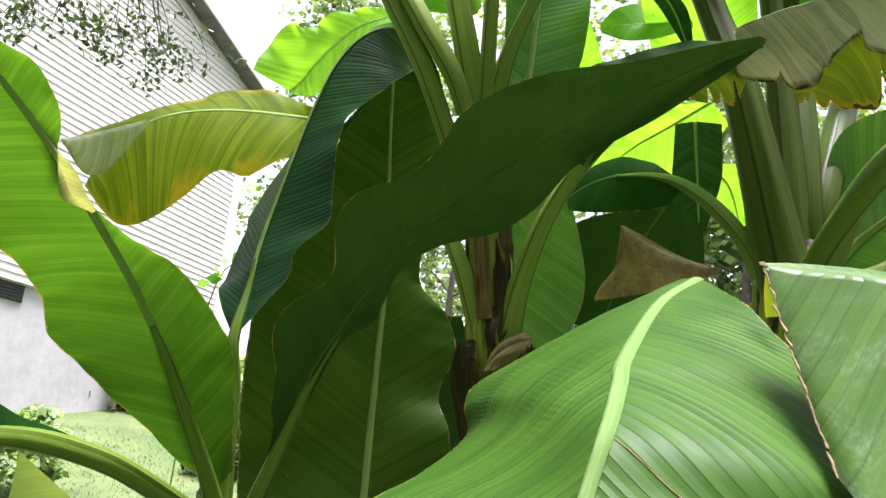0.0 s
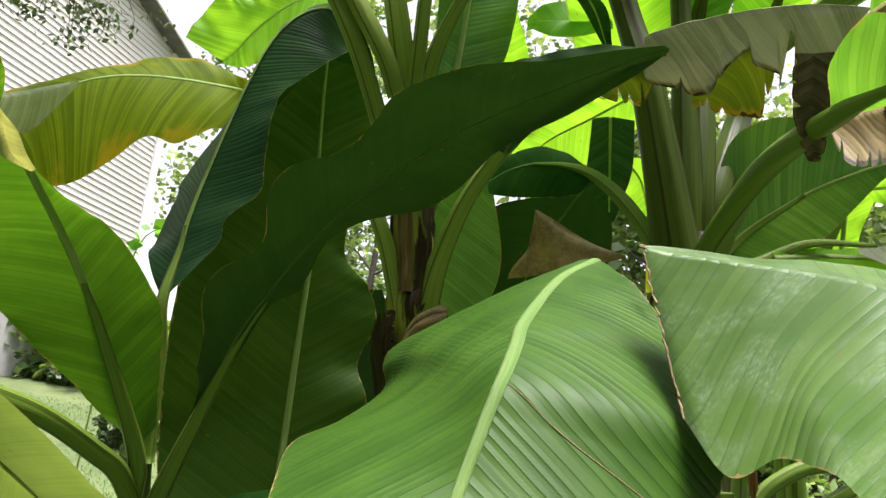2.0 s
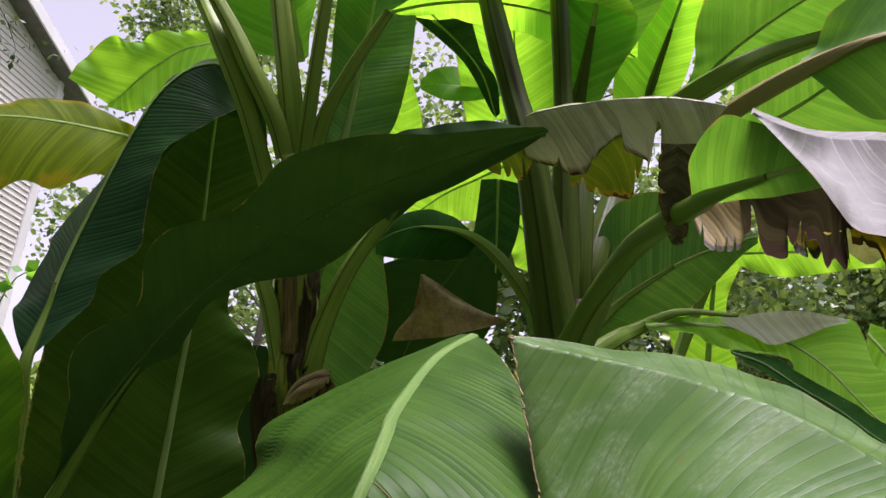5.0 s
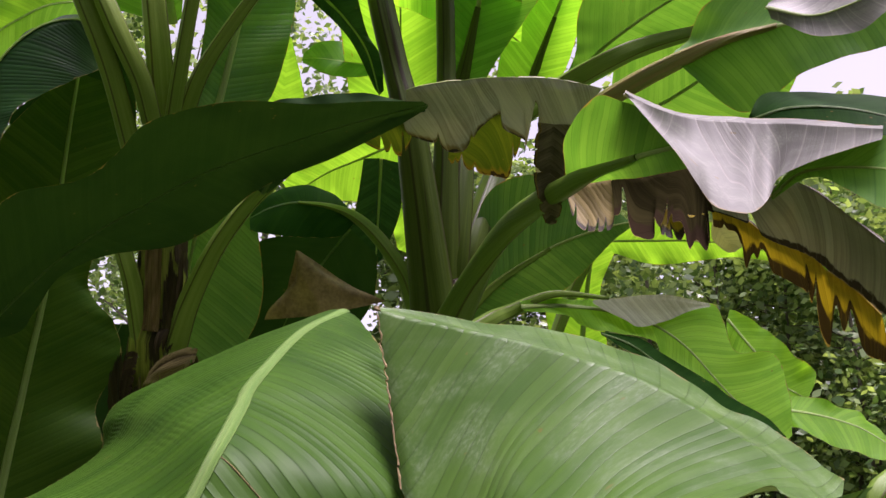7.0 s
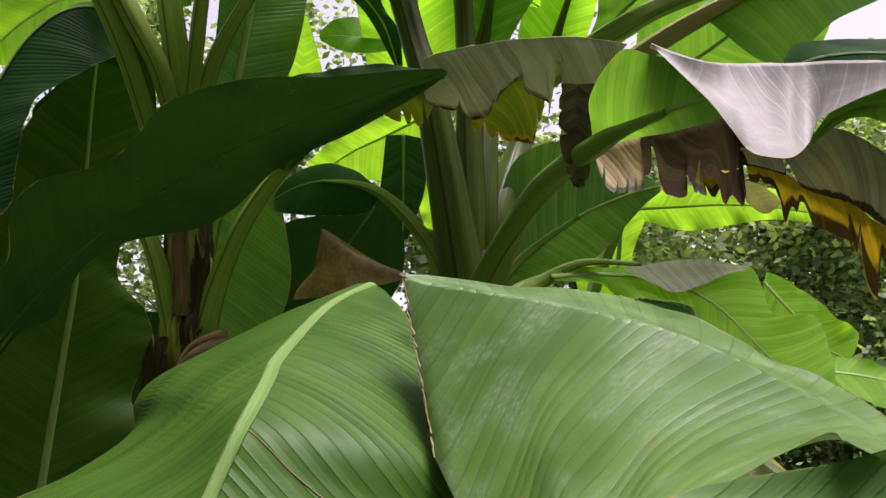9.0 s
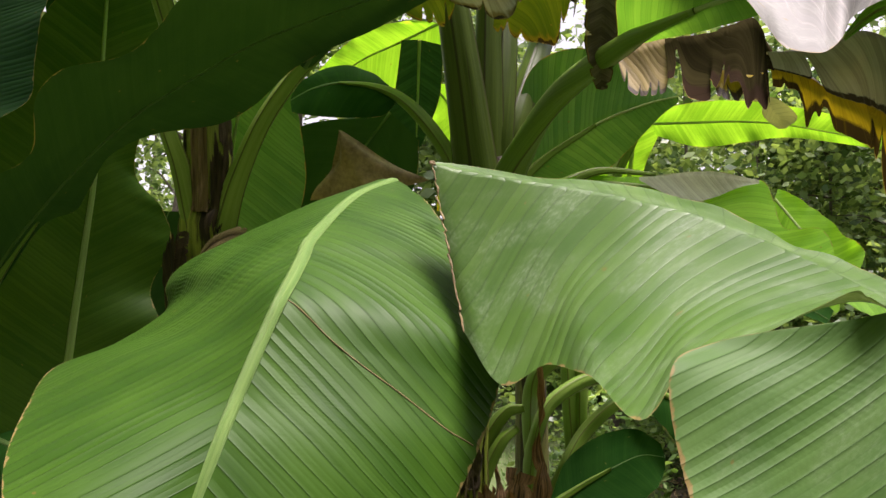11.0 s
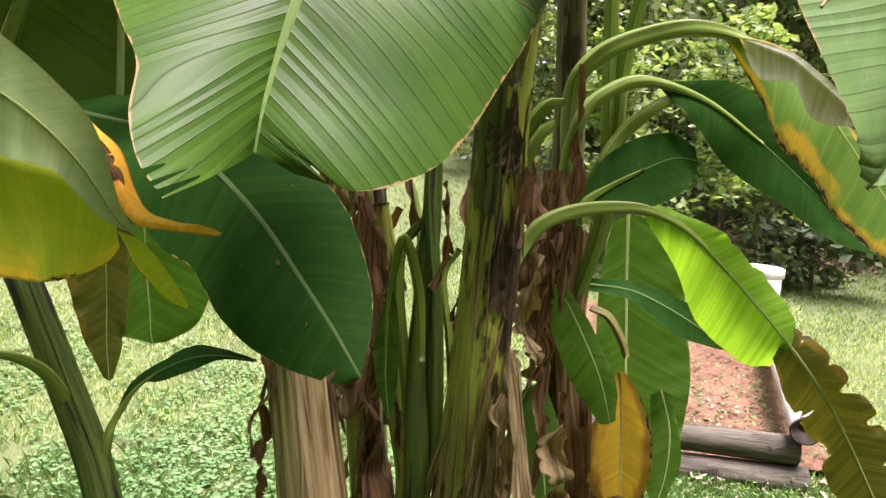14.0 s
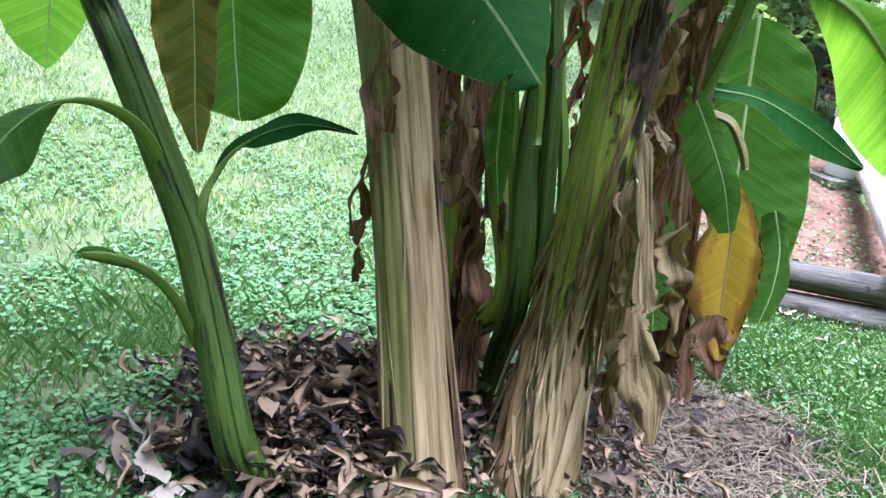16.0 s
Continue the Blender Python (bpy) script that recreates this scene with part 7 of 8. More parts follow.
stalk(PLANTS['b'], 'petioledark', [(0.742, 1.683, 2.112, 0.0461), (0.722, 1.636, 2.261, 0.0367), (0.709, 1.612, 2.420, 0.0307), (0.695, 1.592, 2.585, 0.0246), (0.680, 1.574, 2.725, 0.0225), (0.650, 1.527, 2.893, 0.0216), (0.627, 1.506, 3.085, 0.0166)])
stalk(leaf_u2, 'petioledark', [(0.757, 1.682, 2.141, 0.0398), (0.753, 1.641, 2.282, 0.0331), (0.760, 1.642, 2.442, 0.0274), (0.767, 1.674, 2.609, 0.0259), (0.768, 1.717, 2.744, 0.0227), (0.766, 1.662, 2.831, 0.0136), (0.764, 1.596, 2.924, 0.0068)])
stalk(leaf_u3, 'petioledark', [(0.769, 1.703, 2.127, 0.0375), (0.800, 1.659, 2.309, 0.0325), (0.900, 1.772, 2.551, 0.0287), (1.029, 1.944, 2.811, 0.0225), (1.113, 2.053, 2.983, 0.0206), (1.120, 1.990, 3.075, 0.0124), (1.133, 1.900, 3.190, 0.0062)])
stalk(leaf_u4, 'palepet', [(0.883, 1.732, 2.645, 0.0272), (1.031, 1.703, 2.793, 0.0301), (1.144, 1.595, 2.862, 0.0285), (1.245, 1.560, 2.917, 0.0227), (1.403, 1.479, 2.964, 0.0149), (1.585, 1.365, 2.997, 0.0102)])
stalk(leaf_u5, 'redpet', [(0.958, 1.550, 2.580, 0.0211), (1.063, 1.409, 2.653, 0.0235), (1.148, 1.295, 2.694, 0.0192), (1.208, 1.204, 2.711, 0.0115), (1.263, 1.111, 2.705, 0.0058)])
stalk(leaf_k, 'petiole', [(0.770, 1.599, 2.061, 0.0227), (0.841, 1.614, 2.114, 0.0195), (0.894, 1.640, 2.144, 0.0160), (1.005, 1.630, 2.201, 0.0096), (1.147, 1.609, 2.207, 0.0048)])
stalk(leaf_bk1, 'petiole', [(1.587, 2.793, 2.351, 0.0231), (1.648, 2.768, 2.541, 0.0258), (1.722, 2.713, 2.757, 0.0238)])
stalk(leaf_j, 'petiole', [(0.762, 1.700, 2.105, 0.0200), (0.786, 1.689, 2.119, 0.0160), (0.884, 1.676, 2.227, 0.0096), (1.004, 1.647, 2.322, 0.0048)])
stalk(leaf_s1, 'petiole', [(-0.247, 2.094, 0.692, 0.0104), (-0.266, 2.079, 0.766, 0.0176), (-0.318, 2.043, 0.872, 0.0157), (-0.389, 2.007, 0.924, 0.0112), (-0.459, 1.981, 0.929, 0.0056), (-0.501, 1.924, 0.911, 0.0036), (-0.548, 1.879, 0.865, 0.0020)])
stalk(leaf_s2, 'petiole', [(-0.175, 2.019, 0.537, 0.0088), (-0.176, 2.026, 0.616, 0.0145), (-0.170, 2.030, 0.694, 0.0129), (-0.155, 2.056, 0.745, 0.0086), (-0.111, 2.077, 0.814, 0.0052), (-0.057, 2.089, 0.858, 0.0026)])
stalk(PLANTS['c'], 'petiole', [(-0.130, 1.894, 0.324, 0.0072), (-0.168, 1.910, 0.397, 0.0129), (-0.200, 1.896, 0.483, 0.0126), (-0.241, 1.876, 0.553, 0.0110), (-0.291, 1.853, 0.600, 0.0108), (-0.345, 1.830, 0.625, 0.0120), (-0.392, 1.812, 0.635, 0.0066)])
stalk(leaf_tl, 'palepet', [(0.784, 1.841, 1.077, 0.0132), (0.816, 1.870, 1.176, 0.0145), (0.869, 1.915, 1.246, 0.0162), (0.915, 1.925, 1.308, 0.0188), (1.009, 1.943, 1.347, 0.0193), (1.126, 1.945, 1.365, 0.0184), (1.235, 1.921, 1.363, 0.0146), (1.355, 1.905, 1.310, 0.0088), (1.502, 1.914, 1.196, 0.0043)])
stalk(leaf_pl1, 'palepet', [(1.198, 2.399, 1.401, 0.0230), (1.113, 2.261, 1.580, 0.0234), (1.045, 2.086, 1.702, 0.0217), (1.100, 2.051, 1.786, 0.0251), (1.208, 2.035, 1.842, 0.0255), (1.343, 1.999, 1.879, 0.0242), (1.469, 1.982, 1.871, 0.0177), (1.546, 1.938, 1.822, 0.0106), (1.628, 1.888, 1.756, 0.0053)])
stalk(leaf_pl2, 'palepet', [(1.203, 2.410, 1.267, 0.0193), (1.118, 2.260, 1.440, 0.0198), (1.077, 2.125, 1.560, 0.0187), (1.120, 2.123, 1.653, 0.0206), (1.239, 2.137, 1.725, 0.0212), (1.356, 2.131, 1.732, 0.0144), (1.508, 2.103, 1.684, 0.0086), (1.670, 2.060, 1.577, 0.0043)])
stalk(PLANTS['r'], 'palepet', [(1.219, 2.412, 1.151, 0.0195), (1.206, 2.326, 1.332, 0.0206), (1.195, 2.182, 1.466, 0.0195), (1.255, 2.174, 1.573, 0.0197), (1.343, 2.144, 1.664, 0.0180), (1.461, 2.128, 1.724, 0.0110)])
stalk(PLANTS['r'], 'palepet', [(1.246, 2.421, 0.954, 0.0238), (1.262, 2.311, 1.206, 0.0245), (1.248, 2.222, 1.414, 0.0236), (1.223, 2.208, 1.639, 0.0234), (1.201, 2.197, 1.840, 0.0216), (1.171, 2.165, 2.061, 0.0198)])
stalk(PLANTS['r'], 'palepet', [(1.249, 2.427, 0.992, 0.0178), (1.278, 2.305, 1.226, 0.0189), (1.262, 2.216, 1.433, 0.0182), (1.246, 2.189, 1.726, 0.0198), (1.254, 2.155, 1.923, 0.0198), (1.272, 2.105, 2.093, 0.0180)])
stalk(PLANTS['r'], 'petiole', [(0.765, 1.833, 1.239, 0.0143), (0.790, 1.887, 1.321, 0.0147), (0.825, 1.944, 1.407, 0.0151), (0.857, 1.933, 1.544, 0.0182), (0.899, 1.914, 1.620, 0.0166), (0.944, 1.894, 1.637, 0.0106)])
stalk(PLANTS['r'], 'petiole', [(0.768, 1.842, 1.165, 0.0116), (0.800, 1.886, 1.247, 0.0118), (0.837, 1.914, 1.335, 0.0120), (0.851, 1.915, 1.455, 0.0150), (0.885, 1.901, 1.546, 0.0150), (0.929, 1.904, 1.586, 0.0106)])
stalk(leaf_yb, 'oliveside', [(1.313, 2.397, 0.990, 0.0119), (1.365, 2.366, 0.968, 0.0134), (1.417, 2.356, 0.891, 0.0135), (1.441, 2.350, 0.829, 0.0106)])
stalk(leaf_rd, 'petiole', [(1.114, 2.090, 1.298, 0.0152), (1.118, 2.093, 1.365, 0.0135), (1.202, 2.111, 1.418, 0.0081), (1.309, 2.113, 1.475, 0.0040)])
stalk(leaf_sg, 'petiole', [(0.626, 1.976, 0.919, 0.0108), (0.619, 2.020, 1.098, 0.0139), (0.564, 2.004, 1.253, 0.0121), (0.541, 2.037, 1.100, 0.0077), (0.534, 2.017, 1.002, 0.0046), (0.532, 1.986, 0.885, 0.0023)])
stalk(leaf_bl, 'petiole', [(0.408, 1.143, 1.970, 0.009), (0.50, 1.33, 1.87, 0.011), (0.58, 1.50, 1.77, 0.014), (0.70, 1.72, 1.68, 0.018)])
stalk(leaf_fl, 'petiole', [(1.06, 0.36, 1.30, 0.02), (0.98, 0.36, 1.55, 0.018), (0.76, 0.36, 1.72, 0.014), (0.545, 0.335, 1.708, 0.008)])
stalk(leaf_rl, 'petiole', [(1.08, 0.38, 1.35, 0.02), (1.02, 0.37, 1.60, 0.018), (0.80, 0.34, 1.78, 0.014), (0.575, 0.325, 1.731, 0.008), (0.555, 0.321, 1.687, 0.0048), (0.534, 0.311, 1.638, 0.0024)])
pseudostem(PLANTS['d'], 'stemyellow', [(1.07, 0.37, 1.55, 0.04), (1.07, 0.37, 1.1, 0.055), (1.08, 0.36, 0.5, 0.065), (1.09, 0.36, -0.02, 0.075)])
STEM_C = [
    (-0.42, 1.73, 1.62, 0.034), (-0.45, 1.92, 1.45, 0.036), (-0.459, 2.235, 1.186, 0.0405), (-0.376, 2.178, 1.014, 0.0416), (-0.284, 2.109, 0.814, 0.0436),
    (-0.195, 2.033, 0.612, 0.0458), (-0.125, 1.910, 0.399, 0.0471), (-0.062, 1.80, 0.189, 0.0497), (-0.004, 1.795, 0.06, 0.0536), (0.026, 1.765, -0.06, 0.055)]
pseudostem(PLANTS['c'], 'stemgreen', STEM_C)
pseudostem(PLANTS['b'], 'stemgreen', [(0.677, 2.197, 1.531, 0.0249), (0.682, 2.188, 1.302, 0.0282), (0.665, 2.140, 1.075, 0.0312), (0.644, 2.062, 0.829, 0.0326), (0.629, 1.944, 0.547, 0.0340), (0.66, 2.14, 0.25, 0.034), (0.655, 2.12, -0.02, 0.04)])
pseudostem(PLANTS['b'], 'stemyellow', [(0.548, 2.320, 1.317, 0.0294), (0.570, 2.302, 1.182, 0.0329), (0.589, 2.262, 0.979, 0.0363), (0.617, 2.194, 0.753, 0.0398), (0.641, 2.062, 0.491, 0.0429), (0.58, 2.26, 0.25, 0.042), (0.60, 2.25, -0.02, 0.048)])
STEM_R = [
    (1.116, 2.325, 2.052, 0.0472), (1.172, 2.385, 1.641, 0.0514), (1.209, 2.426, 1.227, 0.0564), (1.236, 2.440, 0.788, 0.0605),
    (1.288, 2.439, 0.457, 0.0652), (1.36, 2.50, 0.18, 0.066), (1.40, 2.53, -0.02, 0.07)]
pseudostem(PLANTS['r'], 'stembrown', STEM_R)
STEM_A = [
    (0.073, 1.657, 2.463, 0.0380), (0.095, 1.703, 2.309, 0.0451), (0.113, 1.740, 2.164, 0.0523), (0.129, 1.771, 2.032, 0.0573), (0.130, 1.809, 1.926, 0.0580), (0.235, 2.197, 1.373, 0.0779),
    (0.272, 2.163, 1.137, 0.0768), (0.309, 2.095, 0.880, 0.0771), (0.343, 2.011, 0.621, 0.0811), (0.379, 1.925, 0.328, 0.0871), (0.412, 1.787, 0.024, 0.0968), (0.428, 1.753, -0.080, 0.1002)]
pseudostem(PLANTS['a'], 'stemyellow', STEM_A)
STEM_B = [
    (0.722, 1.666, 2.230, 0.0300), (0.728, 1.676, 2.180, 0.0600), (0.735, 1.685, 2.131, 0.0740), (0.727, 1.746, 1.769, 0.0700), (0.735, 1.783, 1.589, 0.0622), (0.746, 1.811, 1.383, 0.0646),
    (0.751, 1.837, 1.165, 0.0692), (0.746, 1.848, 0.895, 0.0761), (0.744, 1.920, 0.423, 0.0908), (0.676, 1.811, 0.011, 0.1152), (0.659, 1.770, -0.100, 0.1200)]
pseudostem(PLANTS['b'], 'stemyellow', STEM_B)

# dry sheaths, fibres and withered leaves on the stems

def sheath(plant, stem, first, last, arc, lift, material, seed, flare=0.0, label="", torn=0.12, twist=0.0):
    """A dry leaf sheath that lies on a stretch of a stem (0 top, 1 ground), over a part of its round, with torn ends."""
    rng = np.random.default_rng(seed)
    line = glide(stem, 400)
    sides, n = 44, 40
    a = np.radians(np.linspace(arc[0], arc[1], sides + 1))
    across = np.linspace(0, 1, sides + 1)
    tear = np.interp(across, np.linspace(0, 1, 7), rng.random(7)) + 0.3 * rng.random(sides + 1)
    tear = (tear - tear.min()) / max(np.ptp(tear), 0.01)
    frays = 0.7 * np.interp(across, np.linspace(0, 1, 9), rng.random(9)) + 0.3 * rng.random(sides + 1)
    long = last - first
    verts, uvs = [], []
    start = a
    for f in np.linspace(0, 1, n):
        a = start + radians(twist) * (f - 0.5)
        at = first + long * (torn * tear + f * (1 - torn * tear - torn * 0.6 * frays))
        k = np.clip((at * 399).astype(int), 1, 398)
        c, tang = line[k], unit(line[k + 1, :3] - line[k - 1, :3])
        side = unit(np.cross(tang, (0.31, -0.95, 0.02)))
        over = np.cross(side, tang)
        crumple = 0.05 * np.sin(a * 7 + seed + 9 * f) * np.sin(13 * f + seed + 3 * a) + 0.03 * np.sin(a * 17 + 2 * seed)
        r = c[:, 3] * (1.03 + lift + crumple) + flare * (1 - f) ** 2 * (0.5 + tear) + 0.35 * flare * f**4 * frays + 0.002
        verts.append(c[:, :3] + r[:, None] * (np.cos(a)[:, None] * side + np.sin(a)[:, None] * over))
        uvs.append(np.stack([start / 6.283, at * 1.9], -1))
    w = sides + 1
    faces = [(i * w + j, i * w + j + 1, (i + 1) * w + j + 1, (i + 1) * w + j) for i in range(n - 1) for j in range(sides)]
    return mesh("dry_sheath", np.vstack(verts), faces, material, plant, label, np.vstack(uvs))


def fibres(plant, stem, first, last, arc, count, material, seed, wide=0.005, twist=25):
    """Loose bark fibres, thin ribbons that run along a stem."""
    rng = np.random.default_rng(seed)
    line = glide(stem, 200)
    for k in range(count):
        a, b = sorted(rng.uniform(first, last, 2))
        if b - a < 0.06:
            b = a + 0.1
        c = line[int(a * 199) : min(int(b * 199), 199) : 4]
        if len(c) < 4:
            continue
        turn = np.radians(rng.uniform(*arc) + np.linspace(0, rng.uniform(-twist, twist), len(c)))
        tang = unit(np.gradient(c[:, :3], axis=0))
        side = unit(np.cross(tang, (0.31, -0.95, 0.02)))
        over = np.cross(side, tang)
        r = c[:, 3] * 1.07 + 0.003 + rng.uniform(0, 0.02) * np.linspace(0, 1, len(c)) ** 3
        p = c[:, :3] + r[:, None] * (np.cos(turn)[:, None] * side + np.sin(turn)[:, None] * over)
        w = rng.uniform(0.0012, wide) * np.sin(np.linspace(0.3, 2.9, len(c)))
        tube("fibre", np.hstack([p, w[:, None]]), material, plant, sides=5, n=3 * len(c), squash=0.5, seed=k)


def hanging(plant, top, long, wide, material, seed, label, drift=(0.0, 0.0)):
    """A withered leaf that hangs straight down, crumpled and torn."""
    rng = np.random.default_rng(seed)
    rows = []
    for f in np.linspace(0, 1, 6):
        x, y, z = top[0] + drift[0] * f + rng.normal() * 0.012, top[1] + drift[1] * f + rng.normal() * 0.012, top[2] - long * f
        w = wide * (0.35 + math.sin(0.3 + 2.5 * f) * 0.65)
        face = rng.uniform(-60, 60)
        rows.append((x, y, z, w * rng.uniform(0.3, 0.6), face, rng.uniform(-10, 20), w * rng.uniform(0.3, 0.6), face + 180 + rng.uniform(-70, 70), rng.uniform(-10, 20)))
    return leaf(plant, material, label, rows, rib=0, arch=0.12, wave=0.02, ragged=0.22)


A, B, C, R = (PLANTS[k] for k in "abcr")
sheath(A, STEM_A, 0.42, 1.0, (56, 118), 0.04, "sheath", 1, 0.012, "pale tan peeling sheath")
sheath(A, STEM_A, 0.45, 1.0, (118, 205), 0.02, "sheathbrown", 2, 0.02, "brown dry sheath")
sheath(A, STEM_A, 0.335, 0.40, (70, 170), 0.10, "sheathbrown", 4, 0.03, "crumpled ring of withered brown sheath", 0.5)
sheath(A, STEM_A, 0.34, 0.46, (-60, 62), 0.08, "sheathblack", 5, 0.02, "black withered sheath", 0.4)
sheath(A, STEM_A, 0.36, 0.50, (62, 140), 0.05, "sheathblack", 40, 0.015, "black withered sheath", 0.3)
sheath(A, STEM_A, 0.16, 0.345, (74, 108), 0.04, "sheathblack", 41, 0.012, "dark withered sheath between the petioles", 0.25)
sheath(A, STEM_A, 0.02, 0.20, (96, 130), 0.05, "sheathblack", 42, 0.01, "dark withered sheath between the petioles", 0.3)
sheath(A, STEM_A, 0.10, 0.33, (40, 70), 0.06, "sheathbrown", 43, 0.012, "brown withered sheath edge", 0.25)
sheath(A, STEM_A, 0.46, 1.0, (-70, 58), 0.02, "oliveside", 3, 0.01, "olive-green sheath")
fibres(A, STEM_A, 0.5, 1.0, (0, 170), 16, "sheath", 6)
sheath(B, STEM_B, 0.70, 1.0, (-20, 210), 0.015, "sheathbrown", 62, 0.0, "brown shredded sheath", 0.45)
sheath(B, STEM_B, 0.76, 1.0, (35, 150), 0.03, "sheath", 63, 0.004, "tan shredded sheath", 0.5, twist=45)
sheath(B, STEM_B, 0.80, 1.0, (75, 130), 0.05, "sheath", 7, 0.015, "tan shredded sheath", twist=-30)
sheath(B, STEM_B, 0.78, 1.0, (15, 55), 0.04, "sheathbrown", 8, 0.01, "brown shredded sheath", twist=35)
sheath(B, STEM_B, 0.76, 1.0, (55, 80), 0.10, "sheath", 50, 0.012, "tan shredded sheath", 0.3, twist=55)
sheath(B, STEM_B, 0.82, 1.0, (128, 152), 0.09, "sheathbrown", 51, 0.01, "brown shredded sheath", 0.3, twist=-40)
sheath(B, STEM_B, 0.70, 0.9, (108, 128), 0.12, "sheath", 52, 0.02, "tan loose strip", 0.3, twist=60)
sheath(B, STEM_B, 0.72, 0.98, (150, 215), 0.08, "sheath", 9, 0.03, "tan loose sheath", twist=40)
sheath(B, STEM_B, 0.50, 0.66, (60, 150), 0.03, "sheathblack", 10, 0.008, "dark shredded collar", 0.5)
sheath(B, STEM_B, 0.40, 0.47, (30, 110), 0.03, "sheathblack", 11, 0.01, "dark withered sheath", 0.4)
sheath(B, STEM_B, 0.28, 0.36, (20, 90), 0.03, "stembrown", 15, 0.012, "dark torn sheath edge")
sheath(B, STEM_B, 0.36, 0.58, (118, 175), 0.05, "stemyellow", 16, 0.002, "yellow-green sheath edge")
sheath(B, STEM_B, 0.30, 0.52, (5, 62), 0.06, "petioledark", 17, 0.0, "yellow-green sheath edge")
sheath(B, STEM_B, 0.46, 0.56, (88, 132), 0.07, "drybrown", 18, 0.02, "withered brown sheath tip")
fibres(B, STEM_B, 0.70, 1.0, (0, 190), 46, "sheath", 12, 0.011, 80)
fibres(B, STEM_B, 0.62, 1.0, (0, 190), 26, "sheathbrown", 45, 0.008, 80)
fibres(B, STEM_B, 0.42, 0.60, (20, 170), 14, "sheathblack", 44, 0.005)
fibres(B, STEM_B, 0.30, 0.80, (10, 180), 12, "sheathbrown", 13)
sheath(C, STEM_C, 0.05, 0.95, (95, 135), 0.0, "stemgreen", 14, 0.0, "dark streaked sheath")
sheath(R, STEM_R, 0.30, 0.62, (40, 150), 0.06, "sheathbrown", 30, 0.03, "brown dry sheath")
sheath(R, STEM_R, 0.50, 0.85, (100, 230), 0.10, "drybrown", 31, 0.04, "crumpled brown sheath")
sheath(R, STEM_R, 0.55, 1.0, (-40, 90), 0.12, "drybrown", 32, 0.05, "crumpled brown sheath")
sheath(R, STEM_R, 0.75, 1.0, (60, 170), 0.16, "sheathbrown", 33, 0.03, "brown dry sheath")
fibres(R, STEM_R, 0.3, 1.0, (0, 190), 26, "drybrown", 34)
for rows, material in (([(0.346, 2.426, 1.882, 0.0270), (0.398, 2.457, 1.452, 0.0306), (0.451, 2.420, 1.067, 0.0342), (0.512, 2.319, 0.689, 0.0378), (0.545, 2.216, 0.321, 0.0404), (0.555, 2.236, -0.020, 0.0445)], "stemyellow"), ([(0.496, 2.560, 1.885, 0.0248), (0.544, 2.588, 1.424, 0.0286), (0.579, 2.534, 0.956, 0.0325), (0.596, 2.413, 0.541, 0.0363), (0.614, 2.307, 0.193, 0.0389), (0.624, 2.327, -0.020, 0.0428)], "stembrown")):
    pseudostem(A, material, rows)
    sheath(A, rows, 0.25, 0.5, (30, 150), 0.12, "sheathblack", len(rows), 0.012, "dark withered collar", 0.4)
    sheath(A, rows, 0.62, 0.98, (0, 160), 0.12, "drybrown", 7 + len(rows), 0.02, "crumpled brown sheath", 0.4)
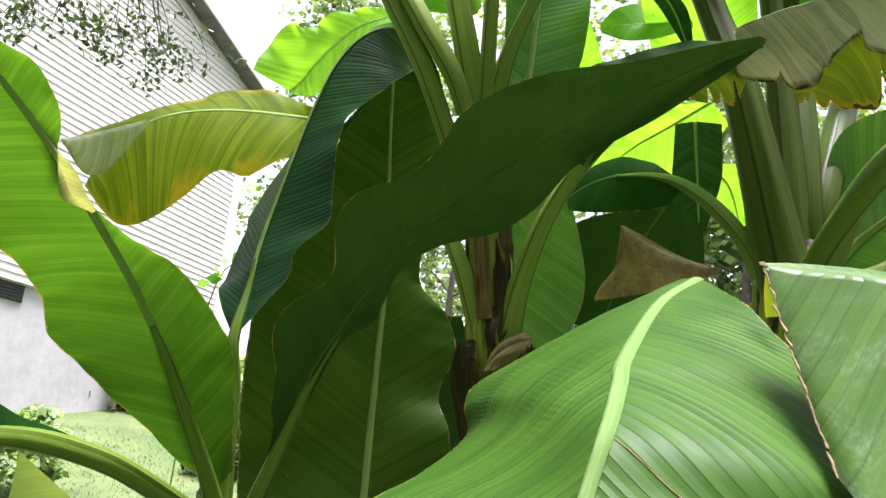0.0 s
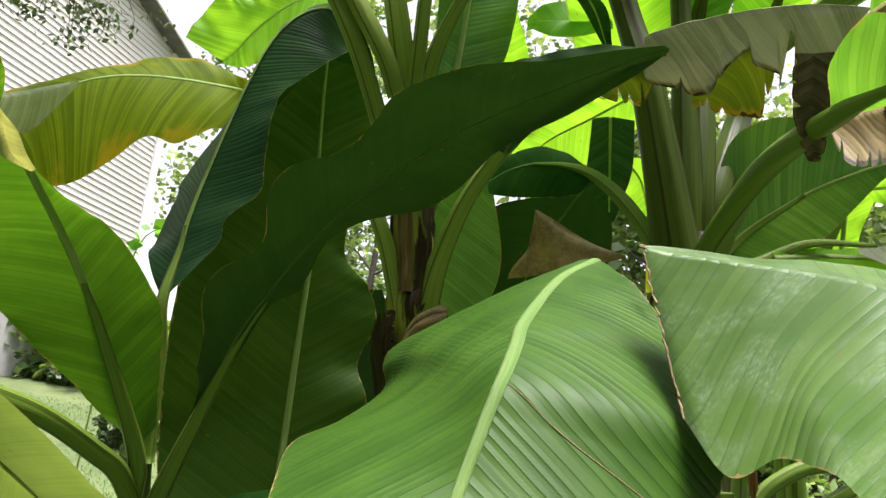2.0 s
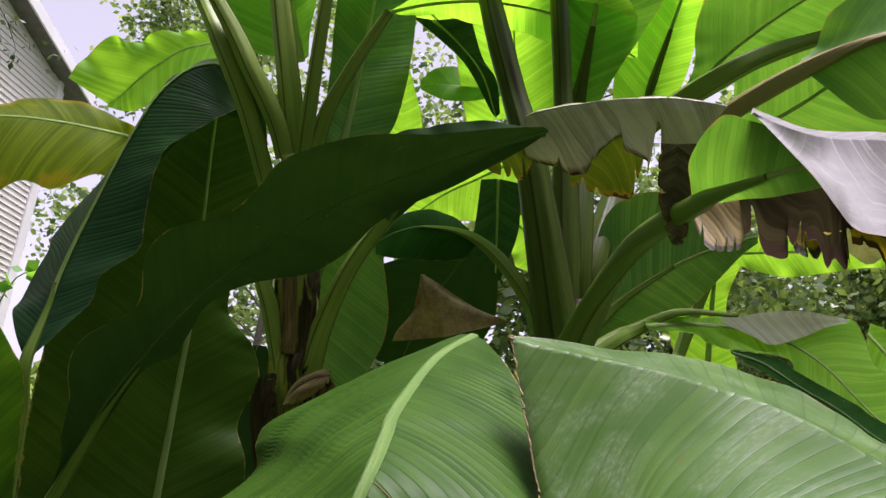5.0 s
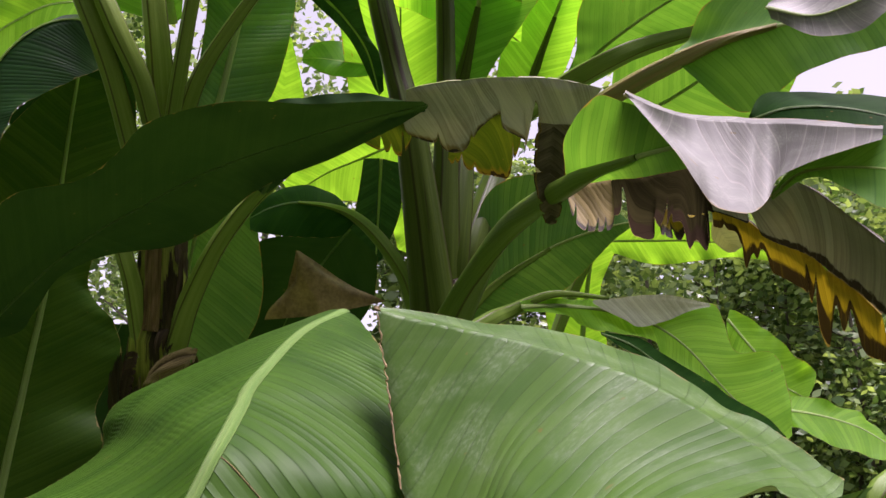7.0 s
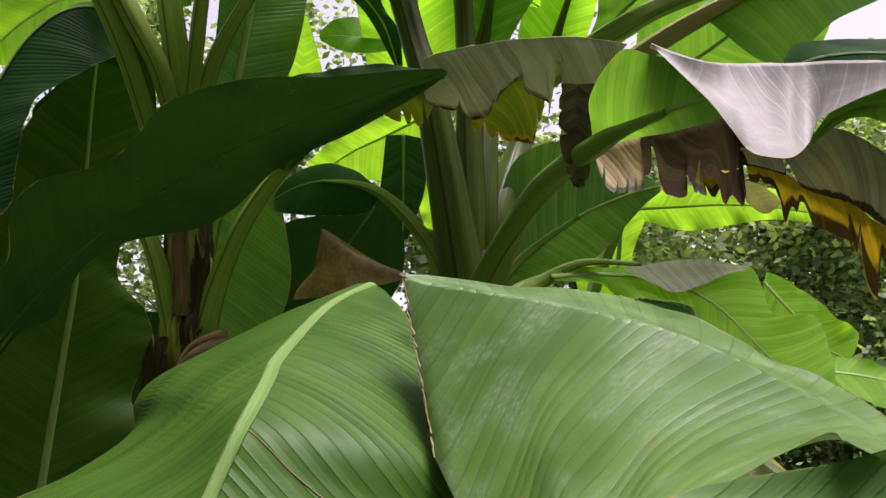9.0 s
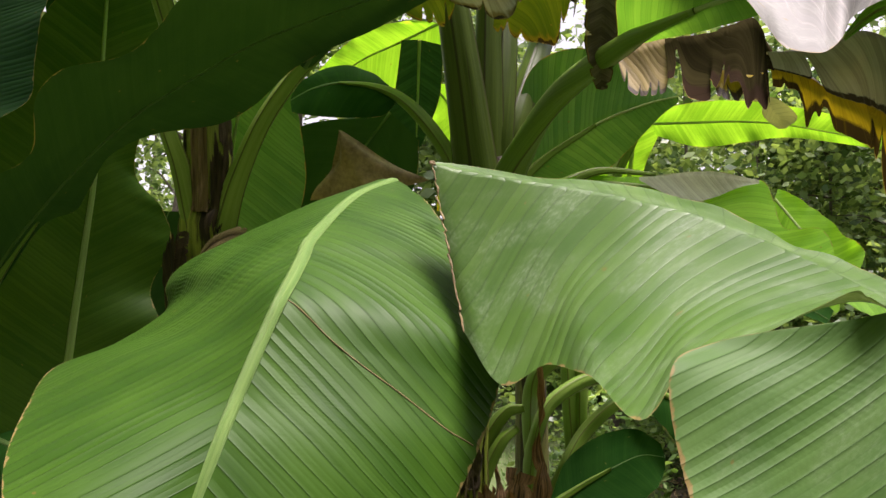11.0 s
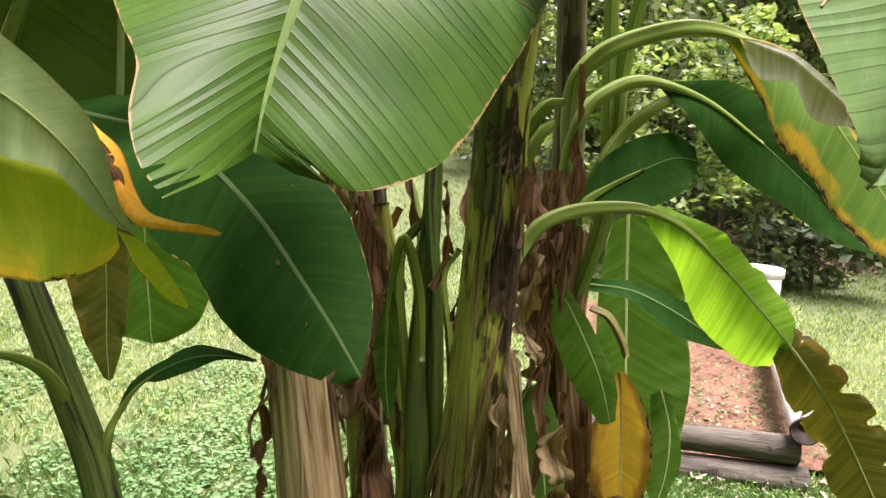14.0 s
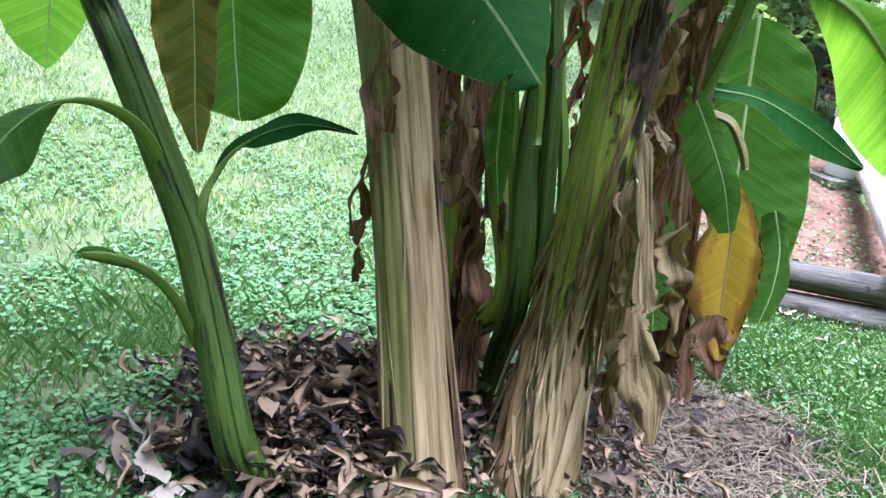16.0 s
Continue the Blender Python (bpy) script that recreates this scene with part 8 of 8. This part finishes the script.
for k, (x, y, z, long, wide, material) in enumerate([
    (0.40, 2.30, 1.55, 0.50, 0.07, "drybrown"), (0.44, 2.35, 1.20, 0.50, 0.08, "drybrown"), (0.48, 2.40, 0.85, 0.55, 0.07, "drygrey"), (0.62, 2.45, 1.30, 0.55, 0.07, "drybrown"), (0.86, 2.45, 1.40, 0.6, 0.08, "drybrown"), (0.88, 2.40, 0.95, 0.6, 0.08, "drybrown"), (0.80, 2.50, 0.60, 0.5, 0.09, "drygrey"), (1.02, 1.98, 1.50, 0.45, 0.06, "drybrown"),
    (0.20, 2.02, 1.10, 0.45, 0.07, "drybrown"), (0.22, 2.06, 0.85, 0.35, 0.06, "drybrown"), (0.25, 1.98, 1.22, 0.30, 0.06, "drybrown"),
    (0.46, 2.12, 1.35, 0.55, 0.09, "drybrown"), (0.50, 2.20, 1.05, 0.60, 0.08, "drybrown"), (0.55, 2.25, 0.75, 0.55, 0.07, "drygrey"),
    (0.98, 1.98, 1.25, 0.50, 0.09, "drybrown"), (0.97, 1.95, 0.95, 0.55, 0.08, "drybrown"), (0.95, 1.98, 0.60, 0.50, 0.10, "drygrey"),
    (1.10, 2.35, 1.45, 0.60, 0.10, "drybrown"), (1.20, 2.40, 1.10, 0.60, 0.10, "drybrown"), (1.12, 2.30, 0.75, 0.65, 0.12, "drygrey"),
    (1.28, 2.45, 0.70, 0.55, 0.11, "drybrown"), (1.02, 2.12, 0.45, 0.40, 0.14, "drygrey"), (1.05, 2.00, 1.75, 0.55, 0.05, "drybrown"), (0.70, 2.25, 1.0, 0.5, 0.06, "drybrown"),
    (0.33, 2.31, 1.53, 0.45, 0.07, "drybrown"), (0.38, 2.41, 1.59, 0.50, 0.08, "drybrown"), (0.42, 2.25, 1.46, 0.50, 0.09, "drybrown"), (0.50, 2.44, 1.55, 0.55, 0.08, "drybrown"), (0.56, 2.38, 1.36, 0.50, 0.06, "drygrey"), (0.62, 2.21, 1.57, 0.50, 0.06, "drybrown"), (0.68, 2.24, 1.26, 0.50, 0.07, "drybrown"),
    (0.44, 2.32, 1.08, 0.45, 0.07, "drybrown"), (0.56, 2.37, 0.90, 0.40, 0.07, "drygrey"), (0.95, 2.11, 1.53, 0.50, 0.10, "drybrown"), (0.98, 2.04, 1.29, 0.45, 0.12, "drybrown"), (0.98, 2.08, 0.90, 0.50, 0.09, "drygrey"), (1.16, 2.24, 0.75, 0.50, 0.10, "drybrown"),
]):
    hanging((A, A, A, B, B, B, B, B, A, A, A, A, A, A, B, B, B, R, R, R, R, R, R, B, A, A, A, A, A, B, B, A, A, R, R, B, R)[k], (x, y, z), long, wide, material, 100 + k, "withered brown leaf hanging down the stem")


# slender shoots and withered leaves between the stems
for material, rows in (
    ("petiole", [(0.646, 2.015, 0.485, 0.0200), (0.619, 2.093, 0.799, 0.0176), (0.591, 2.161, 1.066, 0.0152), (0.603, 2.191, 1.209, 0.0128), (0.664, 2.197, 1.292, 0.0104)]),
    ("stemgreen", [(0.686, 1.980, 0.602, 0.0220), (0.683, 2.084, 1.050, 0.0194), (0.666, 2.159, 1.357, 0.0167), (0.676, 2.207, 1.574, 0.0141)]),
    ("petiole", [(0.765, 2.090, 0.700, 0.0140), (0.751, 2.145, 0.925, 0.0123), (0.730, 2.194, 1.117, 0.0106), (0.776, 2.203, 1.201, 0.0090)]),
    ("stembrown", [(0.604, 2.201, 0.662, 0.0260), (0.589, 2.258, 0.895, 0.0229), (0.563, 2.348, 1.260, 0.0198), (0.532, 2.409, 1.492, 0.0166)]),
    ("palepet", [(0.652, 2.195, 0.592, 0.0160), (0.664, 2.263, 0.896, 0.0141), (0.690, 2.304, 1.100, 0.0122), (0.670, 2.359, 1.318, 0.0102), (0.630, 2.394, 1.433, 0.0083)]),
):
    stalk(A, material, rows)
for k, (x, y, z, long, wide, material) in enumerate([
    (0.452, 2.196, 1.539, 0.35, 0.10, "drygrey"),
    (0.409, 2.131, 1.444, 0.32, 0.10, "drygrey"),
    (0.891, 1.923, 1.235, 0.34, 0.12, "drygrey"),
    (0.957, 2.005, 1.426, 0.30, 0.11, "drybrown"),
    (0.800, 1.766, 0.923, 0.42, 0.09, "drygrey"),
    (0.543, 2.038, 0.715, 0.36, 0.10, "drybrown"),
    (0.685, 1.888, 1.112, 0.22, 0.06, "drybrown"),
    (0.989, 1.849, 0.780, 0.34, 0.13, "drygrey"),
    (0.506, 2.103, 0.959, 0.40, 0.08, "drybrown"),
    (0.684, 2.061, 1.406, 0.30, 0.07, "drybrown"),
    (0.841, 1.996, 1.505, 0.40, 0.06, "sheathblack"),
]):
    hanging(B if x > 0.6 else A, (x, y, z), long, wide, material, 200 + k, "withered papery leaf hanging between the stems", (0.01, -0.02))


def crown_leaf(plant, base, way, long, wide, droop, material, label):
    """A full leaf of the crown: rises from its petiole, arches outwards and droops."""
    way = unit(np.array((*way, 0.0)))
    rows = []
    for f, w in ((0, 0.05), (0.15, 0.6), (0.35, 0.95), (0.6, 1.0), (0.82, 0.7), (1, 0.04)):
        p = np.array(base) + way * long * f * 0.8 + (0, 0, long * (0.55 * f - droop * f * f))
        rows.append((*p, wide * w / 2, 12, 15, wide * w / 2, 168, 15))
    return leaf(plant, material, label, rows, rib=0.008, arch=0.06, wave=0.006)


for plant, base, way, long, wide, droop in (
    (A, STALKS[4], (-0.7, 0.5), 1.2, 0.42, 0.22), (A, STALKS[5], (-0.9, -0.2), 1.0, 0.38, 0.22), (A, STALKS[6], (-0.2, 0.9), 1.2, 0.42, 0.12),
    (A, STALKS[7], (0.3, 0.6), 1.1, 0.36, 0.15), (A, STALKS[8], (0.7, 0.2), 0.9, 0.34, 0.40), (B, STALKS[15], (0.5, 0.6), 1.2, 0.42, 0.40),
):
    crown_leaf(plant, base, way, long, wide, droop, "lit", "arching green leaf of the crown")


# ---- litter, straw and grass ----
def scraps(name, n, cx, cy, sx, sy, low, high, material, label, seed, curl=0.5, lift=0.05):
    """Curled, twisted dead-leaf pieces."""
    rng = np.random.default_rng(seed)
    x, y = cx + rng.normal(size=n) * sx, cy + rng.normal(size=n) * sy
    z = height(x, y) + rng.random(n) * lift + 0.012
    a = rng.uniform(0, 2 * np.pi, n)
    span, wide = rng.uniform(low, high, n), rng.uniform(0.2, 0.48, n)
    d = unit(np.stack([np.cos(a), np.sin(a), rng.normal(size=n) * 0.35], 1))
    e0 = unit(np.cross(d, np.array((0, 0, 1.0)) + rng.normal(size=(n, 3)) * 0.6))
    up0 = np.cross(e0, d)
    p1, p2, p3 = rng.uniform(0, 6, (3, n))
    roll, twist, arcs = rng.uniform(0.3, 2.3, n), rng.normal(size=n) * 1.3, rng.uniform(-0.6, 2.4, n)
    verts = []
    for f in np.linspace(-0.5, 0.5, 9):
        turn = twist * f
        e = e0 * np.cos(turn)[:, None] + up0 * np.sin(turn)[:, None]
        up = up0 * np.cos(turn)[:, None] - e0 * np.sin(turn)[:, None]
        w = span * wide * (0.08 + math.sin(math.pi * (f + 0.5)) ** 0.7 * (0.75 + 0.3 * np.sin(8 * f + p3)))
        bend = curl * span * (f * f * arcs + 0.12 * np.sin(9 * f + p1))
        mid = np.stack([x, y, z], 1) + d * (span * f)[:, None] + up0 * bend[:, None] + e0 * (0.14 * span * np.sin(5 * f + p2))[:, None]
        for s in (-1, -0.5, 0, 0.5, 1):
            side = 0.6 * w * np.sin(s * roll) / roll
            lift_up = 0.6 * w * (1 - np.cos(s * roll)) / roll + 0.03 * span * np.sin(13 * f + 4 * s + p1) * np.sin(7 * s + p2)
            verts.append(mid + e * side[:, None] + up * lift_up[:, None])
    v = np.stack(verts, 1)
    v[..., 2] = np.maximum(v[..., 2], height(v[..., 0], v[..., 1]) + 0.003)
    quads = np.array([(i * 5 + j, i * 5 + j + 1, (i + 1) * 5 + j + 1, (i + 1) * 5 + j) for i in range(8) for j in range(4)])
    faces = (np.arange(n)[:, None, None] * 45 + quads[None]).reshape(-1, 4)
    uv = np.tile(np.array([(j / 4, i * 0.03) for i in range(9) for j in range(5)]), (n, 1))
    ob = mesh(name, v.reshape(-1, 3), faces, material, None, label, uv)
    return tagged(ob, label, "leaf litter", kind="stuff")


scraps("leaf_litter", 2200, 0.16, 2.08, 0.19, 0.20, 0.035, 0.11, "litter", "heap of curled brown dead leaves", 1, lift=0.14)
scraps("leaf_litter", 1200, 0.65, 2.1, 0.30, 0.22, 0.03, 0.10, "litter", "dead leaves among the stems", 2, lift=0.10)
scraps("leaf_litter", 200, 0.13, 2.03, 0.17, 0.18, 0.09, 0.17, "litter", "large curled dead banana leaves", 21, lift=0.16)
scraps("leaf_litter", 26, -0.16, 1.92, 0.13, 0.07, 0.09, 0.20, "palelitter", "large pale curled dead leaves beside the heap", 22, curl=0.7, lift=0.07)
scraps("leaf_litter", 160, -0.05, 1.94, 0.18, 0.09, 0.04, 0.11, "litter", "dead leaves at the edge of the heap", 23, lift=0.05)
scraps("leaf_litter", 70, 1.25, 2.15, 0.30, 0.20, 0.03, 0.10, "litter", "dead leaves scattered over straw", 3, lift=0.03)
scraps("leaf_litter", 420, 2.45, 3.45, 0.35, 0.40, 0.03, 0.08, "palelitter", "pale dry scraps over the red soil", 25, lift=0.05)
scraps("leaf_litter", 12, 1.42, 2.22, 0.12, 0.12, 0.08, 0.16, "palelitter", "pale dry scraps on the straw", 24, lift=0.03)
scraps("leaf_litter", 3200, 6.2, 6.75, 0.75, 0.42, 0.05, 0.12, "litter", "red-brown fallen leaves under the wood's edge", 4, lift=0.14)

def bare_patch(name, cx, cy, rx, ry, material, label, up):
    """A patch of bare ground with an uneven outline that lies on the lawn."""
    mr, ma = np.meshgrid(np.linspace(0, 1, 24), np.linspace(0, 2 * np.pi, 72, endpoint=False), indexing="ij")
    edge = 1 + 0.14 * np.sin(3 * ma + 1) + 0.09 * np.sin(7 * ma) + 0.06 * np.sin(13 * ma + 2)
    mx, my = cx + rx * mr * edge * np.cos(ma), cy + ry * mr * edge * np.sin(ma)
    mz = height(mx, my) + up - (up + 0.006) * mr**6 + 0.006 * np.random.default_rng(5).random(mx.shape) * (1 - mr)
    ob = mesh(name, np.stack([mx, my, mz], -1).reshape(-1, 3), [(i * 72 + j, i * 72 + (j + 1) % 72, (i + 1) * 72 + (j + 1) % 72, (i + 1) * 72 + j) for i in range(23) for j in range(72)], material)
    return tagged(ob, label, "soil", kind="stuff")


bare_patch("mulch", 1.16, 2.06, 0.60, 0.46, "mulch", "bare brown soil under straw beside the stems", 0.016)
bare_patch("wood_floor", 6.5, 7.1, 1.7, 0.95, "mulch", "brown leaf-strewn ground under the wood", 0.05)


def blades(name, n, spread, low, high, wide, material, label, seed, category="grass", flat=False, round_leaf=1.0):
    rng = np.random.default_rng(seed)
    x, y = spread(rng, n)
    n = len(x)
    bare = (((x - 1.16) / 0.55) ** 2 + ((y - 2.06) / 0.43) ** 2 < rng.uniform(0.6, 1.1, n)) & (rng.random(n) < 0.93)
    bare |= (((x - 0.10) / 0.30) ** 2 + ((y - 2.05) / 0.30) ** 2 < rng.uniform(0.6, 1.1, n)) & (rng.random(n) < 0.9)
    bare |= ((x - 6.5) / 1.6) ** 2 + ((y - 7.1) / 0.9) ** 2 < rng.uniform(0.7, 1.1, n)
    x, y = x[~bare], y[~bare]
    n = len(x)
    z = height(x, y)
    a = rng.uniform(0, 2 * np.pi, n)
    tall, w = rng.uniform(low, high, n), rng.uniform(0.35, 1.35, n) * wide
    lean = rng.uniform(0.2, 0.9, n) * tall
    foot = np.stack([x, y, z - 0.004], 1)
    d, e = np.stack([np.cos(a), np.sin(a), 0 * a], 1), np.stack([-np.sin(a), np.cos(a), 0 * a], 1)
    if flat:
        tilt = rng.normal(size=(n, 3)) * 0.25 + (0, 0, 1)
        d = unit(np.cross(e, tilt))
        mid = foot + np.stack([0 * a, 0 * a, tall], 1)
        v = np.stack([mid + (d * math.cos(q) + e * math.sin(q) * round_leaf + np.array((0, 0, 0.12)) * math.cos(2 * q)) * (w * (1 + 0.12 * math.cos(3 * q)))[:, None] for q in np.linspace(0, 2 * np.pi, 6, endpoint=False)], 1)
        faces = np.arange(6 * n).reshape(n, 6)
    else:
        v = np.stack([foot - e * w[:, None], foot + e * w[:, None], foot + d * (lean * 0.4)[:, None] + e * (w * 0.6)[:, None] + np.stack([0 * a, 0 * a, tall * 0.65], 1), foot + d * lean[:, None] + np.stack([0 * a, 0 * a, tall], 1)], 1)
        faces = np.arange(4 * n).reshape(n, 4)
    ob = mesh(name, v.reshape(-1, 3), faces, material, None, label, smooth=False)
    return tagged(ob, label, category, kind="stuff")


def patches(x, y, shift=0.0):
    """Uneven patches over the lawn, from -1 to 1."""
    return (np.sin(x * 3.1 + 1.3 * np.sin(y * 2.3 + shift) + shift) + np.sin(y * 4.7 + 1.7 * np.sin(x * 3.9) + 2 * shift) + 0.7 * np.sin(x * 9.7 + y * 7.3 + shift) + 0.5 * np.sin(x * 17.0 - y * 13.0)) / 3.2


def fan(near, far, left, right, power=1.5, clump=0.0, shift=0.0):
    """Places over a sector of the lawn, thicker near the plants and, with clump, in patches."""
    def pick(rng, n):
        r = near + (far - near) * rng.random(n) ** power
        a = rng.uniform(left, right, n)
        past = rng.random(n) < 0.18
        a = np.radians(np.where(past, np.where(a < (left + right) / 2, left, right) + rng.normal(size=n) * 9, a))
        r = r + near * 0.25 * rng.normal(size=n) * (rng.random(n) < 0.2)
        x, y = r * np.sin(a), r * np.cos(a)
        keep = patches(x, y, shift) > rng.normal(size=n) * 0.25 - 1 + clump
        return x[keep], y[keep]
    return pick


blades("grass", 150000, fan(1.6, 8.0, -34, 36, 1.5, 0.75, 1.0), 0.015, 0.045, 0.0022, "grass", "short green lawn grass", 5)
blades("grass", 40000, fan(6.4, 11.5, -38, 56, 1.0), 0.02, 0.045, 0.006, "grass", "lawn grass beside the house and wood", 16)
blades("grass", 46000, fan(3.7, 6.8, -38, 56, 1.0), 0.02, 0.045, 0.005, "grassfar", "lawn grass further off, paled as if in full sun", 6)
blades("grass", 60000, fan(0.0, 8.0, 30, 330, 0.6), 0.02, 0.05, 0.005, "grass", "lawn grass round the path", 15)
blades("clover", 70000, fan(1.5, 5.0, -34, 24, 1.5, 0.9), 0.012, 0.06, 0.0098, "clover", "clover and low weeds in the lawn", 7, "clover", True)
blades("grass", 24000, fan(1.6, 5.5, -34, 30, 1.3, 1.1, 2.0), 0.008, 0.03, 0.0022, "drygrass", "dry tan thatch between the green blades", 17)
blades("grass", 9000, fan(1.6, 3.6, -34, 30, 1.0, 1.0, 4.0), 0.05, 0.10, 0.0022, "grass", "taller tufts of green grass in the lawn", 18)
blades("grass", 20000, fan(2.1, 4.0, 24, 48), 0.02, 0.075, 0.003, "weed", "longer bright grass beside the timbers", 8)
blades("weeds", 6000, fan(2.0, 3.9, 24, 46, 1.2, 1.1, 1.0), 0.03, 0.09, 0.010, "weed", "broad-leaved weeds beside the timbers", 9, "weeds", True, 0.5)
blades("clover", 6000, fan(2.0, 3.9, 24, 46, 1.2, 0.9, 3.0), 0.02, 0.05, 0.006, "clover", "clover beside the timbers", 19, "clover", True)
blades("weeds", 3200, lambda rng, n: (lambda a, b: (1.8 + a * 1.1 + b * 1.0, 3.35 - a * 0.45 + b * 2.2))(rng.random(n), rng.random(n)), 0.06, 0.12, 0.013, "weed", "weeds sprouting in red soil", 10, "weeds", True, 0.5)

blades("weeds", 34, lambda rng, n: (0.66 + rng.normal(size=n) * 0.07, 2.16 + rng.normal(size=n) * 0.08), 0.05, 0.16, 0.035, "twigleaf", "dark broad-leaved weeds between the stems", 13, "weeds", True)
blades("grass", 14, lambda rng, n: (0.93 + rng.normal(size=n) * 0.03, 1.86 + rng.normal(size=n) * 0.03), 0.08, 0.18, 0.005, "clover", "tuft of long green grass by the stem", 14)


def straw_at(rng, n):
    return 1.15 + rng.normal(size=n) * 0.26, 2.05 + rng.normal(size=n) * 0.21


srng = np.random.default_rng(12)
n = 7000
sx, sy = straw_at(srng, n)
sz = height(sx, sy) + 0.01 + srng.random(n) ** 2 * 0.05
a = srng.uniform(0, np.pi, n)
d = np.stack([np.cos(a), np.sin(a), srng.normal(size=n) * 0.2], 1) * srng.uniform(0.03, 0.11, n)[:, None]
e = unit(np.cross(d, (0, 0, 1.0))) * 0.0016
mid = np.stack([sx, sy, sz], 1)
bend = np.stack([0 * a, 0 * a, srng.uniform(0, 0.02, n)], 1)
v = np.stack([mid - d - e, mid - d + e, mid + bend + e, mid + bend - e, mid + d + e, mid + d - e], 1)
f = (np.arange(n)[:, None, None] * 6 + np.array([(0, 1, 2, 3), (3, 2, 4, 5)])[None]).reshape(-1, 4)
tagged(mesh("straw", v.reshape(-1, 3), f, "straw", None, "dry brown straw heaped round the stems", smooth=False), "dry brown straw heaped round the stems", "straw", kind="stuff")

# ---- siding boards ----
EXPOSE = 0.1016
for k in range(int((10.2 - 3.62) / EXPOSE)):
    z = 3.62 + k * EXPOSE
    far = -0.145 if z < 8.4 else -0.145 - (z + EXPOSE - 8.42) / 0.30 * 1.0
    left = -11.9
    if far < -6:
        break
    o = [(left, 0.0, z), (far, 0.0, z), (left, 0.022, z + 0.003), (far, 0.022, z + 0.003), (left, 0.016, z + 0.012), (far, 0.016, z + 0.012), (left, 0.002, z + EXPOSE), (far, 0.002, z + EXPOSE)]
    mesh("clapboard", housed(o), [(0, 2, 3, 1), (2, 4, 5, 3), (4, 6, 7, 5), (1, 3, 5, 7), (0, 6, 4, 2)], "siding", wall, smooth=False)
